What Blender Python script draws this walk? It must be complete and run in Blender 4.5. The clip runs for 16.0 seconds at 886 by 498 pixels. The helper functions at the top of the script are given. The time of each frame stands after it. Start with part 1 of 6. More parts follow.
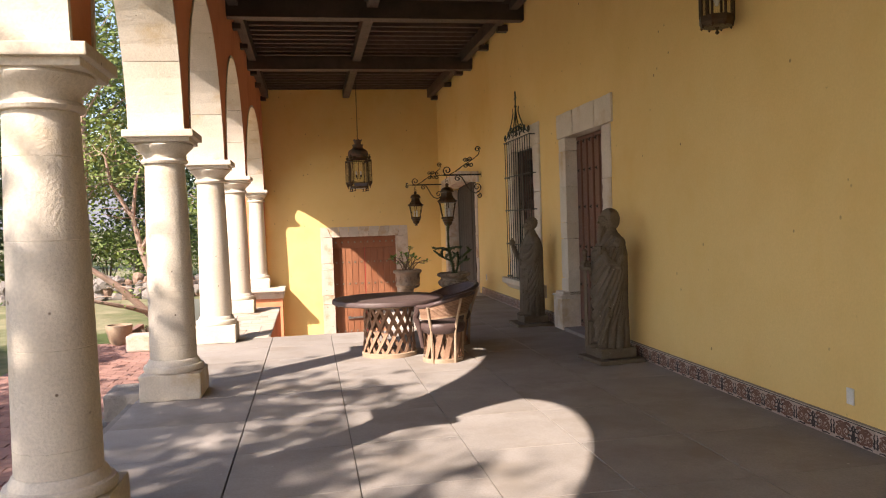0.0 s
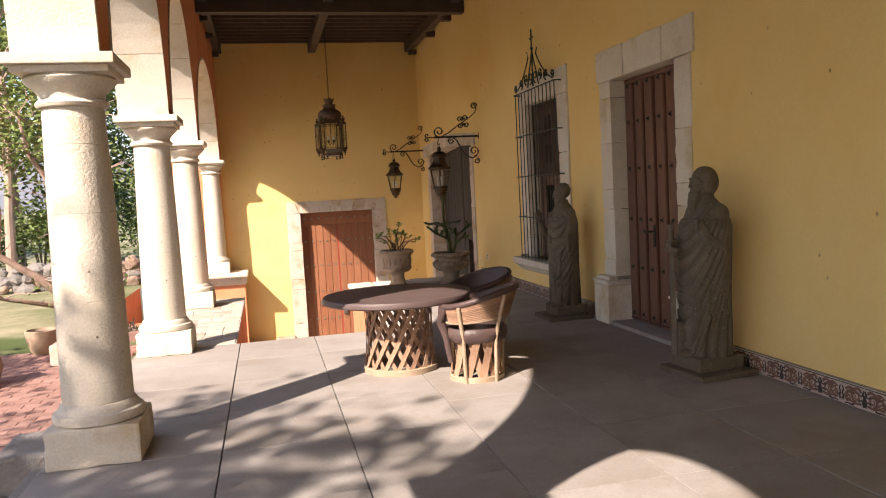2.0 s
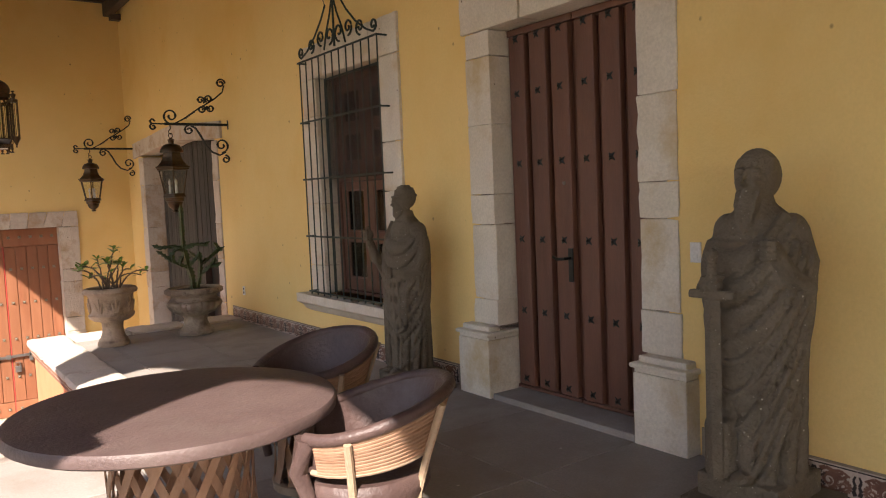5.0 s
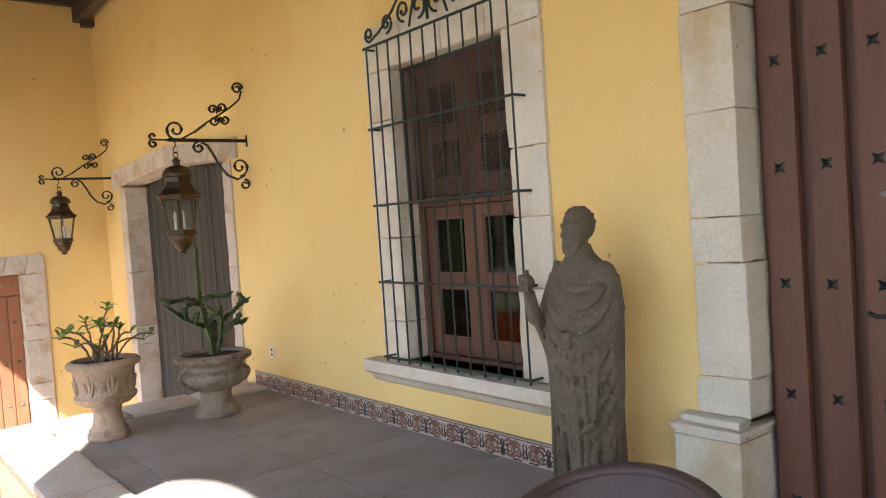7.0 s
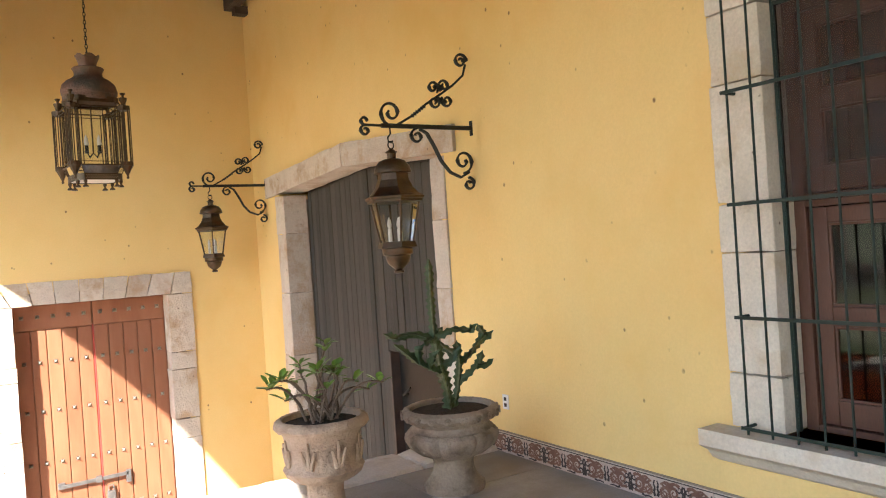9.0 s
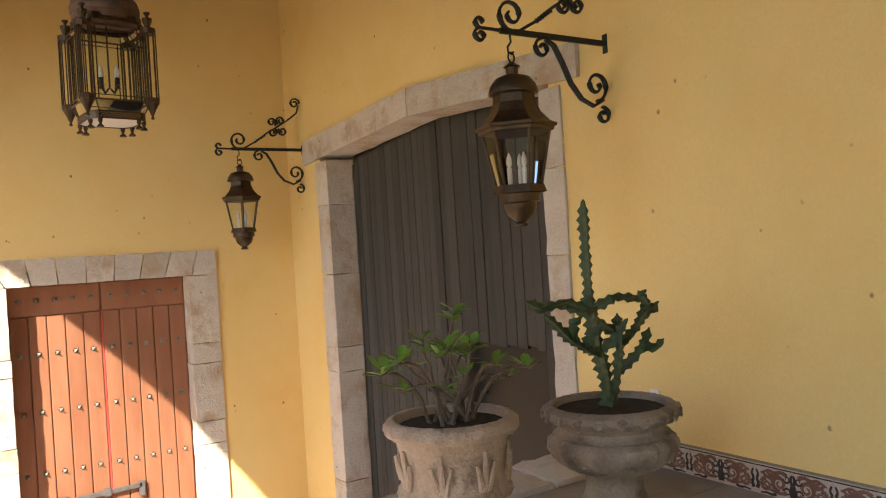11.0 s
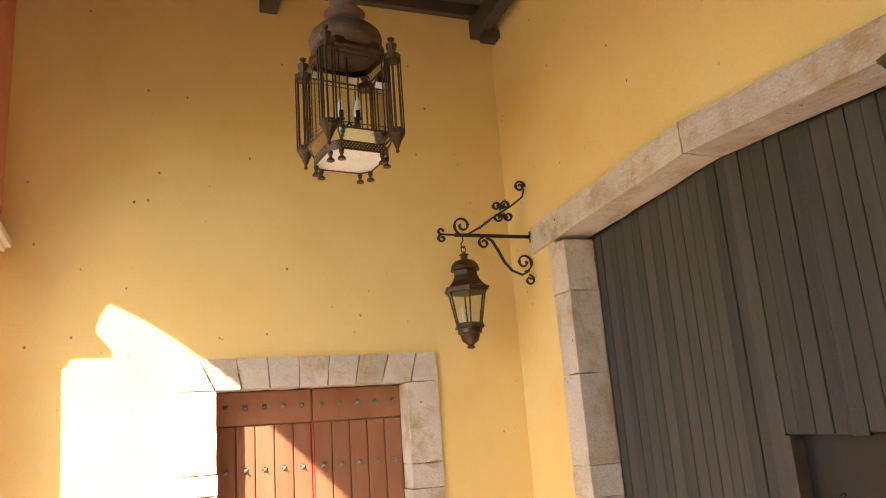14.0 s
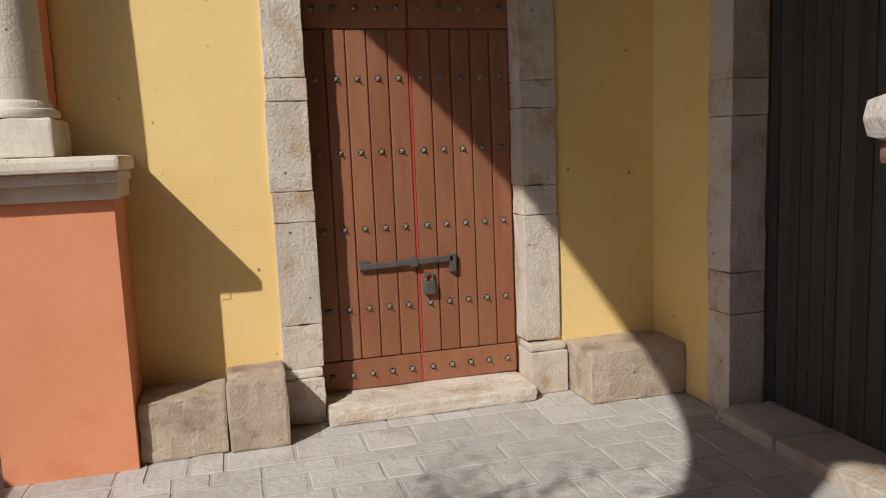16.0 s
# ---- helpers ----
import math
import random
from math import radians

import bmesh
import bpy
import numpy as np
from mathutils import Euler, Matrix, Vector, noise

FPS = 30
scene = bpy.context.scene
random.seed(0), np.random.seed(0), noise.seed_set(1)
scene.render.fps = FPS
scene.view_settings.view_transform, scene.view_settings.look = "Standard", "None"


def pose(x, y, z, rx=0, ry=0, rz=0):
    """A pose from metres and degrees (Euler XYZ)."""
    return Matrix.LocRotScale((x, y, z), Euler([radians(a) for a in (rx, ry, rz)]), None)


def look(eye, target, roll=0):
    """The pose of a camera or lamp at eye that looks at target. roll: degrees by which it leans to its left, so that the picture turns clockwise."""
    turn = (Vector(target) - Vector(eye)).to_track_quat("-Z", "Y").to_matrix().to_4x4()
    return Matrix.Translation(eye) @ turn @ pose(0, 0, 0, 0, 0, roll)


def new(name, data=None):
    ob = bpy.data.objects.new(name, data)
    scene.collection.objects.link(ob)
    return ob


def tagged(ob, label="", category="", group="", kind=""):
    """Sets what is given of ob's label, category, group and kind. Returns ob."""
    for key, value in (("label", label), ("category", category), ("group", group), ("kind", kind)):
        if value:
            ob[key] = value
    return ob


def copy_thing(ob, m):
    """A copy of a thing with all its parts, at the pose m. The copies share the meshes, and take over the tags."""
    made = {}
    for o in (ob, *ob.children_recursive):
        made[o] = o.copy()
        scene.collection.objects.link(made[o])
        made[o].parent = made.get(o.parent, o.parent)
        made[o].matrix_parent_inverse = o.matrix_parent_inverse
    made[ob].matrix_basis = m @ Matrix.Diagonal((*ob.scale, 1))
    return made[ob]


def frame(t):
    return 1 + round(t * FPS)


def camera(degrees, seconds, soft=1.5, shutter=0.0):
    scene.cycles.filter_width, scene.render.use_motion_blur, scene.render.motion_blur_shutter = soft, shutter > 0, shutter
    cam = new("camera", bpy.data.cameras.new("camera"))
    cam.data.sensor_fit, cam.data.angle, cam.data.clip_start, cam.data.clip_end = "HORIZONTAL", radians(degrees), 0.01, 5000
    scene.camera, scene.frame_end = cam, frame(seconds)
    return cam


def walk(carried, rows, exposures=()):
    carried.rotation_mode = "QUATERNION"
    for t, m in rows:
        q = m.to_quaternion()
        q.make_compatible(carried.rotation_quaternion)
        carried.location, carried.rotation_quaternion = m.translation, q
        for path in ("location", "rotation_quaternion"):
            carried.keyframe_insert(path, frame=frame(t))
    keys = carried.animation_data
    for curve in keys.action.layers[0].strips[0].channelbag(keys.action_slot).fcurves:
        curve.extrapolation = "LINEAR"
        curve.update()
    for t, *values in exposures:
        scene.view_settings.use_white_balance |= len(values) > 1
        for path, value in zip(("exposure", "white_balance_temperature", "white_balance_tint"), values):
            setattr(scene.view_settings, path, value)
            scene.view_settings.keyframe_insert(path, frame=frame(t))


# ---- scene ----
cam = camera(60.2, 16.0, soft=1.1)
# seconds, eye, target, roll
PATH = [
    (0, (-0.333, 0.718, 1.661), (0.009, 2.687, 1.585), -1.9),
    (0.5, (-0.43, 1.359, 1.7), (-0.108, 3.332, 1.641), -2.1),
    (1, (-0.564, 1.943, 1.706), (-0.188, 3.906, 1.623), -2.6),
    (1.5, (-0.506, 2.587, 1.678), (-0.087, 4.539, 1.562), -2.9),
    (2, (-0.547, 3.227, 1.645), (-0.101, 5.171, 1.493), -3.0),
    (2.5, (-0.552, 3.773, 1.612), (-0.06, 5.704, 1.44), -2.6),
    (3, (-0.489, 4.455, 1.645), (0.025, 6.378, 1.453), -2.1),
    (3.5, (-0.524, 5.045, 1.62), (0.039, 6.950, 1.386), -1.6),
    (4, (-0.456, 5.683, 1.587), (0.209, 7.552, 1.338), -1.6),
    (4.5, (-0.433, 6.304, 1.585), (0.483, 8.070, 1.376), -1.4),
    (4.7, (-0.404, 6.522, 1.581), (0.662, 8.205, 1.402), -1.8),
    (6.8, (-0.113, 9.064, 1.630), (1.193, 10.577, 1.563), -3.9),
    (7, (-0.123, 9.331, 1.63), (1.124, 10.892, 1.559), -3.9),
    (7.5, (-0.233, 9.947, 1.605), (0.909, 11.587, 1.517), -3.4),
    (8, (-0.205, 10.561, 1.629), (0.894, 12.230, 1.552), -3.5),
    (8.5, (-0.233, 11.164, 1.684), (0.845, 12.848, 1.653), -3.7),
    (8.7, (-0.248, 11.401, 1.685), (0.823, 13.091, 1.672), -3.8),
    (10.8, (-0.174, 13.312, 1.425), (0.945, 14.969, 1.415), -3.7),
    (11, (-0.169, 13.410, 1.385), (0.914, 15.092, 1.387), -3.6),
    (11.5, (-0.218, 13.695, 1.23), (0.773, 15.432, 1.266), -3.4),
    (12, (-0.245, 13.951, 1.079), (0.643, 15.739, 1.186), -3.1),
    (12.5, (-0.301, 14.160, 1.013), (0.521, 15.964, 1.282), -3.5),
    (13, (-0.412, 14.489, 0.994), (0.342, 16.256, 1.55), -5.8),
    (13.5, (-0.363, 14.747, 0.867), (0.343, 16.491, 1.546), -4.6),
    (14, (-0.311, 15.042, 0.709), (0.408, 16.845, 1.189), -4.3),
    (14.5, (-0.224, 15.221, 0.575), (0.476, 17.084, 0.779), -2.7),
    (15, (-0.143, 15.524, 0.42), (0.531, 17.406, 0.372), -1.6),
    (15.5, (-0.253, 15.813, 0.233), (0.367, 17.706, 0.049), -1.7),
    (16, (-0.29, 16.046, -0.028), (0.216, 17.962, -0.296), -2.3),
]
walk(cam, [(t, look(eye, target, roll)) for t, eye, target, roll in PATH],
     exposures=[(0.0, 1.55, 6900, 20), (3.5, 1.55, 6900, 20), (4.5, 1.68, 6900, 20), (7.0, 2.76, 6000, 10), (8.5, 2.92, 6000, 10), (11.0, 2.2, 6500, 10), (11.5, 2.4, 6600, 10), (12.0, 2.52, 6700, 10),
                (12.5, 2.4, 7000, 12), (13.5, 2.72, 7100, 12), (14.0, 2.68, 6800, 10), (14.5, 1.95, 6900, 12), (15.0, 0.98, 6500, 16), (15.5, 0.7, 6000, 10), (16.0, 0.15, 6000, 10)])

# ---- light ----
SUN = Vector((0.852, 0.78, -1.0))
world = bpy.data.worlds.new("world")
scene.world = world
world.use_nodes = True
wn = world.node_tree
sky = wn.nodes.new("ShaderNodeTexSky")
sky.sky_type, sky.sun_disc = "NISHITA", False
sky.sun_elevation, sky.sun_rotation = radians(39), radians(219)
wn.links.new(sky.outputs[0], wn.nodes["Background"].inputs[0])
wn.nodes["Background"].inputs[1].default_value = 0.11
sun = new("sun", bpy.data.lights.new("sun", "SUN"))
sun.data.energy, sun.data.angle, sun.data.color = 4.0, radians(0.6), (1.0, 0.93, 0.82)
sun.matrix_basis = look((0, 0, 30), Vector((0, 0, 30)) + SUN)

# ---- materials ----
def material(name, a, b, scale=3.0, rough=0.8, bump=0.2, fine=60.0, metal=0.0, stain=None, stain_scale=0.7,
             stain_cover=0.62, stretch=(1, 1, 1), spec=0.4, speck=None, shift=0.0, dark=0.22, one=False):
    """Two colours by a broad noise, fine grain with relief, and stains with a shape of their own."""
    m = bpy.data.materials.new(name)
    m.use_nodes = True
    n, l = m.node_tree.nodes, m.node_tree.links
    p = n["Principled BSDF"]
    p.inputs["Roughness"].default_value, p.inputs["Metallic"].default_value = rough, metal
    p.inputs["Specular IOR Level"].default_value = spec
    co, info = n.new("ShaderNodeTexCoord"), n.new("ShaderNodeObjectInfo")
    mul = n.new("ShaderNodeVectorMath"); mul.operation = "MULTIPLY"
    mul.inputs[1].default_value = stretch
    l.new(co.outputs["Object"], mul.inputs[0])
    add = n.new("ShaderNodeVectorMath"); add.operation = "MULTIPLY_ADD"
    l.new(info.outputs["Random"], add.inputs[0])
    add.inputs[1].default_value = (0.0, 0.0, 0.0) if one else (17.0, 31.0, 23.0)
    l.new(mul.outputs[0], add.inputs[2])
    vec = add.outputs[0]

    def noise_at(s, detail=5.0, roughness=0.6):
        t = n.new("ShaderNodeTexNoise")
        t.inputs["Scale"].default_value, t.inputs["Detail"].default_value = s, detail
        t.inputs["Roughness"].default_value = roughness
        l.new(vec, t.inputs["Vector"])
        return t

    def ramp(src, lo, hi):
        r = n.new("ShaderNodeMapRange")
        r.inputs["From Min"].default_value, r.inputs["From Max"].default_value = lo, hi
        l.new(src, r.inputs["Value"])
        return r.outputs[0]

    def mix(fac, x, y, how="MIX"):
        k = n.new("ShaderNodeMix")
        k.data_type, k.blend_type = "RGBA", how
        for sock, v in ((k.inputs[0], fac), (k.inputs[6], x), (k.inputs[7], y)):
            if isinstance(v, (int, float)):
                sock.default_value = v
            elif isinstance(v, tuple):
                sock.default_value = (*v, 1.0)
            else:
                l.new(v, sock)
        return k.outputs[2]

    broad, grain = noise_at(scale), noise_at(fine, 4.0)
    c = mix(ramp(broad.outputs["Fac"], 0.3, 0.7), a, b)
    c = mix(ramp(grain.outputs["Fac"], 0.25, 0.75), mix(dark, c, (0.0, 0.0, 0.0)), c)
    if shift:
        c = mix(shift, c, mix(info.outputs["Random"], tuple(0.6 * v for v in a), tuple(min(1.0, 1.25 * v) for v in b)))
    if stain:
        st = noise_at(stain_scale, 7.0, 0.65)
        c = mix(ramp(st.outputs["Fac"], stain_cover - 0.06, stain_cover + 0.1), c, stain)
    for speck in (speck if isinstance(speck, list) else [speck] if speck else []):
        v = n.new("ShaderNodeTexVoronoi")
        v.inputs["Scale"].default_value = speck[1]
        l.new(vec, v.inputs["Vector"])
        k = n.new("ShaderNodeMath"); k.operation = "MULTIPLY"
        l.new(ramp(v.outputs["Distance"], speck[2], speck[2] * 0.5), k.inputs[0])
        l.new(ramp(noise_at(speck[1] * 0.45).outputs["Fac"], 0.52, 0.6), k.inputs[1])
        c = mix(k.outputs[0], c, speck[0])
    l.new(c, p.inputs["Base Color"])
    if bump:
        h = n.new("ShaderNodeMath"); h.operation = "ADD"
        l.new(grain.outputs["Fac"], h.inputs[0])
        l.new(noise_at(scale * 4).outputs["Fac"], h.inputs[1])
        bp = n.new("ShaderNodeBump")
        bp.inputs["Strength"].default_value, bp.inputs["Distance"].default_value = bump, 0.02
        l.new(h.outputs[0], bp.inputs["Height"])
        l.new(bp.outputs[0], p.inputs["Normal"])
    return m


def glass_material(name, tint, gloss):
    m = bpy.data.materials.new(name)
    m.use_nodes = True
    n, l = m.node_tree.nodes, m.node_tree.links
    n.remove(n["Principled BSDF"])
    tr, gl, mx, fr = (n.new("ShaderNodeBsdfTransparent"), n.new("ShaderNodeBsdfGlossy"), n.new("ShaderNodeMixShader"), n.new("ShaderNodeFresnel"))
    tr.inputs[0].default_value = (*tint, 1)
    gl.inputs["Roughness"].default_value = 0.03
    fr.inputs["IOR"].default_value = gloss
    l.new(fr.outputs[0], mx.inputs[0]); l.new(tr.outputs[0], mx.inputs[1]); l.new(gl.outputs[0], mx.inputs[2])
    l.new(mx.outputs[0], n["Material Output"].inputs[0])
    return m


YELLOW = material("yellow_plaster", (0.79, 0.555, 0.21), (0.84, 0.62, 0.265), 0.9, 0.9, 0.2, 70, dark=0.08, stain=(0.74, 0.495, 0.165), stain_scale=0.45, stain_cover=0.55,
                  speck=[((0.24, 0.145, 0.065), 7.0, 0.11)], stretch=(1, 1, 0.8))
ORANGE = material("terracotta_plaster", (0.66, 0.25, 0.12), (0.72, 0.30, 0.155), 1.5, 0.9, 0.05, 45, dark=0.08, stain=(0.55, 0.18, 0.08), stain_cover=0.58, speck=((0.3, 0.12, 0.06), 2.2, 0.04))
STONE = material("cream_stone", (0.66, 0.58, 0.46), (0.76, 0.69, 0.58), 2.2, 0.85, 0.25, 55, stain=(0.50, 0.38, 0.22), stain_scale=1.6, stain_cover=0.6,
                 speck=((0.16, 0.12, 0.08), 9, 0.10), shift=0.04)
SHAFT = material("cream_shaft_stone", (0.68, 0.60, 0.48), (0.76, 0.69, 0.58), 1.4, 0.85, 0.35, 55, stain=(0.56, 0.45, 0.29), stain_scale=1.1, stain_cover=0.6,
                 speck=[((0.16, 0.12, 0.08), 9, 0.10), ((0.22, 0.17, 0.11), 4, 0.07)], one=True)
QUARRY = material("pinkish_stone", (0.56, 0.475, 0.385), (0.68, 0.60, 0.50), 3.5, 0.88, 0.6, 45, stain=(0.42, 0.30, 0.19), stain_scale=2.6, stain_cover=0.56,
                  speck=((0.13, 0.09, 0.06), 7, 0.11), shift=0.2)
CROWN = material("rusted_crown_metal", (0.13, 0.075, 0.05), (0.22, 0.12, 0.085), 7, 0.6, 0.4, 60, metal=0.25, stain=(0.075, 0.06, 0.045), stain_scale=5, stain_cover=0.52)
MOULD = material("brown_painted_moulding", (0.24, 0.12, 0.075), (0.33, 0.17, 0.11), 6, 0.8, 0.3, 60)
COPING = material("pale_coping_stone", (0.60, 0.53, 0.45), (0.68, 0.61, 0.53), 3, 0.85, 0.35, 50, stain=(0.44, 0.36, 0.28), stain_scale=3, stain_cover=0.6, speck=((0.3, 0.25, 0.2), 16, 0.08), shift=0.05)
BENCH = material("worn_tan_stone", (0.43, 0.335, 0.24), (0.53, 0.43, 0.33), 3, 0.9, 0.6, 40, stain=(0.24, 0.18, 0.13), stain_scale=2.5, stain_cover=0.56, speck=((0.11, 0.08, 0.06), 9, 0.12), shift=0.1)
MORTAR = material("mortar", (0.26, 0.21, 0.16), (0.34, 0.28, 0.21), 6, 0.95, 0.3, 80)
SLAB = material("concrete_slab", (0.30, 0.27, 0.242), (0.385, 0.35, 0.32), 1.6, 0.72, 0.12, 70, stain=(0.255, 0.222, 0.19), stain_scale=1.3, stain_cover=0.56,
                speck=((0.58, 0.54, 0.48), 5, 0.06), shift=0.03)
PALEJOINT = material("pale_court_joint", (0.40, 0.37, 0.33), (0.50, 0.46, 0.41), 6, 0.95, 0.3, 60)
DUSTY = material("dusty_leather_top", (0.10, 0.066, 0.062), (0.14, 0.098, 0.09), 4, 0.5, 0.2, 50, stain=(0.12, 0.09, 0.08), stain_scale=2.5, stain_cover=0.58)
JOINT = material("floor_joint", (0.10, 0.09, 0.08), (0.16, 0.14, 0.12), 6, 0.95, 0.3, 60)
SLATE = material("slate", (0.45, 0.415, 0.38), (0.56, 0.52, 0.475), 2.5, 0.75, 0.5, 22, stain=(0.36, 0.31, 0.26), stain_scale=2.0, stain_cover=0.58, shift=0.2)
TAN_SLATE = material("tan_flagstone", (0.46, 0.39, 0.31), (0.56, 0.49, 0.41), 2.5, 0.8, 0.5, 25, stain=(0.33, 0.25, 0.18), stain_cover=0.58, shift=0.3)
BEAM = material("black_brown_beam", (0.052, 0.038, 0.030), (0.092, 0.068, 0.053), 3, 0.6, 0.3, 60, stretch=(1, 1, 1), stain=(0.06, 0.045, 0.035), stain_scale=3, stain_cover=0.66)
JOIST = material("dark_brown_joist", (0.065, 0.046, 0.037), (0.11, 0.078, 0.06), 4, 0.65, 0.3, 60, shift=0.3)
BOARD = material("dark_ceiling_board", (0.075, 0.046, 0.035), (0.12, 0.076, 0.058), 5, 0.7, 0.3, 50)
REDWOOD = material("red_brown_painted_wood", (0.27, 0.108, 0.052), (0.34, 0.142, 0.072), 3, 0.5, 0.15, 70, stretch=(3, 3, 0.5), stain=(0.22, 0.075, 0.035), stain_cover=0.58, shift=0.15)
BROWNWOOD = material("brown_door_wood", (0.115, 0.050, 0.032), (0.165, 0.072, 0.046), 3, 0.45, 0.15, 60, stretch=(3, 3, 0.4), shift=0.15)
WINWOOD = material("window_wood", (0.095, 0.042, 0.026), (0.14, 0.064, 0.040), 3, 0.45, 0.15, 60, stretch=(3, 3, 0.5))
GREYWOOD = material("weathered_grey_wood", (0.045, 0.042, 0.035), (0.078, 0.071, 0.059), 2, 0.8, 0.5, 45, stretch=(6, 6, 0.35), stain=(0.07, 0.06, 0.05), stain_scale=1.5, stain_cover=0.6, shift=0.35)
# Near-black, so that the open wicket reads as an unlit hole.
WICKET_DARK = material("open_wicket_dark", (0.010, 0.0085, 0.0065), (0.016, 0.013, 0.010), 3, 0.55, 0.1, 60)
GRILLE = material("green_black_iron", (0.012, 0.024, 0.019), (0.022, 0.040, 0.032), 8, 0.5, 0.15, 90, metal=0.2)
IRON = material("wrought_iron", (0.016, 0.018, 0.016), (0.03, 0.034, 0.030), 8, 0.5, 0.15, 90, metal=0.4)
BRASS = material("dark_bronze", (0.060, 0.042, 0.026), (0.12, 0.083, 0.05), 9, 0.42, 0.2, 70, metal=0.75, stain=(0.10, 0.045, 0.022), stain_scale=6, stain_cover=0.6)
STUD = material("greenish_iron_stud", (0.30, 0.28, 0.22), (0.42, 0.39, 0.31), 20, 0.5, 0.2, 90, metal=0.5)
STEEL = material("worn_steel", (0.16, 0.15, 0.14), (0.26, 0.245, 0.23), 14, 0.45, 0.2, 90, metal=0.7)
STATUE = material("grey_brown_carved_stone", (0.135, 0.108, 0.076), (0.185, 0.15, 0.108), 3.0, 0.9, 0.7, 60, stain=(0.088, 0.071, 0.051), stain_scale=2.2, stain_cover=0.6, speck=[((0.42, 0.38, 0.31), 22, 0.14), ((0.36, 0.32, 0.26), 40, 0.16)])
URN_TAN = material("weathered_tan_urn_stone", (0.38, 0.275, 0.19), (0.50, 0.38, 0.28), 5, 0.9, 0.6, 60, stain=(0.16, 0.115, 0.085), stain_scale=4.0, stain_cover=0.6, speck=((0.56, 0.50, 0.42), 14, 0.12))
URN = material("weathered_urn_stone", (0.25, 0.195, 0.145), (0.36, 0.295, 0.23), 5, 0.9, 0.6, 60, stain=(0.13, 0.10, 0.075), stain_scale=4.5, stain_cover=0.54, speck=((0.50, 0.45, 0.38), 14, 0.12))
SOIL = material("dark_soil", (0.025, 0.018, 0.012), (0.05, 0.036, 0.024), 20, 0.95, 0.8, 60)
STRIP = material("cedar_strip", (0.27, 0.145, 0.085), (0.42, 0.26, 0.17), 6, 0.65, 0.2, 60, stretch=(2, 2, 1), shift=0.35)
PALE = material("pale_bent_wood", (0.38, 0.265, 0.175), (0.49, 0.37, 0.26), 6, 0.65, 0.2, 60)
LEATHER = material("dark_brown_leather", (0.075, 0.046, 0.042), (0.115, 0.074, 0.066), 5, 0.42, 0.25, 50, stain=(0.13, 0.095, 0.085), stain_scale=3, stain_cover=0.6)
TILE = material("glazed_cream_tile", (0.56, 0.45, 0.38), (0.64, 0.53, 0.45), 8, 0.3, 0.05, 60, spec=0.5)
TILE_RED = material("tile_red_brown_paint", (0.17, 0.080, 0.055), (0.27, 0.135, 0.09), 20, 0.3, 0.05, 60)
TILE_DARK = material("tile_black_brown_paint", (0.035, 0.025, 0.025), (0.06, 0.045, 0.045), 20, 0.3, 0.05, 60)
BRICK = material("red_patio_brick", (0.27, 0.145, 0.115), (0.36, 0.21, 0.17), 3, 0.85, 0.3, 50, shift=0.3)
COBBLE = material("grey_rubble", (0.20, 0.18, 0.16), (0.30, 0.275, 0.25), 4, 0.9, 0.8, 30, shift=0.3)
ROCK = material("boulder_rock", (0.26, 0.16, 0.11), (0.40, 0.29, 0.22), 2, 0.9, 0.7, 25, stain=(0.16, 0.11, 0.08), stain_cover=0.55, shift=0.25)
GROUND = material("dry_ground_and_grass", (0.17, 0.18, 0.075), (0.40, 0.34, 0.23), 0.35, 0.95, 0.5, 8, stain=(0.06, 0.085, 0.02), stain_scale=0.2, stain_cover=0.5)
BARK = material("pale_bark", (0.34, 0.23, 0.165), (0.46, 0.34, 0.27), 6, 0.85, 0.4, 40, stain=(0.17, 0.12, 0.09), stain_cover=0.56)
LEAF = material("tree_leaf", (0.10, 0.155, 0.03), (0.20, 0.25, 0.06), 0.8, 0.6, 0.0, 8)
LEAF_DARK = material("dark_tree_leaf", (0.045, 0.08, 0.022), (0.09, 0.14, 0.035), 0.6, 0.6, 0.0, 8)
SUCC = material("bright_succulent_leaf", (0.12, 0.24, 0.035), (0.20, 0.34, 0.05), 9, 0.45, 0.05, 40)
CACTUS = material("cactus_green", (0.03, 0.055, 0.022), (0.055, 0.09, 0.034), 9, 0.5, 0.2, 40, stain=(0.13, 0.11, 0.07), stain_scale=6, stain_cover=0.66)
STEM = material("thorny_stem", (0.13, 0.095, 0.07), (0.20, 0.15, 0.11), 12, 0.85, 0.4, 60)
HILL = material("blue_grey_hill", (0.16, 0.17, 0.20), (0.20, 0.21, 0.23), 0.01, 1.0, 0.0, 1)
WHITE = material("white_paint", (0.72, 0.71, 0.68), (0.80, 0.79, 0.76), 8, 0.4, 0.02, 60)
BLACKPL = material("dark_slot", (0.01, 0.01, 0.01), (0.02, 0.02, 0.02), 8, 0.5, 0.0, 60)
REDLINE = material("red_paint_line", (0.45, 0.05, 0.04), (0.52, 0.08, 0.06), 8, 0.5, 0.05, 60)
# Dark base colour stands in for the gloom of unlit rooms.
ROOM_SHADE = material("room_shade_colour", (0.06, 0.05, 0.042), (0.085, 0.07, 0.058), 2, 0.9, 0.1, 40)
LAMPGLASS = glass_material("bevelled_lamp_glass", (0.90, 0.93, 0.90), 3.0)
GLASS = glass_material("clear_glass", (0.93, 0.95, 0.93), 1.35)
WINGLASS = glass_material("window_glass", (0.62, 0.66, 0.64), 1.42)
SCREEN = material("brown_insect_screen", (0.085, 0.05, 0.038), (0.11, 0.066, 0.05), 3, 0.8, 0.0, 60)
sn = SCREEN.node_tree
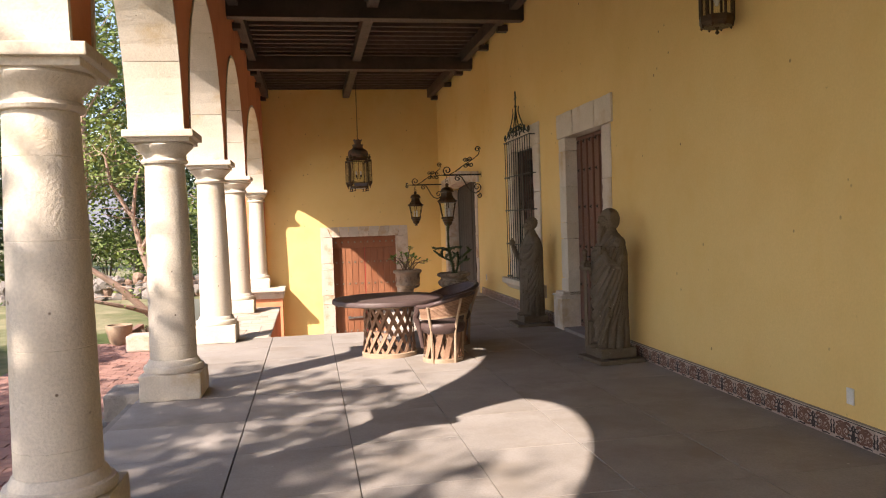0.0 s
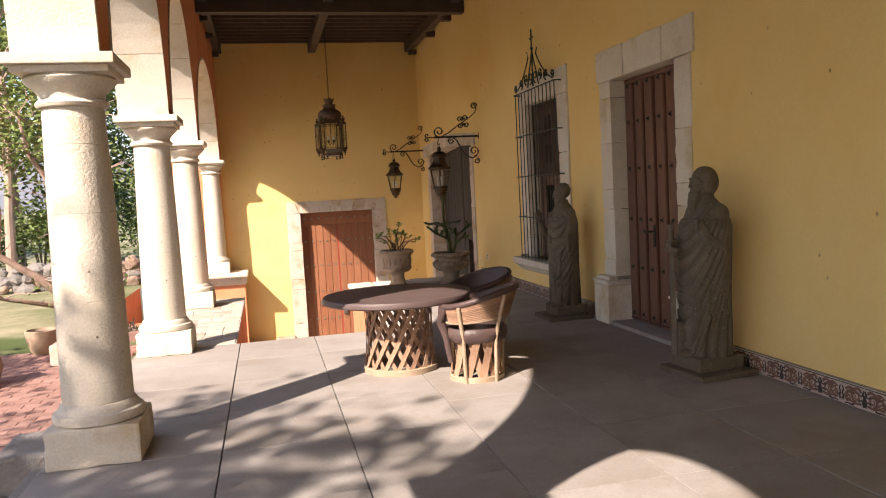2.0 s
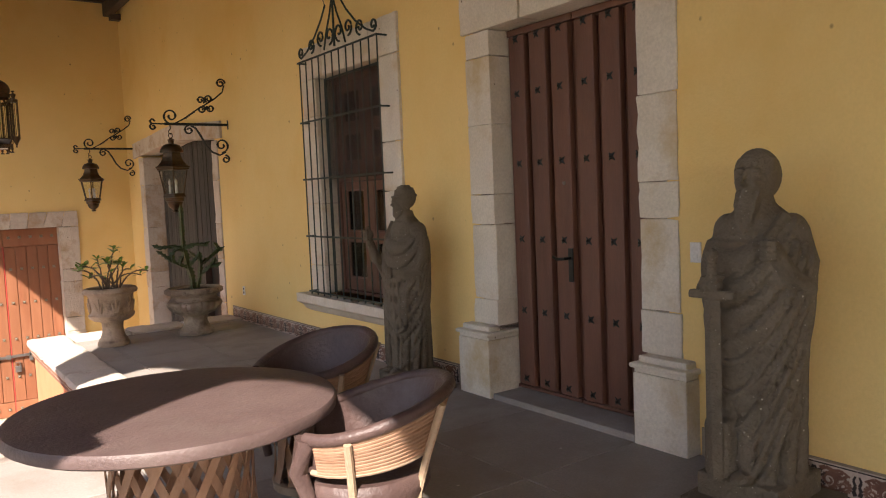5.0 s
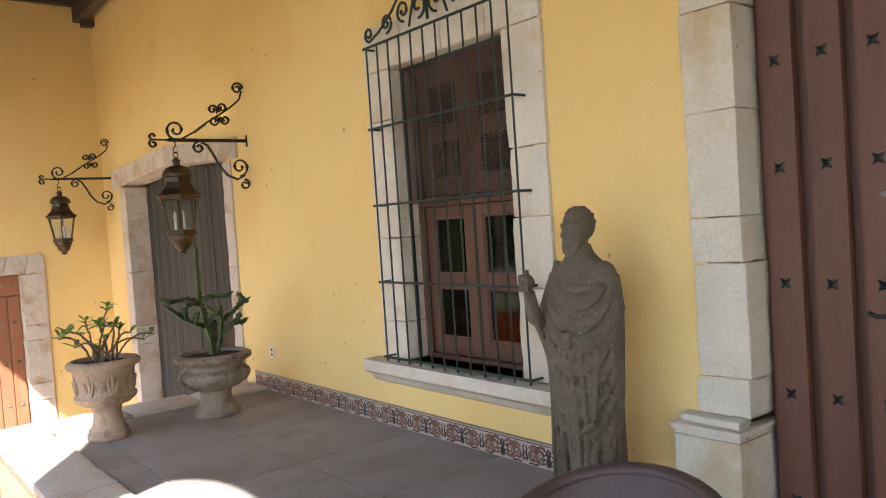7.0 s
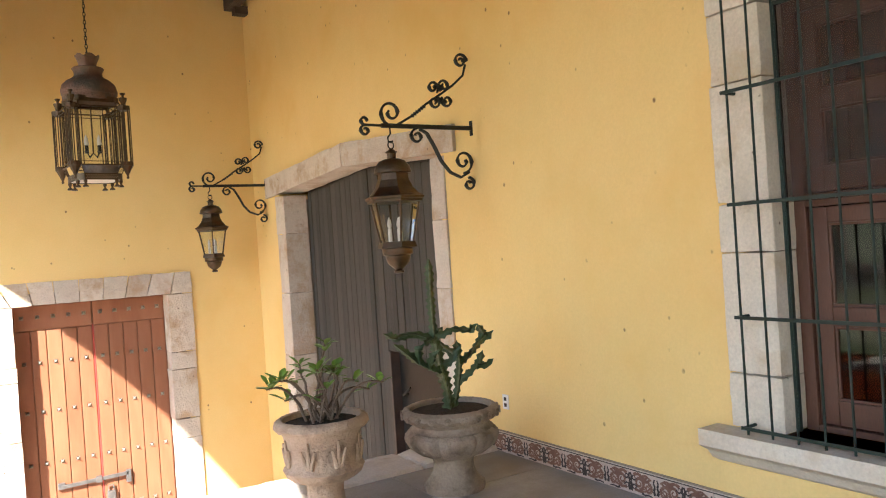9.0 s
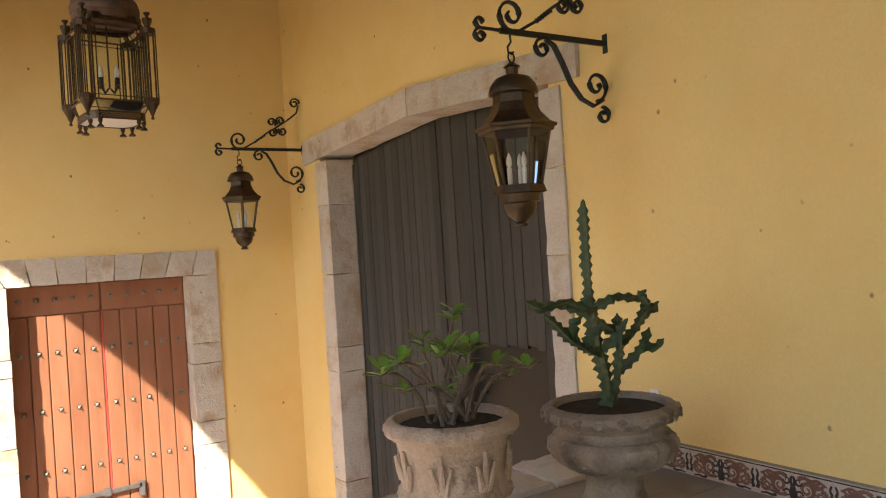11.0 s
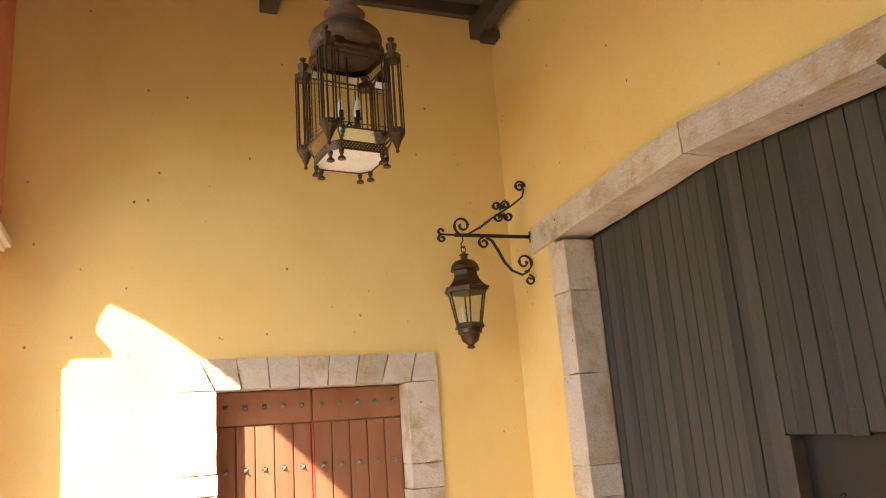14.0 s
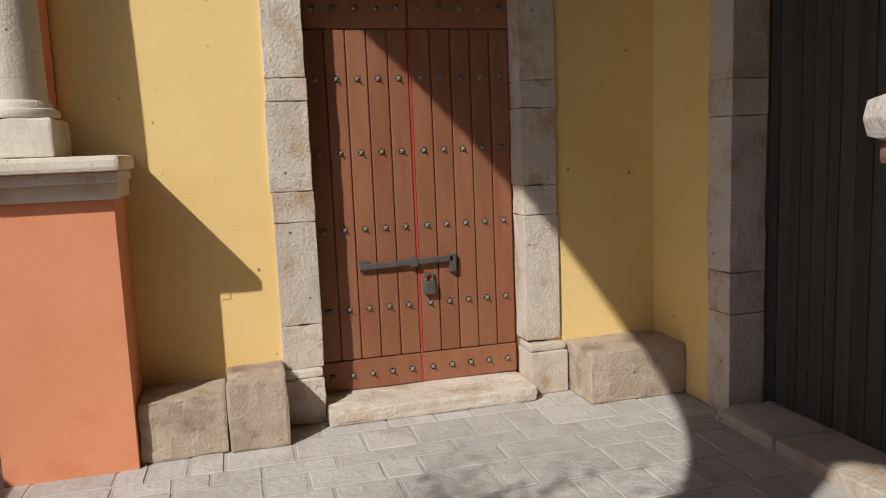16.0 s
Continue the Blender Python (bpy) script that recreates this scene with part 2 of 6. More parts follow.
mesh_mix, clear = sn.nodes.new("ShaderNodeMixShader"), sn.nodes.new("ShaderNodeBsdfTransparent")
mesh_mix.inputs[0].default_value = 0.36
sn.links.new(clear.outputs[0], mesh_mix.inputs[1])
sn.links.new(sn.nodes["Principled BSDF"].outputs[0], mesh_mix.inputs[2])
sn.links.new(mesh_mix.outputs[0], sn.nodes["Material Output"].inputs[0])
BULB = material("frosted_bulb", (0.75, 0.72, 0.66), (0.8, 0.77, 0.7), 9, 0.25, 0.0, 60)


# ---- shape tools ----
class Mesh:
    """Collects vertices and faces of one part."""

    def __init__(self):
        self.v, self.f = [], []

    def add(self, verts, faces):
        k = len(self.v)
        self.v += [tuple(q) for q in verts]
        self.f += [tuple(k + i for i in face) for face in faces]
        return self

    def box(self, x0, x1, y0, y1, z0, z1, bevel=0.0, m=None):
        if bevel <= 0:
            vs = [(x, y, z) for x in (x0, x1) for y in (y0, y1) for z in (z0, z1)]
            fs = [(0, 1, 3, 2), (4, 6, 7, 5), (0, 4, 5, 1), (2, 3, 7, 6), (0, 2, 6, 4), (1, 5, 7, 3)]
        else:
            bm = bmesh.new()
            bmesh.ops.create_cube(bm, size=1.0)
            for q in bm.verts:
                q.co = Vector(((x0 + x1) / 2 + q.co.x * (x1 - x0), (y0 + y1) / 2 + q.co.y * (y1 - y0), (z0 + z1) / 2 + q.co.z * (z1 - z0)))
            bmesh.ops.bevel(bm, geom=bm.edges[:], offset=bevel, segments=2, profile=0.6, affect="EDGES")
            bm.verts.index_update()
            vs, fs = [q.co.copy() for q in bm.verts], [[q.index for q in face.verts] for face in bm.faces]
            bm.free()
        if m is not None:
            vs = [m @ Vector(q) for q in vs]
        return self.add(vs, fs)

    def lathe(self, prof, n=24, m=None, fold=None, cap=True):
        """prof: (radius, z) from below upwards. fold(angle, z) scales the radius."""
        vs, fs = [], []
        for r, z in prof:
            for i in range(n):
                a = 2 * math.pi * i / n
                k = r * (fold(a, z) if fold else 1.0)
                vs.append(Vector((k * math.cos(a), k * math.sin(a), z)))
        for j in range(len(prof) - 1):
            for i in range(n):
                fs.append((j * n + i, j * n + (i + 1) % n, (j + 1) * n + (i + 1) % n, (j + 1) * n + i))
        if cap:
            fs.append(tuple(range(n - 1, -1, -1)))
            fs.append(tuple((len(prof) - 1) * n + i for i in range(n)))
        if m is not None:
            vs = [m @ q for q in vs]
        return self.add(vs, fs)

    def tube(self, pts, r, n=6, flat=1.0, r1=None):
        """A bar along a line; flat squeezes it across its side; r1 is the radius at its end."""
        pts = [Vector(q) for q in pts]
        vs, fs = [], []
        ref = Vector((0.13, 0.21, 0.97)).normalized()
        for i, q in enumerate(pts):
            d = (pts[min(i + 1, len(pts) - 1)] - pts[max(i - 1, 0)])
            d = d.normalized() if d.length > 1e-9 else Vector((0, 0, 1))
            u = ref - d * ref.dot(d)
            if u.length < 0.15:
                u = Vector((1, 0, 0)) - d * d.x
            u.normalize()
            w = d.cross(u)
            k = r if r1 is None else r + (r1 - r) * i / max(1, len(pts) - 1)
            for j in range(n):
                a = 2 * math.pi * (j + 0.5) / n
                vs.append(q + u * k * math.cos(a) + w * k * flat * math.sin(a))
        for i in range(len(pts) - 1):
            for j in range(n):
                fs.append((i * n + j, i * n + (j + 1) % n, (i + 1) * n + (j + 1) % n, (i + 1) * n + j))
        fs.append(tuple(range(n - 1, -1, -1)))
        fs.append(tuple((len(pts) - 1) * n + j for j in range(n)))
        return self.add(vs, fs)

    def prism(self, outline, d0, d1, put):
        """An outline of (a, b) pairs pushed from d0 to d1; put(a, b, d) gives the place."""
        k = len(outline)
        vs = [put(a, b, d0) for a, b in outline] + [put(a, b, d1) for a, b in outline]
        fs = [tuple(range(k)), tuple(range(2 * k - 1, k - 1, -1))]
        fs += [(i, i + k, (i + 1) % k + k, (i + 1) % k) for i in range(k)]
        return self.add(vs, fs)

    def rough(self, amp=0.006, cuts=2, scale=7.0, chip=0.02):
        """Uneven faces and chipped edges for hewn stone."""
        bm = bmesh.new()
        vs = [bm.verts.new(q) for q in self.v]
        for face in self.f:
            try:
                bm.faces.new([vs[i] for i in face])
            except ValueError:
                pass
        bmesh.ops.recalc_face_normals(bm, faces=bm.faces[:])
        long_edges = [e for e in bm.edges if e.calc_length() > 0.06]
        bmesh.ops.subdivide_edges(bm, edges=long_edges, cuts=cuts, use_grid_fill=True)
        bm.normal_update()
        for q in bm.verts:
            k = noise.noise(q.co * scale) * amp + noise.noise(q.co * scale * 3.1) * amp * 0.5
            corner = len({tuple(round(c, 1) for c in f.normal) for f in q.link_faces}) > 1
            if corner:
                k -= chip * max(0.0, noise.noise(q.co * 9.0 + Vector((5, 3, 1))) - 0.15)
            q.co += q.normal * k
        bm.verts.index_update()
        self.v = [tuple(q.co) for q in bm.verts]
        self.f = [tuple(q.index for q in f.verts) for f in bm.faces]
        bm.free()
        return self

    def data(self, name, mats, smooth=False):
        me = bpy.data.meshes.new(name)
        me.from_pydata(self.v, [], self.f)
        bm = bmesh.new()
        bm.from_mesh(me)
        bmesh.ops.recalc_face_normals(bm, faces=bm.faces[:])
        bm.to_mesh(me)
        bm.free()
        me.materials.append(mats)
        if smooth:
            for q in me.polygons:
                q.use_smooth = True
            me.set_sharp_from_angle(angle=radians(40))
        return me


def part(name, mesh, mat, parent=None, label="", smooth=False, m=None, kind=""):
    ob = new(name, mesh.data(name, mat, smooth) if isinstance(mesh, Mesh) else mesh)
    if parent is not None:
        ob.parent = parent
    if m is not None:
        ob.matrix_basis = m
    return tagged(ob, label, kind=kind)


def thing(name, label, category, m=None, group="", kind=""):
    ob = new(name)
    ob.empty_display_size = 0.1
    if m is not None:
        ob.matrix_basis = m
    return tagged(ob, label, category, group, kind)


def setting(name, mesh, mat, label, category, smooth=False):
    return tagged(part(name, mesh, mat, smooth=smooth), label, category, kind="structure")


def spiral(cx, cy, r0, r1, a0, turns, n=22):
    """A flat scroll of (a, b) pairs, from radius r0 to r1."""
    return [(cx + (r0 + (r1 - r0) * i / n) * math.cos(a0 + turns * 2 * math.pi * i / n), cy + (r0 + (r1 - r0) * i / n) * math.sin(a0 + turns * 2 * math.pi * i / n)) for i in range(n + 1)]


RX, EY, LOW = 3.36, 22.28, -2.25          # wall face beside the walk, end wall face, lower court

# ---- large structure ----
def wall_grid(cuts_a, cuts_z, holes, put, d0, d1):
    """A wall as blocks between cuts, without those inside a hole (a0, a1, z0, z1)."""
    k = Mesh()
    for a0, a1 in zip(cuts_a, cuts_a[1:]):
        z = cuts_z[0]
        for z0, z1 in zip(cuts_z, cuts_z[1:]):
            inside = any(h[0] <= (a0 + a1) / 2 <= h[1] and h[2] <= (z0 + z1) / 2 <= h[3] for h in holes)
            if not inside:
                q = [put(a, zz, d) for d in (d0, d1) for a, zz in ((a0, z0), (a1, z0), (a1, z1), (a0, z1))]
                k.add(q, [(0, 1, 2, 3), (4, 7, 6, 5)])
                for i, (na, nz) in enumerate((((a0 + a1) / 2, z0 - 0.01), (a1 + 0.01, (z0 + z1) / 2), ((a0 + a1) / 2, z1 + 0.01), (a0 - 0.01, (z0 + z1) / 2))):
                    edge = not (cuts_a[0] < na < cuts_a[-1] and cuts_z[0] < nz < cuts_z[-1])
                    if edge or any(h[0] <= na <= h[1] and h[2] <= nz <= h[3] for h in holes):
                        k.add([q[i], q[(i + 1) % 4], q[4 + (i + 1) % 4], q[4 + i]], [(0, 1, 2, 3)])
    return k


D1 = (9.95, 11.33, 0.0, 2.79)            # side door opening: y0, y1, z0, z1
WIN = (12.91, 14.175, 0.56, 2.84)         # barred window
GATE = (17.52, 21.12, LOW, 2.46)         # big plank gate
RED = (0.29, 2.08, LOW, 1.27)            # red-brown door in the end wall: x0, x1, z0, z1

wall_east = setting("wall_east", wall_grid([-5.0, D1[0] - 0.2, D1[1] + 0.2, WIN[0] - 0.2, WIN[1] + 0.2, GATE[0] - 0.1, GATE[1] + 0.2, EY + 0.6], [LOW, 0.0, 0.56, 2.70, 2.88, 3.0, 5.9],
                    [(D1[0] - 0.2, D1[1] + 0.2, 0.0, 2.88), (WIN[0] - 0.2, WIN[1] + 0.2, 0.56, 3.0), (GATE[0] - 0.1, GATE[1] + 0.2, LOW, 2.70)], lambda a, z, d: (d, a, z), RX, RX + 0.55), YELLOW, "long yellow ochre plastered wall with stains", "wall")
wall_end = setting("wall_end", wall_grid([-1.52, RED[0] - 0.2, RED[1] + 0.2, RX], [LOW, RED[3] + 0.15, 5.9], [(RED[0] - 0.2, RED[1] + 0.2, LOW, RED[3] + 0.15)], lambda a, z, d: (a, d, z), EY, EY + 0.5), YELLOW,
                   "yellow ochre plastered end wall of the gallery", "wall")
setting("wall_outer_end", Mesh().box(-2.95, -1.524, EY - 0.02, EY + 0.5, -0.5, 5.9), ORANGE, "terracotta orange plastered outer end of the wall", "wall")
setting("wall_behind", Mesh().box(-2.05, RX, -5.2, -5.0, -0.2, 5.9), YELLOW, "plain yellow plastered wall closing the gallery", "wall")

# rooms behind the openings; their lack of light is in the dark wall colour
setting("room_wall_door", Mesh().box(RX + 0.551, RX + 0.6, 9.4, 11.8, -0.1, 3.3), ROOM_SHADE, "dark backing behind the door, room shade in its colour", "wall")
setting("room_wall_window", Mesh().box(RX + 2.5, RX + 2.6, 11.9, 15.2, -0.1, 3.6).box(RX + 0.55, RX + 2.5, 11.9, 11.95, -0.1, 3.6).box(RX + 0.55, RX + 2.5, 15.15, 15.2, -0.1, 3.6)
        .box(RX + 0.55, RX + 2.5, 11.9, 15.2, 3.55, 3.6).box(RX + 0.55, RX + 2.5, 11.9, 15.2, -0.1, -0.05), ROOM_SHADE, "room behind the window, its gloom put into dark walls", "wall")
setting("room_wall_gate", Mesh().box(RX + 0.551, RX + 0.6, 16.8, 21.9, LOW - 0.1, 3.2), ROOM_SHADE, "dark backing behind the gate, room shade in its colour", "wall")

# arcade
AX0, AX1, SPRING = -1.98, -1.50, 2.615
COLS = [1.58, 5.13, 8.68, 12.25, 15.95]
PIER = 0.21
SPANS = [(-1.75, 1.37, 4.48)] + [(COLS[i] + PIER, COLS[i + 1] - PIER, 4.50) for i in range(4)] + [(COLS[4] + PIER, 21.62, 4.385)]


def arch_z(y, span):
    a, b, top = span
    c, h = (a + b) / 2, (b - a) / 2
    u = min(1.0, abs(y - c) / h)
    e = 2.0
    return SPRING + (top - SPRING) * (1 - u ** e) ** (1 / e)


def arch_line(span, n):
    a, b, top = span
    out = []
    for i in range(n + 1):
        t = math.pi * i / n
        out.append((a + b) / 2 - (b - a) / 2 * math.cos(t))
    return [(y, arch_z(y, span)) for y in out]


def arcade_wall():
    k = Mesh()
    line = [(-5.0, SPRING)]
    for s in SPANS:
        line += arch_line((s[0], s[1], s[2]), 28)
    line.append((EY, SPRING))
    top = 5.95
    for (y0, z0), (y1, z1) in zip(line, line[1:]):
        for x in (AX0, AX1):
            k.add([(x, y0, z0), (x, y1, z1), (x, y1, top), (x, y0, top)], [(0, 1, 2, 3)])
        k.add([(AX0, y0, z0), (AX1, y0, z0), (AX1, y1, z1), (AX0, y1, z1)], [(0, 1, 2, 3)])
    return k


arcade = setting("wall_arcade", arcade_wall(), ORANGE, "terracotta orange plastered arcade wall above stone arches", "wall")


def voussoirs(span, count, parent):
    """The pale stone lining of an arch, stone by stone."""
    for i in range(count):
        k, sub = Mesh(), 4
        ring = []
        for j in range(sub + 1):
            t = math.pi * (i + (j + 0.02 * (1 if j == 0 else -1 if j == sub else 0)) / sub) / count
            y = (span[0] + span[1]) / 2 - (span[1] - span[0]) / 2 * math.cos(t)
            z = arch_z(y, span)
            c = Vector(((span[0] + span[1]) / 2, SPRING))
            d = Vector((y, z)) - c
            d.normalize()
            ring.append((Vector((y, z)) - d * 0.035, Vector((y, z)) + d * 0.012))
        for (i0, o0), (i1, o1) in zip(ring, ring[1:]):
            vs = [(x, q.x, q.y) for x in (AX0 - 0.02, AX1 + 0.012) for q in (i0, o0, o1, i1)]
            k.add(vs, [(0, 1, 2, 3), (4, 7, 6, 5), (0, 3, 7, 4), (1, 5, 6, 2)] + ([(0, 4, 5, 1)] if (i0, o0) == ring[0] else []) + ([(2, 6, 7, 3)] if (i1, o1) == ring[-1] else []))
        part("voussoir", k, STONE, parent)


for s in SPANS:
    voussoirs(s, 9 if s[1] - s[0] < 4 else 13, arcade)


def column(y, z=0.0, half=False):
    c = thing("column", "cream stone column with round shaft on square plinth", "column", pose(-1.72, y, z), "arcade columns")
    part("plinth", Mesh().box(-0.29, 0.29, -0.29, 0.29, 0, 0.255, 0.018).rough(0.008, 4), STONE, c, "worn square stone plinth")
    part("base_ring", Mesh().lathe([(0.25, 0.255), (0.285, 0.262), (0.292, 0.29), (0.28, 0.318), (0.255, 0.325), (0.25, 0.345), (0.236, 0.372), (0.226, 0.38)], 36), SHAFT, c, smooth=True)
    zs = [0.38, 0.52, 1.05, 1.62, 2.06, 2.30]
    for a, b in zip(zs, zs[1:]):
        def r(q):
            u = (q - 0.38) / 1.92
            return 0.224 - 0.036 * u + 0.006 * math.sin(math.pi * u)
        part("drum", Mesh().lathe([(r(a) - 0.003, a), (r(a), a + 0.003), (r(a + 0.012), a + 0.012), (r((a + b) / 2), (a + b) / 2), (r(b - 0.012), b - 0.012), (r(b), b - 0.003), (r(b) - 0.003, b)], 36), SHAFT, c, smooth=True)
    part("capital", Mesh().lathe([(0.19, 2.30), (0.215, 2.305), (0.225, 2.325), (0.212, 2.345), (0.20, 2.352), (0.203, 2.39), (0.235, 2.425), (0.27, 2.455), (0.282, 2.478), (0.268, 2.50)], 36), SHAFT, c, smooth=True)
    part("abacus", Mesh().box(-0.285, 0.285, -0.285, 0.285, 2.498, 2.545, 0.008).box(-0.325, 0.325, -0.325, 0.325, 2.543, 2.613, 0.01), STONE, c)
    return c


for y in COLS:
    column(y)
column(21.86, 0.0)

# pier block that carries the last column, in the corner of the court
pier = setting("pier_block", Mesh().box(-2.0, -1.12, 21.70, EY, LOW, -0.30), ORANGE, "terracotta orange plastered pier block", "pier")
part("cap_moulding", Mesh().box(-2.04, -1.085, 21.66, EY - 0.003, -0.30, -0.19, 0.006), STONE, pier)
part("cap_band", Mesh().box(-2.06, -1.06, 21.55, EY - 0.003, -0.187, -0.11, 0.012), QUARRY, pier)
part("cap_slab", Mesh().box(-2.08, -1.03, 21.47, EY - 0.003, -0.108, -0.003, 0.03), STONE, pier)

GZ = -0.30                                # garden ground
# terrace, flight of steps, walkway, lower court
WEST, STAIR0, STAIR1, STY, TREAD, RISE = -2.06, -0.99, 0.86, 12.34, 0.42, 0.1875
setting("terrace_base", Mesh().box(WEST, RX, -5.0, STY, -0.6, -0.03), JOINT, "mortar bed of the terrace", "floor")
setting("platform_base", Mesh().box(STAIR1 + 0.035, RX, STY, 17.12, LOW, -0.03), ORANGE, "terracotta orange plastered side of the raised platform", "wall")
setting("walkway_base", Mesh().box(WEST, STAIR0, STY, 16.75, LOW, -0.03), ORANGE, "terracotta orange plastered side of the walkway", "wall")
setting("garden_retaining_wall", Mesh().box(-3.95, -3.6, 16.4, EY + 0.4, LOW - 0.2, GZ - 0.004).box(-3.6, WEST, 16.4, 16.75, LOW - 0.2, GZ - 0.004), ORANGE, "terracotta orange retaining wall beside the court", "wall")
steps = setting("steps", Mesh().box(STAIR0, STAIR1 + 0.06, STY, STY + 0.02, LOW, -RISE), QUARRY, "flight of worn stone steps down to the court", "stairs")
for i in range(1, 12):
    part("step", Mesh().box(STAIR0 + 0.002, STAIR1 + 0.058, STY + 0.02 + TREAD * (i - 1), STY + 0.03 + TREAD * i, LOW, -RISE * i, 0.012), SLATE, steps)

setting("court_base", Mesh().box(-3.6, RX + 0.6, 16.0, EY + 0.5, LOW - 0.3, LOW - 0.03), JOINT, "mortar bed of the court", "floor")

# ceiling: boards, joists across, beams along and across
ceiling = setting("ceiling", Mesh().box(AX0 - 0.3, RX + 0.5, -5.2, EY + 0.4, 5.52, 5.9), BOARD, "dark board ceiling", "ceiling")
jo = Mesh()
y = -4.8
while y < EY - 0.05:
    jo.box(AX1 + 0.002, RX - 0.002, y - 0.045, y + 0.045, 5.37, 5.53)
    y += 0.36
setting("ceiling_joists", jo, JOIST, "dark brown joists laid across the gallery", "ceiling")
strips = Mesh()
rnd = random.Random(5)
y = -4.6
while y < EY - 0.3:
    if rnd.random() < 0.5:
        x = rnd.uniform(-1.3, 0.6)
        strips.box(x, x + rnd.uniform(0.8, 2.4), y + 0.02, y + 0.045, 5.512, 5.524)
    y += 0.36
setting("ceiling_gaps", strips, MORTAR, "pale mortar showing between ceiling boards", "ceiling")
long_beams = Mesh()
for x0, x1 in ((-1.46, -1.30), (0.72, 0.90), (3.10, 3.25)):
    long_beams.box(x0, x1, -5.0, EY - 0.003, 5.14, 5.371, 0.008)
setting("ceiling_beams_along", long_beams, BEAM, "dark timber beams along the gallery", "ceiling")
cross = Mesh()
for y in (0.9, 5.05, 9.2, 13.35, 17.5):
    cross.box(AX1 + 0.003, RX - 0.003, y - 0.1, y + 0.1, 4.97, 5.24, 0.01)
setting("ceiling_beams_across", cross, BEAM, "heavy dark timber cross beams", "ceiling")
brackets = Mesh()
for y in (1.9, 3.0, 6.1, 7.6, 10.2, 11.8, 14.4, 15.9, 18.5, 20.0, 22.1):
    brackets.box(3.18, RX + 0.02, y - 0.08, y + 0.08, 5.05, 5.16, 0.006)
    brackets.box(AX1 - 0.02, -1.36, y - 0.08, y + 0.08, 5.05, 5.16, 0.006)
setting("ceiling_brackets", brackets, BEAM, "short timber brackets under the wall beams", "ceiling")


# ---- stone frames ----
def stones_up(parent, heights, w0, w1, d0, d1, put, mat=QUARRY, seed=1):
    """A jamb of blocks: heights in turn, from w0 to w1 along the wall, d0 to d1 through it."""
    rnd = random.Random(seed)
    for z0, z1 in zip(heights, heights[1:]):
        e0, e1 = rnd.uniform(-0.008, 0.008), rnd.uniform(-0.008, 0.008)
        k = Mesh().box(w0 + e0, w1 + e1, d0, d1, z0 + 0.002, z1 - 0.002, 0.008)
        k.v = [put(*q) for q in k.v]
        k.rough(0.006, 4)
        part("stone", k, mat, parent)


def across(a, d, z):
    return (RX + d, a, z)


def along(a, d, z):
    return (a, EY + d, z)


# side door in the long wall
door_frame = setting("door_frame_side", Mesh().box(RX + 0.02, RX + 0.5, D1[0] - 0.30, D1[0] - 0.03, 0, 3.1).box(RX + 0.02, RX + 0.5, D1[1] + 0.03, D1[1] + 0.30, 0, 3.1)
                     .box(RX + 0.02, RX + 0.5, D1[0] - 0.29, D1[1] + 0.29, D1[3] + 0.03, 3.1), MORTAR, "cream stone door frame with pedestal bases", "door frame")
stones_up(door_frame, [0.55, 0.82, 1.38, 1.60, 2.12, 2.79], D1[0] - 0.29, D1[0], -0.014, 0.35, across, STONE, 1)
stones_up(door_frame, [0.55, 0.75, 1.33, 1.56, 2.09, 2.60, 2.79], D1[1], D1[1] + 0.29, -0.014, 0.35, across, STONE, 2)
for y0, y1 in ((D1[0] - 0.37, D1[0] + 0.19), (D1[0] + 0.20, D1[1] - 0.36), (D1[1] - 0.35, D1[1] + 0.33)):
    part("lintel_stone", Mesh().box(RX - 0.03, RX + 0.30, y0 + 0.003, y1 - 0.003, D1[3] + 0.003, 3.145, 0.012).rough(0.006, 4), STONE, door_frame)
for y0, y1 in ((D1[0] - 0.40, D1[0] - 0.01), (D1[1] + 0.01, D1[1] + 0.385)):
    part("pedestal", Mesh().box(RX - 0.12, RX + 0.30, y0, y1, 0.0, 0.45, 0.012), STONE, door_frame)
    part("pedestal_moulding", Mesh().box(RX - 0.11, RX + 0.29, y0 + 0.005, y1 - 0.005, 0.45, 0.48, 0.006).box(RX - 0.14, RX + 0.29, y0 - 0.015, y1 + 0.015, 0.478, 0.51, 0.014)
         .box(RX - 0.09, RX + 0.29, y0 + 0.02, y1 - 0.02, 0.508, 0.55, 0.012), STONE, door_frame)
part("door_sill", Mesh().box(RX - 0.10, RX + 0.5, D1[0] + 0.003, D1[1] - 0.003, -0.02, 0.045, 0.012), SLAB, door_frame)


def rosette(r, t):
    """A square iron flower stud, facing -x."""
    k = Mesh()
    for a in range(4):
        c, s = math.cos(a * math.pi / 2), math.sin(a * math.pi / 2)
        k.add([(-t, 0, 0), (0, r * (c - s), r * (s + c)), (-t * 0.4, r * 0.55 * c, r * 0.55 * s), (0, r * (c + s), r * (s - c))], [(0, 1, 2), (0, 2, 3)])
    k.add([(0, -r, -r), (0, r, -r), (0, r, r), (0, -r, r)], [(0, 1, 2, 3)])
    k.lathe([(r * 0.34, 0.0), (r * 0.30, t * 0.9), (r * 0.12, t * 1.3)], 8, pose(-t * 0.3, 0, 0, 0, -90, 0))
    return k


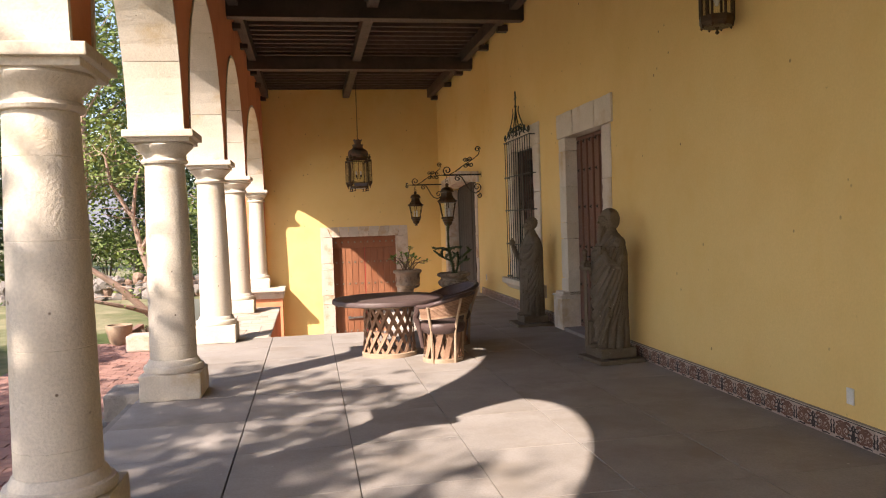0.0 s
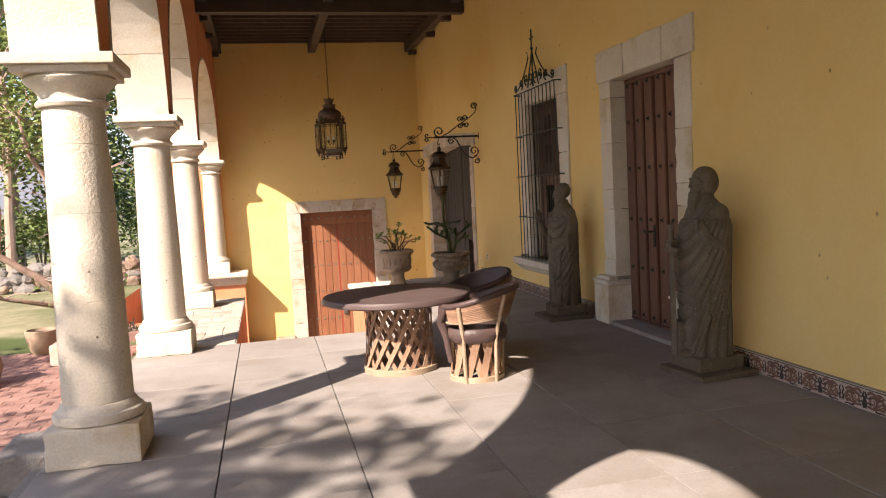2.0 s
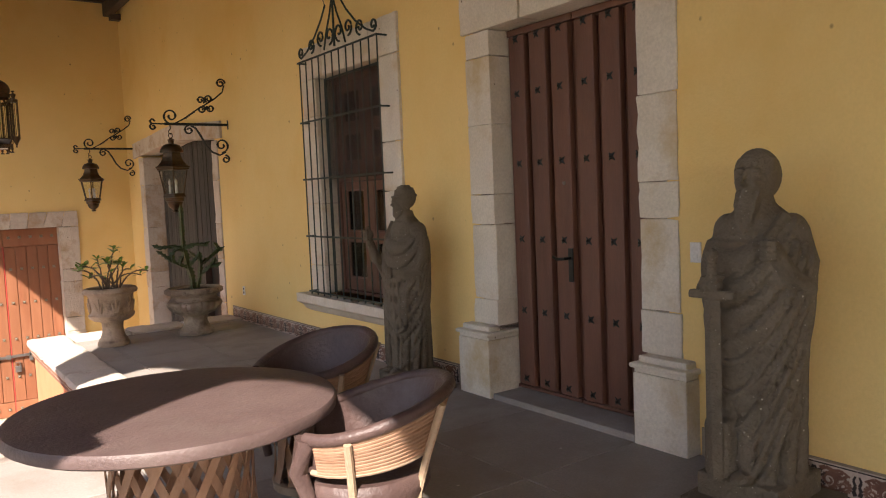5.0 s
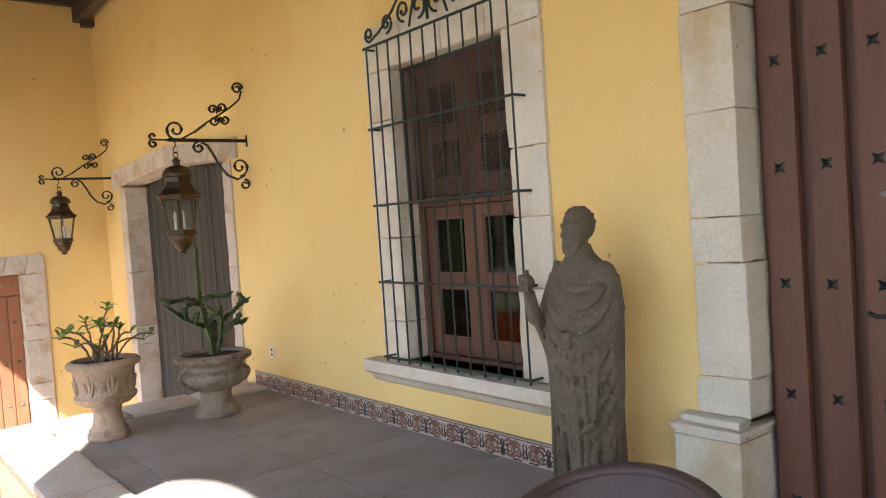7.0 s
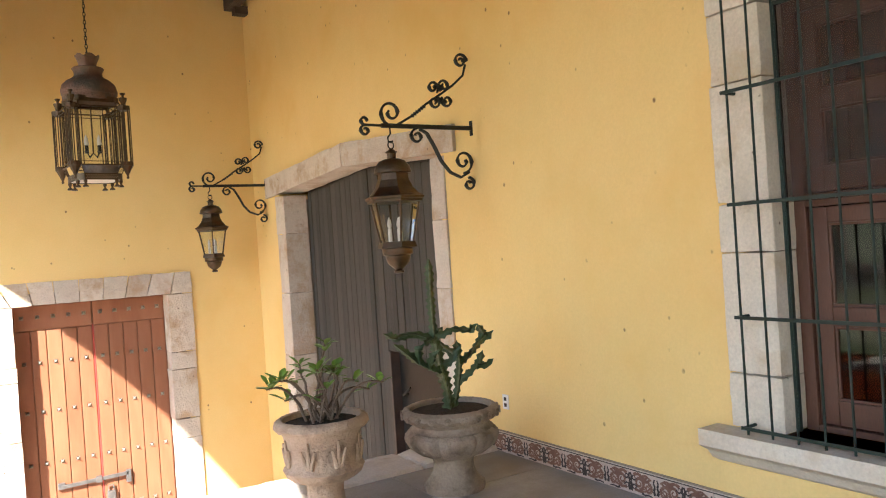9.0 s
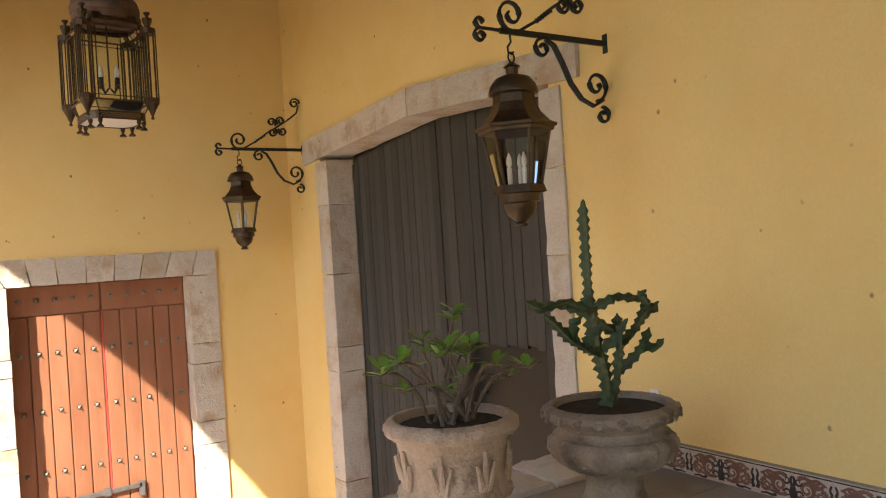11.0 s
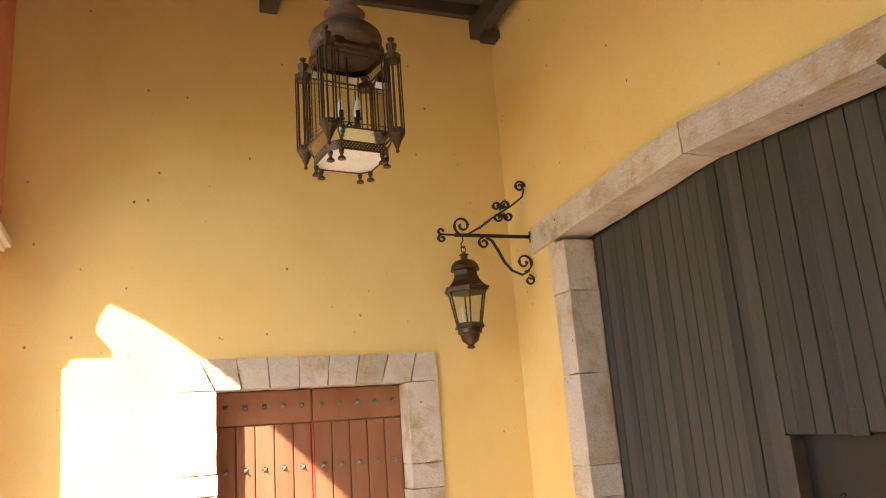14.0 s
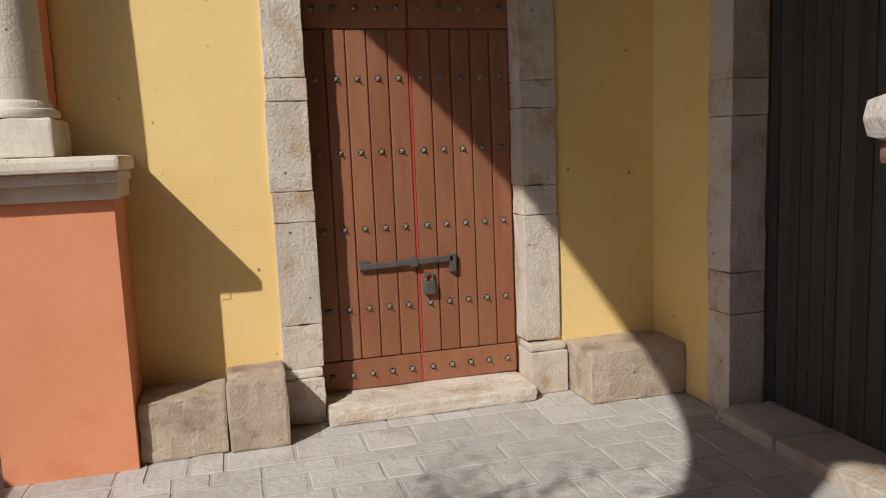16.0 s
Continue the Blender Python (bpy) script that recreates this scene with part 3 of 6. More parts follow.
door_side = setting("door_1", Mesh().box(RX + 0.33, RX + 0.36, D1[0] + 0.002, D1[1] - 0.002, 0.05, D1[3] - 0.003), BROWNWOOD, "closed brown panelled wooden double door with iron studs", "door")
mid = (D1[0] + D1[1]) / 2
for y0, y1 in ((D1[0] + 0.01, mid - 0.005), (mid + 0.005, D1[1] - 0.01)):
    w = (y1 - y0) / 3
    for i in range(3):
        part("plank", Mesh().box(RX + 0.275, RX + 0.33, y0 + w * i + 0.026, y0 + w * (i + 1) - 0.026, 0.085, D1[3] - 0.06, 0.016), BROWNWOOD, door_side)
    part("rail", Mesh().box(RX + 0.285, RX + 0.33, y0, y1, 0.055, 0.08, 0.006), BROWNWOOD, door_side)
    part("rail", Mesh().box(RX + 0.285, RX + 0.33, y0, y1, D1[3] - 0.055, D1[3] - 0.005, 0.008), BROWNWOOD, door_side)
    for i in range(3):
        for z in (0.14, 0.67, 1.215, 1.78, 2.30, 2.70):
            part("stud", rosette(0.030, 0.018), IRON, door_side, "dark iron flower stud", m=pose(RX + 0.277, y0 + w * (i + 0.5), z))
part("latch", Mesh().box(RX + 0.262, RX + 0.275, mid + 0.03, mid + 0.075, 0.92, 1.16, 0.006).tube([(RX + 0.27, mid + 0.052, 1.09), (RX + 0.20, mid + 0.052, 1.09), (RX + 0.195, mid + 0.12, 1.085), (RX + 0.20, mid + 0.16, 1.10)], 0.011, 8), IRON, door_side, "black iron lever handle on long plate", smooth=True)
door_side.matrix_basis = Matrix.Translation((-0.13, 0, 0))
part("peephole", Mesh().lathe([(0.012, 0), (0.012, 0.01)], 10, pose(RX + 0.275, mid + 0.1, 1.62, 0, -90, 0)), STEEL, door_side)

# barred window
window = setting("window_1", Mesh().box(RX + 0.05, RX + 0.5, WIN[0] - 0.30, WIN[0] - 0.03, 0.57, 3.1).box(RX + 0.05, RX + 0.5, WIN[1] + 0.03, WIN[1] + 0.30, 0.57, 3.1)
                 .box(RX + 0.05, RX + 0.5, WIN[0] - 0.29, WIN[1] + 0.29, WIN[3] + 0.03, 3.1), MORTAR, "tall brown wooden window with stone frame", "window")
stones_up(window, [0.57, 1.17, 1.625, 2.07, 2.84], WIN[0] - 0.33, WIN[0], -0.03, 0.30, across, STONE, 3)
stones_up(window, [0.57, 0.87, 1.53, 1.80, 2.45, 2.84], WIN[1], WIN[1] + 0.33, -0.03, 0.30, across, STONE, 4)
for y0, y1 in ((WIN[0] - 0.34, WIN[0] + 0.15), (WIN[0] + 0.15, WIN[0] + 0.62), (WIN[0] + 0.62, WIN[1] - 0.16), (WIN[1] - 0.16, WIN[1] + 0.34)):
    part("lintel_stone", Mesh().box(RX - 0.03, RX + 0.24, y0 + 0.003, y1 - 0.003, WIN[3] + 0.003, 3.19, 0.012).rough(0.006, 4), STONE, window)
sill = Mesh().prism([(-0.17, 0.56), (-0.17, 0.47), (-0.10, 0.43), (-0.06, 0.38), (-0.0, 0.35), (0.24, 0.35), (0.24, 0.56)], 12.42, 14.62, lambda a, b, d: (RX + a, d, b))
part("window_sill", sill, STONE, window, "moulded stone window sill")
fx = RX + 0.16
wood = Mesh().box(fx, fx + 0.09, WIN[0] + 0.002, WIN[0] + 0.07, 0.57, 2.837, 0.006).box(fx, fx + 0.09, WIN[1] - 0.07, WIN[1] - 0.002, 0.57, 2.837, 0.006)
wood.box(fx, fx + 0.09, WIN[0] + 0.07, WIN[1] - 0.07, 2.77, 2.837, 0.006).box(fx, fx + 0.09, WIN[0] + 0.07, WIN[1] - 0.07, 0.57, 0.605, 0.006).box(fx, fx + 0.085, WIN[0] + 0.07, WIN[1] - 0.07, 1.75, 1.82, 0.006)
part("window_frame", wood, WINWOOD, window)
wm = (WIN[0] + WIN[1]) / 2
for y0, y1 in ((WIN[0] + 0.073, wm - 0.003), (wm + 0.003, WIN[1] - 0.073)):
    for z0, z1, bar in ((0.61, 1.745, 1.177), (1.825, 2.765, 2.30)):
        k = Mesh().box(fx + 0.02, fx + 0.06, y0, y0 + 0.10, z0, z1, 0.008).box(fx + 0.02, fx + 0.06, y1 - 0.10, y1, z0, z1, 0.008)
        k.box(fx + 0.02, fx + 0.06, y0 + 0.10, y1 - 0.10, z0, z0 + 0.13, 0.008).box(fx + 0.02, fx + 0.06, y0 + 0.10, y1 - 0.10, z1 - 0.085, z1, 0.008)
        k.box(fx + 0.02, fx + 0.06, y0 + 0.10, y1 - 0.10, bar - 0.052, bar + 0.052, 0.008)
        sash = part("sash", k, WINWOOD, window)
        for lo, hi in ((z0 + 0.13, bar - 0.052), (bar + 0.052, z1 - 0.085)):
            bead = Mesh()
            for a0, a1, b0, b1 in ((y0 + 0.10, y1 - 0.10, lo, lo + 0.014), (y0 + 0.10, y1 - 0.10, hi - 0.014, hi), (y0 + 0.10, y0 + 0.114, lo + 0.014, hi - 0.014), (y1 - 0.114, y1 - 0.10, lo + 0.014, hi - 0.014)):
                bead.box(fx + 0.028, fx + 0.05, a0, a1, b0, b1, 0.004)
            part("glazing_bead", bead, WINWOOD, sash)
            pane = part("pane", Mesh().box(fx + 0.038, fx + 0.042, y0 + 0.10, y1 - 0.10, lo, hi), WINGLASS, sash)
            pane.visible_shadow = False
edge = Mesh()
for a0, a1, b0, b1 in ((WIN[0] + 0.002, WIN[0] + 0.022, 0.575, 2.837), (WIN[1] - 0.022, WIN[1] - 0.002, 0.575, 2.837), (WIN[0] + 0.022, WIN[1] - 0.022, 2.817, 2.837)):
    edge.box(RX + 0.07, RX + 0.095, a0, a1, b0, b1, 0.003)
part("screen", Mesh().box(RX + 0.080, RX + 0.082, WIN[0] + 0.022, WIN[1] - 0.022, 1.78, 2.817), SCREEN, window, "fine brown insect screen")
part("screen_frame", edge, GRILLE, window, "dark green metal screen frame")


def window_grille():
    g = thing("window_grille", "black wrought-iron window grille with scrolled crest and cross", "grille")
    gx, y0, y1, z0, z1 = RX - 0.12, 12.75, 14.33, 0.565, 3.02
    n = 12
    for i in range(n):
        y = y0 + (y1 - y0) * i / (n - 1)
        part("bar", Mesh().tube([(gx, y, z0), (gx, y, z1)], 0.0072, 6), GRILLE, g)
    for z in (0.60, 1.19, 1.79, 2.385, 3.01):
        part("crossbar", Mesh().box(gx - 0.018, gx - 0.010, y0 - 0.03, y1 + 0.03, z - 0.009, z + 0.009), GRILLE, g)
        for y in (y0 - 0.02, y1 + 0.02):
            part("wall_pin", Mesh().tube([(gx - 0.014, y, z), (RX + 0.02, y, z)], 0.009, 6), GRILLE, g)
    mid = (y0 + y1) / 2
    def put(q):
        return (gx, mid + q[0], 3.05 + q[1])
    for s in (-1, 1):
        for cx, cy, r, a0, t in ((s * 0.74, 0.06, 0.055, -math.pi / 2, s * 1.2), (s * 0.50, 0.09, 0.075, -math.pi / 2, s * -1.3), (s * 0.28, 0.13, 0.08, -math.pi / 2, s * 1.3), (s * 0.10, 0.12, 0.09, -math.pi / 2, s * -1.1)):
            part("scroll", Mesh().tube([put(q) for q in spiral(cx, cy, r, 0.018, a0, t)], 0.011, 5), GRILLE, g)
        curve = [(s * 0.74, 0.0), (s * 0.60, 0.05), (s * 0.42, 0.16), (s * 0.26, 0.30), (s * 0.16, 0.42), (s * 0.20, 0.50)]
        part("crest_bar", Mesh().tube([put(q) for q in curve], 0.010, 5), GRILLE, g)
        part("crest_bar", Mesh().tube([put(q) for q in ((s * 0.22, 0.0), (s * 0.16, 0.16), (s * 0.07, 0.32), (0, 0.50))], 0.010, 5), GRILLE, g)
    part("cross", Mesh().tube([put((0, 0)), put((0, 0.78))], 0.011, 6).tube([put((-0.07, 0.66)), put((0.07, 0.66))], 0.010, 6).lathe([(0.005, -0.03), (0.028, 0), (0.005, 0.03)], 8, Matrix.Translation(put((0, 0.52)))), GRILLE, g)
    return g


window_grille()

# end door, with its stone frame at court level
red_frame = setting("door_frame_end", Mesh().box(RED[0] - 0.30, RED[0] - 0.03, EY + 0.02, EY + 0.45, LOW, 1.5).box(RED[1] + 0.03, RED[1] + 0.30, EY + 0.02, EY + 0.45, LOW, 1.5)
                    .box(RED[0] - 0.29, RED[1] + 0.29, EY + 0.02, EY + 0.45, RED[3] + 0.03, 1.5), MORTAR, "pale worn stone door frame with wedge lintel stones", "door frame")
stones_up(red_frame, [-1.80, -1.435, -0.594, -0.346, 0.365, 0.546, 1.27], RED[0] - 0.33, RED[0], -0.03, 0.24, along, QUARRY, 5)
stones_up(red_frame, [-1.78, -0.659, -0.399, 0.263, 0.495, 1.27], RED[1], RED[1] + 0.32, -0.03, 0.24, along, QUARRY, 6)
tops = [-0.045, 0.13, 0.45, 0.733, 1.028, 1.317, 1.614, 1.905, 2.19, 2.405]
feet = [-0.045, 0.27, 0.504, 0.757, 1.025, 1.296, 1.559, 1.823, 2.121, 2.405]
for a, b, c, d in zip(feet, feet[1:], tops[1:], tops):
    k = Mesh().prism([(a + 0.005, RED[3] + 0.004), (b - 0.005, RED[3] + 0.004), (c - 0.005, 1.555), (d + 0.005, 1.555)], -0.03, 0.24, lambda p, q, e: (p, EY + e, q))
    part("lintel_stone", k.rough(0.007, 4), QUARRY, red_frame)
for x0, x1 in ((RED[0] - 0.36, RED[0] - 0.004), (RED[1] + 0.004, RED[1] + 0.36)):
    part("pedestal", Mesh().box(x0, x1, EY - 0.11, EY + 0.2, LOW, -1.87, 0.015).box(x0 + 0.005, x1 - 0.005, EY - 0.09, EY + 0.2, -1.87, -1.80, 0.02).rough(0.008, 4), QUARRY, red_frame)
part("threshold", Mesh().box(RED[0] - 0.003, RED[1] + 0.003, EY - 0.26, EY + 0.30, LOW, -2.12, 0.02).rough(0.012, 8), QUARRY, red_frame)

dy = EY + 0.225
door_end = setting("door_2", Mesh().box(RED[0] - 0.05, RED[1] + 0.05, dy + 0.03, dy + 0.06, -2.118, RED[3] + 0.05), REDWOOD, "closed red-brown plank double door with star studs", "door")
mid = (RED[0] + RED[1]) / 2
for x0, x1 in ((RED[0] + 0.006, mid - 0.008), (mid + 0.008, RED[1] - 0.006)):
    w = (x1 - x0) / 5
    for i in range(5):
        part("plank", Mesh().box(x0 + w * i + 0.005, x0 + w * (i + 1) - 0.005, dy, dy + 0.03, -1.84, 0.95, 0.008), REDWOOD, door_end)
    part("rail", Mesh().box(x0, x1, dy - 0.006, dy + 0.03, 0.96, RED[3] - 0.006, 0.008), REDWOOD, door_end)
    part("rail", Mesh().box(x0, x1, dy - 0.006, dy + 0.03, -2.11, -1.85, 0.008), REDWOOD, door_end)
    for i in range(5):
        for z in (1.12, 0.55, -0.06, -0.71, -1.40, -1.98):
            part("stud", rosette(0.026, 0.026), STUD, door_end, "pale greenish star stud", m=pose(x0 + w * (i + 0.5), dy - (0.006 if z > 1 or z < -1.9 else 0), z, 0, 0, 90))
part("meeting_strip", Mesh().box(mid - 0.007, mid + 0.009, dy - 0.004, dy + 0.03, -2.11, 0.96), REDLINE, door_end, "thin red painted meeting strip")
lock = part("bolt", Mesh().box(0.70, 1.49, dy - 0.05, dy - 0.036, -1.045, -0.995, 0.004, m=Matrix.Translation((1.08, 0, -1.02)) @ Matrix.Rotation(radians(-1.5), 4, "Y") @ Matrix.Translation((-1.08, 0, 1.02))), STEEL, door_end, "long grey steel bolt bar")
part("hasp", Mesh().box(0.66, 0.74, dy - 0.045, dy, -1.06, -0.98, 0.006).box(1.10, 1.17, dy - 0.06, dy, -1.06, -0.98, 0.006).box(1.46, 1.52, dy - 0.05, dy, -1.13, -0.97, 0.006), STEEL, lock)
part("padlock", Mesh().box(1.22, 1.32, dy - 0.06, dy - 0.005, -1.31, -1.20, 0.01).tube([(1.235, dy - 0.03, -1.2), (1.24, dy - 0.03, -1.13), (1.30, dy - 0.03, -1.13), (1.305, dy - 0.03, -1.2)], 0.010, 6), STEEL, lock)

# gate: stone frame with a slightly peaked lintel, weathered planks, open wicket backed near-black
gate_frame = setting("door_frame_gate", Mesh().box(RX + 0.03, RX + 0.5, GATE[0] - 0.2, GATE[0] - 0.03, LOW, 2.4).box(RX + 0.03, RX + 0.5, GATE[1] + 0.03, GATE[1] + 0.5, LOW, 2.4), MORTAR,
                     "tall worn stone gate frame with peaked lintel", "door frame")
stones_up(gate_frame, [LOW, -1.43, -1.10, 0.11, 0.385, 1.19, 1.958, 2.455], GATE[1], GATE[1] + 0.30, -0.02, 0.30, across, QUARRY, 7)
stones_up(gate_frame, [LOW, -1.62, -1.0, -0.45, 0.18, 0.80, 1.30, 1.9, 2.455], GATE[0] - 0.22, GATE[0], -0.02, 0.30, across, QUARRY, 8)
gm = 19.30
for a, b, za, zb in ((GATE[1] + 0.62, gm + 0.004, 2.73, 2.855), (gm - 0.004, GATE[0] - 0.42, 2.855, 2.69)):
    ia, ib = (2.46, 2.60) if a > gm else (2.60, 2.46)
    k = Mesh().prism([(a, ia), (b, ib), (b, zb), (a, za)], -0.035, 0.32, lambda p, q, d: (RX + d, p, q))
    part("lintel_stone", k.rough(0.010, 12), QUARRY, gate_frame)
gx = RX + 0.32
gate = setting("door_3", Mesh().box(gx + 0.03, gx + 0.06, GATE[0] - 0.05, 18.02, LOW + 0.1, 2.72).box(gx + 0.03, gx + 0.06, 19.16, GATE[1] + 0.05, LOW + 0.1, 2.72).box(gx + 0.03, gx + 0.06, 18.02, 19.16, 0.56, 2.72), GREYWOOD,
               "tall weathered grey plank gate with an open wicket", "door")
rnd = random.Random(3)
y = GATE[0] + 0.004
while y < GATE[1] - 0.03:
    w = min(rnd.uniform(0.10, 0.145), GATE[1] - 0.003 - y)
    z0 = 0.56 + rnd.uniform(-0.02, 0.02) if 18.0 < y + w / 2 < 19.16 else LOW + 0.11
    part("plank", Mesh().box(gx - rnd.uniform(0, 0.012), gx + 0.03, y + 0.003, y + w - 0.003, z0, 2.455 + 0.14 * (1 - abs(y + w / 2 - gm) / 1.8), 0.006), GREYWOOD, gate)
    y += w
# Panel behind the open wicket; the opening's darkness is painted as its colour.
part("wicket", Mesh().box(gx + 0.10, gx + 0.13, 18.03, 19.15, LOW + 0.12, 0.555, 0.004), WICKET_DARK, gate, "near-black panel set back in the gate for the dark of the open wicket")
part("wicket_edge", Mesh().box(gx - 0.01, gx + 0.10, 19.10, 19.16, LOW + 0.12, 0.56, 0.004), BEAM, gate)
part("wicket_handle", Mesh().tube([(gx + 0.10, 18.95, 0.10), (gx + 0.03, 18.95, 0.10), (gx + 0.02, 18.86, 0.14), (gx + 0.03, 18.78, 0.20)], 0.012, 6), IRON, gate)
for y0, y1 in ((20.42, 21.1), (19.2, 20.41), (17.55, 19.19)):
    part("threshold_stone", Mesh().box(RX - 0.16, RX + 0.45, y0 + 0.006, y1 - 0.006, LOW - 0.02, LOW + 0.10, 0.03).rough(0.012, 5), QUARRY, gate_frame)

# stone benches in the court
for x0, x1, y0, z1, n in ((-1.115, -0.487, 21.78, -1.80, 1), (-0.484, -0.036, 21.76, -1.715, 1), (2.46, RX - 0.003, 21.74, -1.80, 1)):
    b = thing("stone_bench", "low worn tan stone block bench against the wall", "bench", pose(0, 0, 0))
    w = (x1 - x0) / n
    for i in range(n):
        part("block", Mesh().box(x0 + w * i, x0 + w * (i + 1) - 0.004, y0 + 0.01 * (i % 2), EY - 0.003, LOW, z1, 0.022).rough(0.012, 5, chip=0.03), BENCH, b)

# platform coping
coping = setting("platform_coping", Mesh().box(STAIR1 + 0.014, RX - 0.004, 12.6, 17.165, -0.165, -0.112, 0.016), MOULD, "thick rounded cream stone coping of the platform", "coping")
part("moulding", Mesh().box(STAIR1 + 0.004, RX - 0.004, 12.5, 17.18, -0.111, -0.097, 0.004), COPING, coping)
part("moulding", Mesh().box(STAIR1 - 0.008, RX - 0.004, 12.5, 17.21, -0.096, -0.054, 0.016), MOULD, coping)
y = STY + 0.02
for y1 in (13.5, 14.75, 16.0, 17.24):
    part("coping_stone", Mesh().box(STAIR1 - 0.03, STAIR1 + 0.42, y, y1 - 0.002, -0.055, 0.036, 0.044).rough(0.008, 6, chip=0.05), COPING, coping, smooth=True)
    y = y1
x = STAIR1 + 0.42
for x1 in (1.95, 2.65, RX - 0.004):
    part("coping_stone", Mesh().box(x + 0.004, x1, 16.75, 17.24, -0.055, 0.036, 0.044).rough(0.008, 6, chip=0.05), COPING, coping, smooth=True)
    x = x1

# ---- floor pieces ----
terrace = setting("floor_terrace", Mesh().box(-1.0, RX, -4.9, -4.88, -0.03, -0.012), SLAB, "grey concrete slab floor with scored joints", "floor")
rnd = random.Random(11)
slab_mesh = {}


def slab(x0, x1, y0, y1, parent, mat=SLAB, z=0.0, gap=0.0038, name="slab", th=0.03):
    key = (round(x1 - x0, 2), round(y1 - y0, 2), mat.name)
    if key not in slab_mesh:
        w, d = (x1 - x0) / 2 - gap, (y1 - y0) / 2 - gap
        slab_mesh[key] = Mesh().box(-w, w, -d, d, -th, 0, 0.004).data(name, mat)
    part(name, slab_mesh[key], mat, parent, m=pose((x0 + x1) / 2, (y0 + y1) / 2, z + rnd.uniform(-0.0015, 0.0015), rnd.uniform(-0.08, 0.08), rnd.uniform(-0.08, 0.08), 0))


xs = [WEST, -0.93, -0.08, 0.74, 1.55, 2.36, RX]
rows = [12.34 - 0.985 * i for i in range(18)]
for i, (x0, x1) in enumerate(zip(xs, xs[1:])):
    off = 0.0 if i < 3 else -0.42
    for y1 in rows:
        slab(x0 + (0.001 if i == 1 else 0), x1 - (0.001 if i == 0 else 0), max(-4.9, y1 - 0.985 + off), y1 + off, terrace)
    if off:
        slab(x0, x1, 12.34 + off, 12.34, terrace)
for x0, x1 in ((STAIR1 + 0.42, 1.55), (1.55, 2.36), (2.36, RX)):
    y = 12.34
    for y1 in (13.2, 14.2, 15.2, 16.15, 16.75):
        slab(x0, x1, y, y1, terrace)
        y = y1


def flags(name, x0, x1, y0, y1, z, mat, sizes, seed, label, hole=None):
    """Flagstones of uneven size in courses."""
    r = random.Random(seed)
    floor = setting(name, Mesh().box(x0, x1, y0, y1, z - 0.03, z - 0.006), PALEJOINT, label, "floor")
    y = y0
    while y < y1 - 0.05:
        d = min(r.choice(sizes), y1 - y)
        if y1 - y - d < 0.12:
            d = y1 - y
        x = x0
        while x < x1 - 0.05:
            w = min(r.choice(sizes) * r.uniform(0.9, 1.5), x1 - x)
            if x1 - x - w < 0.12:
                w = x1 - x
            g = 0.006
            k = Mesh()
            q = [(x + g + r.uniform(0, 0.012), y + g + r.uniform(0, 0.012)), (x + w - g - r.uniform(0, 0.012), y + g + r.uniform(0, 0.012)),
                 (x + w - g - r.uniform(0, 0.012), y + d - g - r.uniform(0, 0.012)), (x + g + r.uniform(0, 0.012), y + d - g - r.uniform(0, 0.012))]
            up = r.uniform(-0.003, 0.004)
            cx, cy = x + w / 2, y + d / 2
            top = [(cx + (a - cx) * 0.97, cy + (b - cy) * 0.97, z + up) for a, b in q]
            k.add([(a, b, z - 0.03) for a, b in q] + [(a, b, z + up - 0.005) for a, b in q] + top,
                  [(0, 1, 5, 4), (1, 2, 6, 5), (2, 3, 7, 6), (3, 0, 4, 7), (4, 5, 9, 8), (5, 6, 10, 9), (6, 7, 11, 10), (7, 4, 8, 11), (8, 9, 10, 11)])
            part("flagstone", k, mat, floor)
            x += w
        y += d
    return floor


flags("floor_court", -3.6, RX, 16.98, EY - 0.02, LOW, SLATE, (0.22, 0.3, 0.42, 0.42), 4, "grey slate flagstone floor of the court")
flags("floor_walkway", WEST, STAIR0 + 0.01, 12.36, 16.74, 0.0, TAN_SLATE, (0.2, 0.28, 0.36), 6, "tan irregular flagstone walkway")

# ---- things on the terrace ----
def lattice(k, r0, r1, z0, z1, count, twist, width, thick, lift):
    """Flat strips that lean round a drum."""
    for i in range(count):
        a0 = 2 * math.pi * i / count
        a1 = a0 + twist
        n = 6
        vs, fs = [], []
        for j in range(n + 1):
            t = j / n
            a, z = a0 + (a1 - a0) * t, z0 + (z1 - z0) * t
            r = r0 + (r1 - r0) * t + lift - 0.018 * math.sin(math.pi * t)
            da = width / 2 / r
            for s, d in ((-1, 0), (1, 0), (1, -thick), (-1, -thick)):
                vs.append(((r + d) * math.cos(a + s * da), (r + d) * math.sin(a + s * da), z))
        for j in range(n):
            for q in range(4):
                fs.append((j * 4 + q, j * 4 + (q + 1) % 4, j * 4 + 4 + (q + 1) % 4, j * 4 + 4 + q))
        fs += [(3, 2, 1, 0), (n * 4, n * 4 + 1, n * 4 + 2, n * 4 + 3)]
        yield Mesh().add(vs, fs)


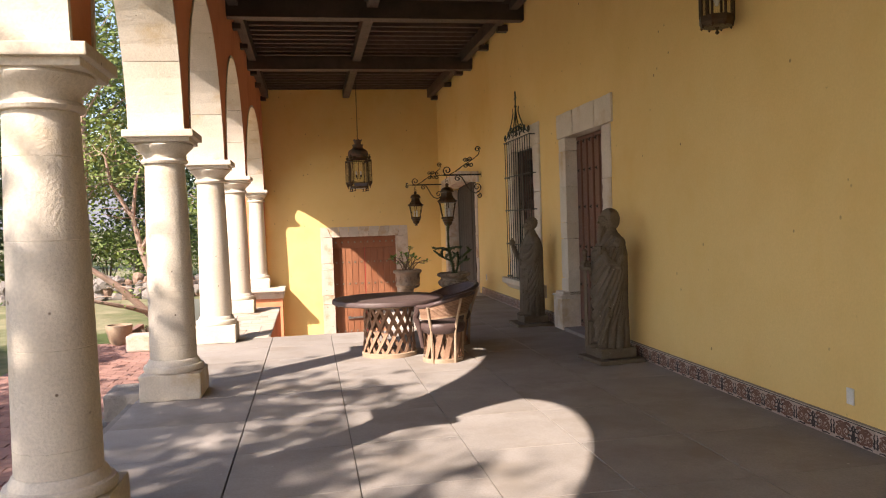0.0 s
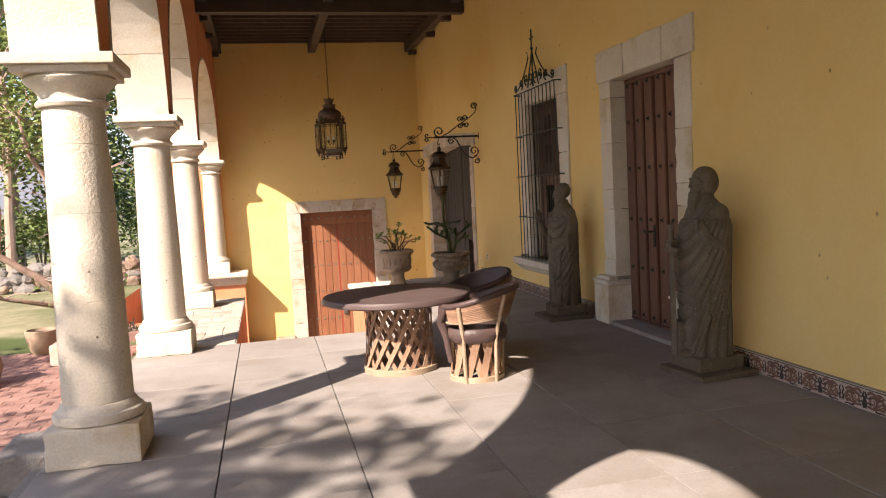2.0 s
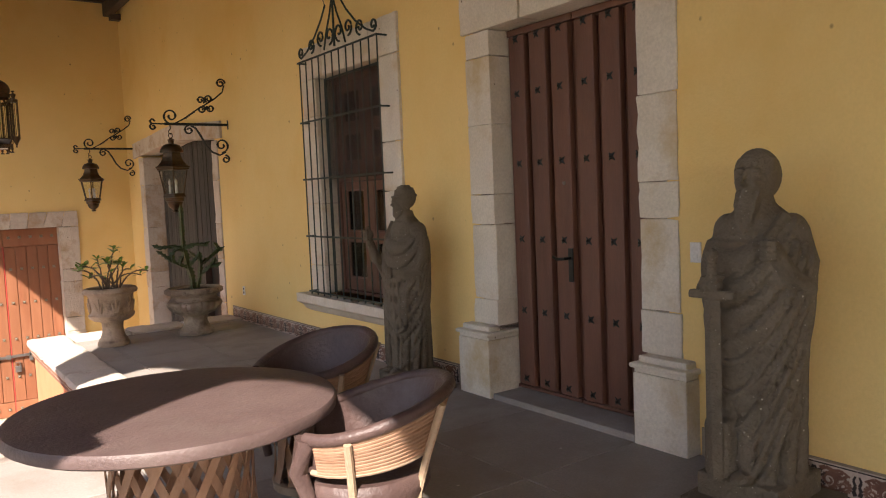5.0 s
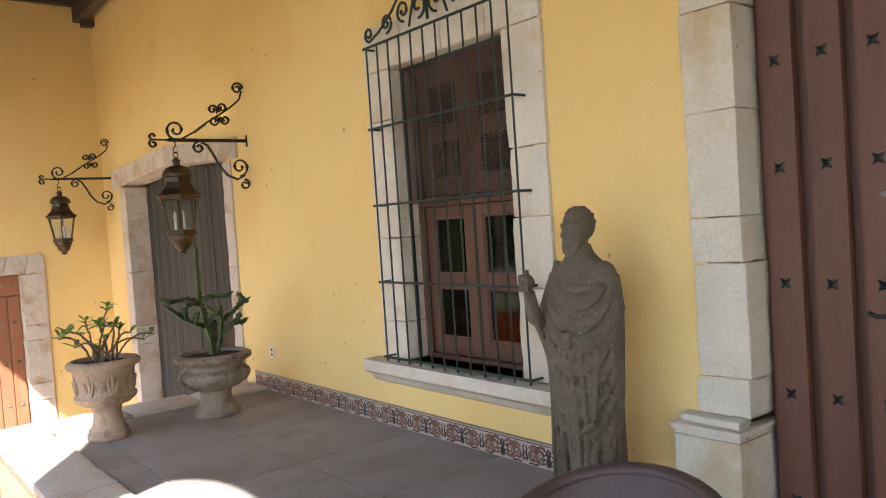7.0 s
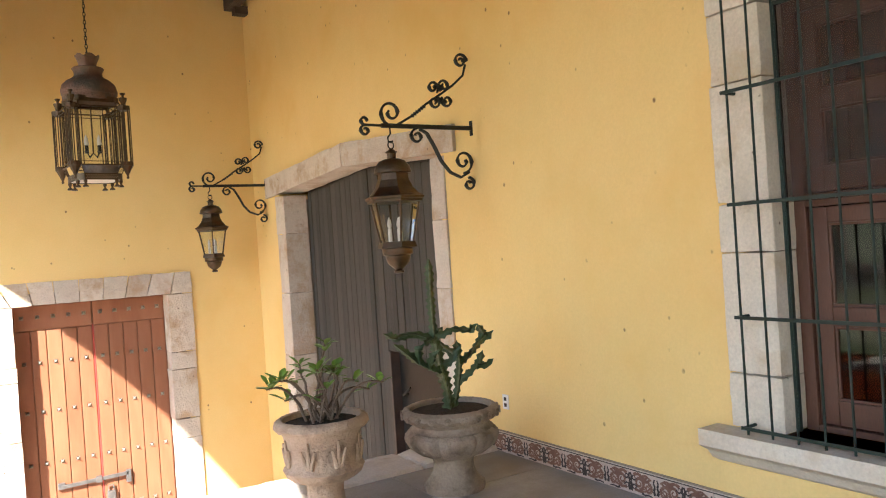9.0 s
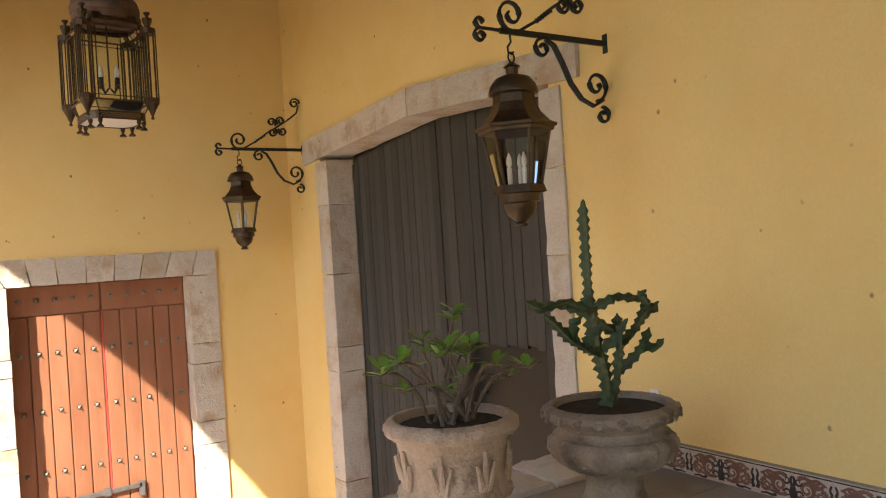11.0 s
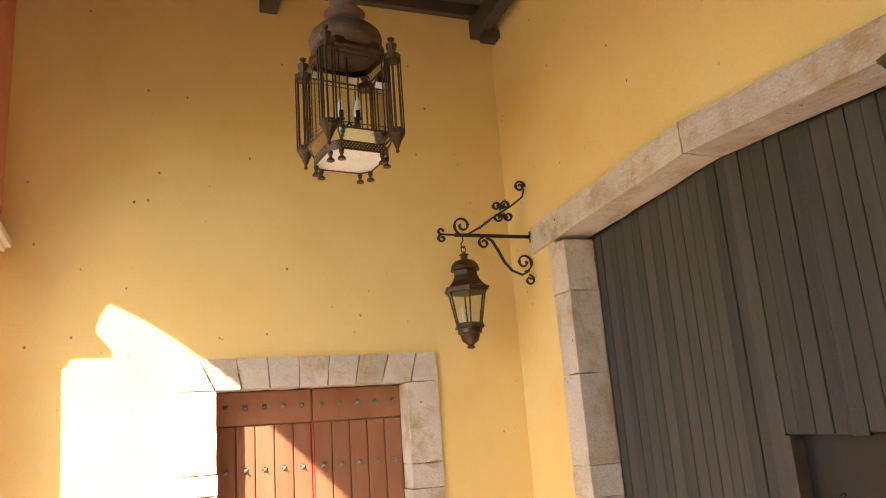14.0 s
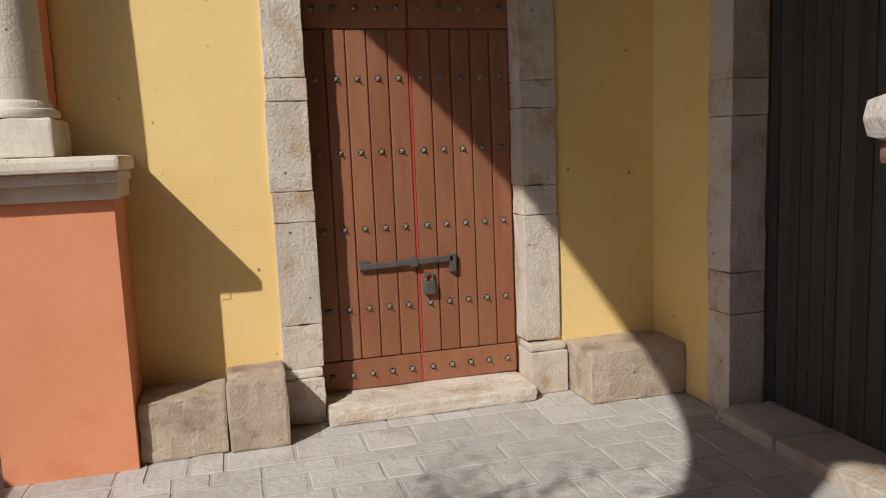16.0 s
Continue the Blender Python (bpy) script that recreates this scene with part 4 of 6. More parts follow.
def equipal_table():
    t = thing("table", "round leather-topped table on a lattice drum of cedar strips", "table", pose(0.60, 10.24, 0.0))
    part("tabletop", Mesh().lathe([(0.60, 0.655), (0.675, 0.657), (0.692, 0.668), (0.695, 0.70), (0.685, 0.715), (0.66, 0.718), (0.30, 0.716)], 64), DUSTY, t, "dusty brown leather-covered round top", smooth=True)
    part("under_ring", Mesh().lathe([(0.27, 0.60), (0.335, 0.60), (0.335, 0.655), (0.27, 0.655)], 40, cap=False), PALE, t)
    part("base_ring", Mesh().lathe([(0.30, 0.0), (0.345, 0.0), (0.348, 0.05), (0.335, 0.058), (0.30, 0.055), (0.30, 0.0)], 48, cap=False), PALE, t, "pale bent-wood ring", smooth=True)
    for q in lattice(None, 0.338, 0.318, 0.03, 0.64, 17, 1.0, 0.042, 0.006, 0.004):
        part("strip", q, STRIP, t)
    for q in lattice(None, 0.328, 0.308, 0.03, 0.64, 17, -1.0, 0.042, 0.006, -0.008):
        part("strip", q, STRIP, t)
    return t


equipal_table()


def equipal_chair():
    """Barrel chair; its back is towards +x."""
    c = thing("barrel_chair", "barrel chair of cedar strips, reeds and dark leather", "chair", None, "chairs at the table")
    part("base_ring", Mesh().lathe([(0.20, 0.0), (0.240, 0.0), (0.242, 0.042), (0.230, 0.048), (0.20, 0.045), (0.20, 0.0)], 40, cap=False), PALE, c, "pale bent-wood ring", smooth=True)
    for q in lattice(None, 0.232, 0.242, 0.03, 0.40, 11, 0.46, 0.066, 0.006, 0.004):
        part("strip", q, STRIP, c)
    for q in lattice(None, 0.222, 0.232, 0.03, 0.40, 11, -0.46, 0.060, 0.006, -0.008):
        part("strip", q, STRIP, c)
    def wave(a, z):
        return 1 + (0.03 * math.cos(7 * a) if z < 0.40 else 0)
    part("seat", Mesh().lathe([(0.252, 0.345), (0.264, 0.36), (0.282, 0.40), (0.280, 0.44), (0.262, 0.462), (0.13, 0.475), (0.01, 0.475)], 42, fold=wave), LEATHER, c, "dark leather seat with puckered edge", smooth=True)
    span, n = 2.4, 32
    def rim(t):
        """t from -1 to 1 round the back: angle, foot and top of the shell, radius."""
        a = span * t
        u = 0.5 + 0.5 * math.cos(math.pi * t)
        return a, 0.515 + 0.045 * u, 0.655 + 0.145 * u, 0.285 + 0.02 * u, 0.31 + 0.08 * u
    shell = Mesh()
    for side, off in ((0, 0.0), (1, -0.016)):
        vs, fs = [], []
        for i in range(n + 1):
            a, z0, z1, r0, r1 = rim(-1 + 2 * i / n)
            for j in range(5):
                t = j / 4
                r = r0 + (r1 - r0) * t + off - 0.018
                vs.append((r * math.cos(a), r * math.sin(a), z0 + (z1 - z0) * t))
        for i in range(n):
            for j in range(4):
                fs.append((i * 5 + j, i * 5 + 5 + j, i * 5 + 6 + j, i * 5 + 1 + j))
        shell.add(vs, fs)
    part("backrest", shell, LEATHER, c, "dark leather inside of the back", smooth=True)
    for j in range(11):
        t = 0.06 + 0.86 * j / 10
        line = []
        for i in range(n + 1):
            a, z0, z1, r0, r1 = rim(-0.94 + 1.88 * i / n)
            r = r0 + (r1 - r0) * t - 0.006
            line.append((r * math.cos(a), r * math.sin(a), z0 + (z1 - z0) * t))
        part("reed", Mesh().tube(line, 0.0085, 6), STRIP, c, smooth=True)
    top, low = [], []
    for i in range(n + 1):
        a, z0, z1, r0, r1 = rim(-1 + 2 * i / n)
        top.append(((r1 - 0.012) * math.cos(a), (r1 - 0.012) * math.sin(a), z1))
        low.append(((r0 - 0.01) * math.cos(a), (r0 - 0.01) * math.sin(a), z0))
    part("rolled_rim", Mesh().tube(top, 0.026, 10), LEATHER, c, "rolled dark leather rim", smooth=True)
    part("lower_rim", Mesh().tube(low, 0.012, 8), PALE, c, smooth=True)
    for s in (-1, 1):
        a, z0, z1, r0, r1 = rim(s)
        part("arm_front", Mesh().tube([((r1 - 0.012) * math.cos(a), (r1 - 0.012) * math.sin(a), z1), ((r0 + 0.035) * math.cos(a * 1.04), (r0 + 0.035) * math.sin(a * 1.04), 0.52), (0.29 * math.cos(a), 0.29 * math.sin(a), 0.40), (0.255 * math.cos(a), 0.255 * math.sin(a), 0.17)], 0.046, 10, r1=0.024), LEATHER, c, "padded leather arm end", smooth=True)
    for a in (-1.75, -0.62, 0.62, 1.75):
        _, z0, z1, r0, r1 = rim(a / span)
        part("post", Mesh().tube([(0.246 * math.cos(a), 0.246 * math.sin(a), 0.0), (0.262 * math.cos(a), 0.262 * math.sin(a), 0.38), ((r0 + 0.012) * math.cos(a), (r0 + 0.012) * math.sin(a), z0), ((r1 + 0.012) * math.cos(a), (r1 + 0.012) * math.sin(a), z1 - 0.02)], 0.0165, 7), PALE, c, smooth=True)
    return c


chair = equipal_chair()
chair.matrix_basis = pose(1.17, 9.62, 0, 0, 0, -28)
copy_thing(chair, pose(1.47, 10.72, 0, 0, 0, 14))


# ---- statues ----
def statue(name, label, m, turn, elder):
    """A standing robed figure of carved stone, front towards +x before it is turned."""
    k = Mesh()
    k.box(-0.20, 0.225, -0.215, 0.215, 0.05, 0.165, 0.014)
    n = 168
    rings = [(0.16, 0.198, 0.178, 0.005), (0.30, 0.202, 0.170, 0.0), (0.55, 0.208, 0.165, 0.0), (0.85, 0.222, 0.168, 0.0), (1.05, 0.238, 0.168, 0.0), (1.20, 0.242, 0.158, -0.005),
             (1.32, 0.225, 0.14, -0.015), (1.39, 0.185, 0.118, -0.02), (1.435, 0.125, 0.098, -0.015), (1.47, 0.085, 0.085, -0.005), (1.52, 0.072, 0.078, 0.005)]
    side = 1 if elder else -1

    def ridge(q):
        """Rounded crests with narrow valleys between them."""
        return 1.0 - 2.0 * (1.0 - abs(math.sin(q))) ** 2.2

    fine = []
    for a, b in zip(rings, rings[1:]):
        for q in range(9):
            t = q / 9
            fine.append(tuple(u + (v - u) * t for u, v in zip(a, b)))
    fine.append(rings[-1])
    vs, fs = [], []
    for z, w, d, o in fine:
        low = min(1.0, max(0.0, (0.72 - z) / 0.35))
        swag = min(1.0, max(0.0, (z - 0.30) / 0.2)) * min(1.0, max(0.0, (1.36 - z) / 0.12))
        for i in range(n):
            a = 2 * math.pi * i / n
            b = (a + math.pi) % (2 * math.pi) - math.pi
            front = max(0.0, math.cos(b * 0.55)) ** 0.6
            down = ridge(6.5 * b + 0.5 * math.sin(4.0 * z + b)) * 0.03 * low
            hang = z - 0.30 * (b * side + 0.5) - 0.17 * (b * side - 0.55) ** 2
            pull = ridge(math.pi * hang / (0.135 if elder else 0.12)) * 0.026 * swag * front
            back = ridge(5.0 * b + 0.4 * math.sin(3 * z)) * 0.02 * (1 - front) * swag
            hem = 0.02 if hang > 0.02 and z < 1.30 else 0.0
            r = 1.0 + (down * (1 - 0.6 * swag) + pull + back + hem * front) / 0.2
            vs.append((o + d * r * math.cos(a), w * r * math.sin(a), z))
    for q in range(len(fine) - 1):
        for i in range(n):
            fs.append((q * n + i, q * n + (i + 1) % n, q * n + n + (i + 1) % n, q * n + n + i))
    fs += [tuple(range(n - 1, -1, -1)), tuple((len(fine) - 1) * n + i for i in range(n))]
    k.add(vs, fs)

    def blob(x, y, z, rx, ry, rz, tilt=0.0, u=16, v=12):
        prof = [(math.sin(math.pi * (q + 0.02) / (v + 0.04)), -math.cos(math.pi * (q + 0.02) / (v + 0.04))) for q in range(v + 1)]
        k.lathe(prof, u, pose(x, y, z, 0, tilt, 0) @ Matrix.Diagonal((rx, ry, rz, 1)))

    # head: skull, face, brow, nose, cheeks, hair
    hz = 1.59
    blob(-0.012, 0, hz + 0.042, 0.106, 0.098, 0.104)
    blob(0.030, 0, hz - 0.012, 0.084, 0.086, 0.108)
    for s in (-1, 1):
        k.tube([(0.104, 0.008 * s, hz + 0.040), (0.102, 0.035 * s, hz + 0.046), (0.080, 0.066 * s, hz + 0.036)], 0.013, 8, r1=0.008)
    k.tube([(0.104, 0, hz + 0.040), (0.122, 0, hz + 0.008), (0.136, 0, hz - 0.016), (0.108, 0, hz - 0.030)], 0.012, 8, r1=0.015)
    for s in (-1, 1):
        blob(0.086, 0.038 * s, hz - 0.014, 0.026, 0.026, 0.022)
        blob(0.088, 0.030 * s, hz + 0.018, 0.012, 0.016, 0.009)
        blob(0.0, 0.082 * s, hz - 0.005, 0.016, 0.012, 0.030)
    if elder:
        blob(-0.038, 0, hz + 0.015, 0.088, 0.102, 0.125)
        for s in (-1, 1):
            blob(-0.005, 0.082 * s, hz + 0.02, 0.055, 0.024, 0.085)
        blob(0.088, 0, hz - 0.115, 0.048, 0.060, 0.085)
        blob(0.102, 0, hz - 0.175, 0.038, 0.046, 0.085)
        for q in range(7):
            y = -0.045 + 0.015 * q
            k.tube([(0.098 - 0.4 * abs(y), y * 1.2, hz - 0.062), (0.128 - 0.4 * abs(y), y * 1.1, hz - 0.12), (0.136 - 0.3 * abs(y), y * 0.85 + 0.004 * (q % 2), hz - 0.19), (0.125, y * 0.5, hz - 0.255 + 0.8 * abs(y))], 0.010, 7, r1=0.007)
    else:
        for q in range(26):
            a, e = 2.4 * q, 1.25 - 1.35 * q / 26
            x, y = math.cos(a) * math.cos(e), math.sin(a) * math.cos(e)
            if x < 0.45 or e > 0.55:
                blob(-0.012 + 0.098 * x, 0.091 * y, hz + 0.044 + 0.094 * math.sin(e), 0.017, 0.017, 0.014)
        for q in range(7):
            y = -0.051 + 0.017 * q
            k.tube([(0.085 - 0.5 * abs(y), y * 1.15, hz - 0.045), (0.10 - 0.4 * abs(y), y * 1.05, hz - 0.085), (0.092, y * 0.7, hz - 0.135 + 0.4 * abs(y))], 0.018, 7, r1=0.011)
    for s in (-1, 1):
        k.tube([(0.104, 0.004 * s, hz - 0.042), (0.100, 0.028 * s, hz - 0.056), (0.086, 0.046 * s, hz - 0.080)], 0.012, 7, r1=0.008)
        blob(-0.025, 0.16 * s, 1.335, 0.09, 0.078, 0.09)
    # rolled neck of the mantle
    k.tube([(0.075 * math.cos(0.35 * q - 2.1), 0.115 * math.sin(0.35 * q - 2.1), 1.41) for q in range(13)], 0.022, 9)

    def fist(x, y, z, up):
        blob(x, y, z, 0.044, 0.042, 0.048)
        for q in range(4):
            d = -0.036 + 0.024 * q
            if up:
                k.tube([(x - 0.01, y - 0.042, z + d), (x + 0.035, y - 0.034, z + d), (x + 0.050, y + 0.004, z + d), (x + 0.030, y + 0.034, z + d)], 0.0135, 7)
            else:
                k.tube([(x - 0.02, y + d, z + 0.03), (x + 0.035, y + d, z + 0.032), (x + 0.052, y + d, z + 0.004), (x + 0.034, y + d, z - 0.03)], 0.0135, 7)

    def sleeve(line, r0, r1, drop):
        """An arm in a wide sleeve, with cloth that hangs from the forearm in folds."""
        k.tube(line, r0, 14, r1=r1)
        a, b = Vector(line[-3]), Vector(line[-1])
        for q in range(7):
            t = q / 6
            p = a + (b - a) * (0.85 * t)
            k.tube([p, p + Vector((-0.012, 0.0, -0.5 * drop)), p + Vector((-0.03 - 0.01 * (q % 2), -0.01 * p.y / 0.2, -drop * (1.0 - 0.45 * t)))], 0.030, 8, r1=0.014)

    if elder:
        sleeve([(-0.03, -0.17, 1.34), (-0.01, -0.215, 1.21), (0.04, -0.23, 1.09), (0.14, -0.20, 1.06), (0.215, -0.12, 1.085)], 0.068, 0.038, 0.18)
        sleeve([(-0.03, 0.17, 1.34), (-0.02, 0.23, 1.19), (0.02, 0.25, 1.08), (0.10, 0.225, 1.13), (0.14, 0.17, 1.24)], 0.072, 0.040, 0.30)
        fist(0.238, -0.092, 1.10, False)
        fist(0.158, 0.165, 1.265, True)
        k.tube([(0.262, -0.085, 1.13), (0.262, -0.085, 1.235)], 0.022, 10)
        blob(0.262, -0.085, 1.245, 0.032, 0.032, 0.030)
        for q in range(5):
            k.lathe([(0.020, -0.006), (0.027, 0.0), (0.020, 0.006)], 10, Matrix.Translation((0.262, -0.085, 1.145 + 0.018 * q)))
        k.box(0.238, 0.285, -0.205, 0.035, 1.035, 1.075, 0.010)
        k.add([(0.262 + dx, -0.085 + dy, z) for z in (0.16, 1.04) for dx, dy in ((0.022, 0), (0, 0.048), (-0.022, 0), (0, -0.048))], [(3, 2, 1, 0), (4, 5, 6, 7), (0, 1, 5, 4), (1, 2, 6, 5), (2, 3, 7, 6), (3, 0, 4, 7)])
        k.box(0.10, 0.25, -0.16, -0.02, 0.165, 0.45, 0.03)
        k.box(0.085, 0.150, 0.06, 0.20, 1.08, 1.26, 0.008)
        blob(0.215, 0.03, 0.185, 0.075, 0.05, 0.032)
    else:
        sleeve([(-0.02, -0.19, 1.33), (0.02, -0.25, 1.18), (0.10, -0.255, 1.06), (0.20, -0.225, 1.12), (0.262, -0.195, 1.27)], 0.074, 0.036, 0.22)
        sleeve([(-0.02, 0.19, 1.33), (0.0, 0.245, 1.16), (0.05, 0.25, 1.03), (0.13, 0.18, 1.00), (0.175, 0.07, 1.01)], 0.078, 0.042, 0.30)
        fist(0.272, -0.19, 1.325, True)
        fist(0.19, 0.05, 1.01, True)
        k.tube([(0.285, -0.185, 1.235), (0.285, -0.185, 1.40)], 0.017, 8)
        for q in range(6):
            t = q / 5
            k.tube([(0.10 + 0.05 * t, 0.20 - 0.24 * t, 1.0), (0.135 + 0.045 * t, 0.19 - 0.22 * t, 0.80 - 0.03 * (q % 3)), (0.15 + 0.03 * t, 0.17 - 0.18 * t, 0.52 + 0.09 * t)], 0.026, 8, r1=0.013)
        k.tube([(0.17, 0.20, 0.56), (0.19, 0.10, 0.50), (0.195, 0.0, 0.60), (0.19, -0.08, 0.66)], 0.022, 8)
        blob(0.205, -0.05, 0.18, 0.07, 0.045, 0.030)
        blob(0.205, 0.08, 0.18, 0.07, 0.045, 0.030)
    # folds of the robe: swags that hang from one hip, or pleats down to the feet
    for q in range(6):
        line = []
        for i in range(11):
            t = i / 10
            y = (0.22 - 0.40 * t) if elder else (-0.15 + 0.054 * q + 0.01 * math.sin(5 * t + q))
            z = (1.02 - 0.10 * q - (0.30 + 0.06 * q) * math.sin(0.75 * math.pi * t)) if elder else (0.98 - 0.78 * t)
            line.append((0.022 + 0.170 * math.sqrt(max(0.05, 1 - (y / 0.26) ** 2)), y, max(0.17, z)))
        k.tube(line, 0.016, 8, r1=0.022)
    # edge of the mantle that falls from the shoulder across the breast
    k.tube([(0.03, 0.16 * side, 1.42), (0.13, 0.12 * side, 1.30), (0.165, 0.02 * side, 1.17), (0.16, -0.10 * side, 1.06), (0.11, -0.20 * side, 0.98)], 0.026, 9, r1=0.02)
    k.tube([(0.0, 0.20 * side, 1.40), (0.10, 0.18 * side, 1.24), (0.15, 0.08 * side, 1.08), (0.165, -0.05 * side, 0.95), (0.13, -0.18 * side, 0.86)], 0.022, 9, r1=0.018)
    ob = part(name, k, STATUE, smooth=True, m=m @ pose(0, 0, 0, 0, 0, turn))
    ob.data.polygons.foreach_set("use_smooth", [True] * len(ob.data.polygons))
    mod = ob.modifiers.new("carved", "REMESH")
    mod.mode, mod.voxel_size, mod.use_smooth_shade = "VOXEL", 0.0055, True
    sm = ob.modifiers.new("worn", "SMOOTH")
    sm.iterations, sm.factor = 1, 0.3
    return tagged(ob, label, "statue")


def statue_slab(x, y, a):
    tagged(part("statue_slab", Mesh().box(-0.27, 0.29, -0.29, 0.29, 0, 0.05, 0.012).rough(0.005, 4), STATUE, m=pose(x, y, 0.0, 0, 0, a)), "dark grey stone slab under a statue", "plinth")


statue_slab(2.99, 8.93, 6)
statue("statue", "grey-brown carved stone statue of a long-bearded robed man with a sword", pose(3.02, 8.96, 0.0) @ Matrix.Diagonal((1.02, 0.97, 1.0, 1)), 184, True)
statue_slab(2.97, 12.08, 0)
statue("statue", "grey-brown carved stone statue of a robed man with a raised fist", pose(3.03, 12.10, 0.0) @ Matrix.Diagonal((0.92, 0.84, 0.96, 1)), 182, False)


# ---- urns with plants ----
def urn_round():
    u = thing("garden_urn", "weathered carved stone urn with leaf relief on a foot", "urn", pose(1.60, 16.18, 0.004))
    part("foot", Mesh().lathe([(0.165, 0), (0.172, 0.015), (0.172, 0.045), (0.155, 0.06), (0.158, 0.075), (0.135, 0.10), (0.118, 0.15), (0.112, 0.21), (0.118, 0.265), (0.135, 0.285)], 32), URN_TAN, u, smooth=True)
    part("body", Mesh().lathe([(0.13, 0.283), (0.19, 0.295), (0.235, 0.33), (0.25, 0.36), (0.243, 0.375), (0.228, 0.39), (0.222, 0.45), (0.228, 0.52), (0.245, 0.585), (0.25, 0.60)], 40, fold=lambda a, z: 1 + (0.022 * math.cos(16 * a) if z < 0.365 else 0.0)), URN_TAN, u, smooth=True)
    for i in range(8):
        a = 2 * math.pi * i / 8
        leaf = Mesh()
        for s, h in ((0, 0.16), (-1, 0.11), (1, 0.11)):
            leaf.tube([(0.226, 0.0 + s * 0.012, 0.40), (0.238, s * 0.03, 0.40 + h * 0.5), (0.244, s * 0.045, 0.40 + h)], 0.019, 7, flat=0.8, r1=0.008)
        part("leaf_relief", leaf, URN_TAN, u, m=pose(0, 0, 0, 0, 0, math.degrees(a)), smooth=True)
    part("rim", Mesh().lathe([(0.25, 0.598), (0.278, 0.605), (0.292, 0.625), (0.288, 0.65), (0.268, 0.668), (0.25, 0.672), (0.238, 0.665), (0.234, 0.62)], 48, fold=lambda a, z: 1 + 0.014 * math.cos(24 * a)), URN_TAN, u, smooth=True)
    part("soil", Mesh().lathe([(0.236, 0.60), (0.236, 0.632), (0.12, 0.64), (0.01, 0.642)], 24), SOIL, u)
    return u


def urn_fluted():
    u = thing("garden_urn", "weathered grey stone urn with fluted bowl and scrolled rim", "urn", pose(2.56, 16.20, 0.004))
    part("foot", Mesh().lathe([(0.205, 0), (0.212, 0.02), (0.21, 0.045), (0.19, 0.058), (0.165, 0.09), (0.142, 0.14), (0.138, 0.19), (0.15, 0.225), (0.17, 0.24)], 32), URN, u, smooth=True)
    part("bowl", Mesh().lathe([(0.16, 0.238), (0.225, 0.262), (0.285, 0.31), (0.312, 0.36), (0.305, 0.395), (0.275, 0.418)], 96, fold=lambda a, z: 0.97 + 0.085 * abs(math.cos(11 * a)) ** 0.7), URN, u, "fluted stone bowl", smooth=True)
    part("neck", Mesh().lathe([(0.28, 0.415), (0.29, 0.425), (0.268, 0.44), (0.262, 0.46), (0.28, 0.485)], 40), URN, u, smooth=True)
    part("rim", Mesh().lathe([(0.28, 0.483), (0.318, 0.495), (0.338, 0.522), (0.332, 0.55), (0.305, 0.568), (0.288, 0.57), (0.276, 0.562), (0.272, 0.52)], 60, fold=lambda a, z: 1 + 0.012 * math.cos(30 * a)), URN, u, "carved scroll rim", smooth=True)
    for i in range(20):
        a = 2 * math.pi * i / 20
        line = [(0.336 + 0.004, q[0], q[1]) for q in spiral(0, 0.525, 0.026, 0.006, 0.4, 1.3, 12)]
        part("rim_scroll", Mesh().tube(line, 0.007, 5), URN, u, m=pose(0, 0, 0, 0, 0, math.degrees(a)))
    part("soil", Mesh().lathe([(0.274, 0.49), (0.274, 0.535), (0.15, 0.545), (0.01, 0.55)], 24), SOIL, u)
    return u


urn_round()
urn_fluted()


def ribbed(k, pts, r, step=0.011, wing=1.0):
    """A three-winged cactus arm along a line, with teeth on its wings and a rounded tip."""
    pts = [Vector(p) for p in pts]
    line = []
    for a, b in zip(pts, pts[1:]):
        n = max(2, int((b - a).length / step))
        line += [a + (b - a) * i / n for i in range(n)]
    line.append(pts[-1])
    vs, fs = [], []
    for i, q in enumerate(line):
        d = (line[min(i + 2, len(line) - 1)] - line[max(i - 2, 0)]).normalized()
        u = Vector((0.9, 0.1, 0.4)) - d * d.dot(Vector((0.9, 0.1, 0.4)))
        u.normalize()
        w = d.cross(u)
        end = min(1.0, (len(line) - 1 - i) / 4 + 0.12)
        tooth = (1.22, 0.98, 0.72, 0.90)[i % 4] * end * wing
        swell = 1.0 + 0.14 * math.sin(i * 0.37)
        for j in range(6):
            a = math.pi * j / 3
            rr = r * swell * (tooth if j % 2 == 0 else 0.30 * end)
            vs.append(q + u * rr * math.cos(a) + w * rr * math.sin(a))
    for i in range(len(line) - 1):
        for j in range(6):
            fs.append((i * 6 + j, i * 6 + (j + 1) % 6, i * 6 + 6 + (j + 1) % 6, i * 6 + 6 + j))
    fs += [(5, 4, 3, 2, 1, 0), tuple((len(line) - 1) * 6 + j for j in range(6))]
    return k.add(vs, fs)


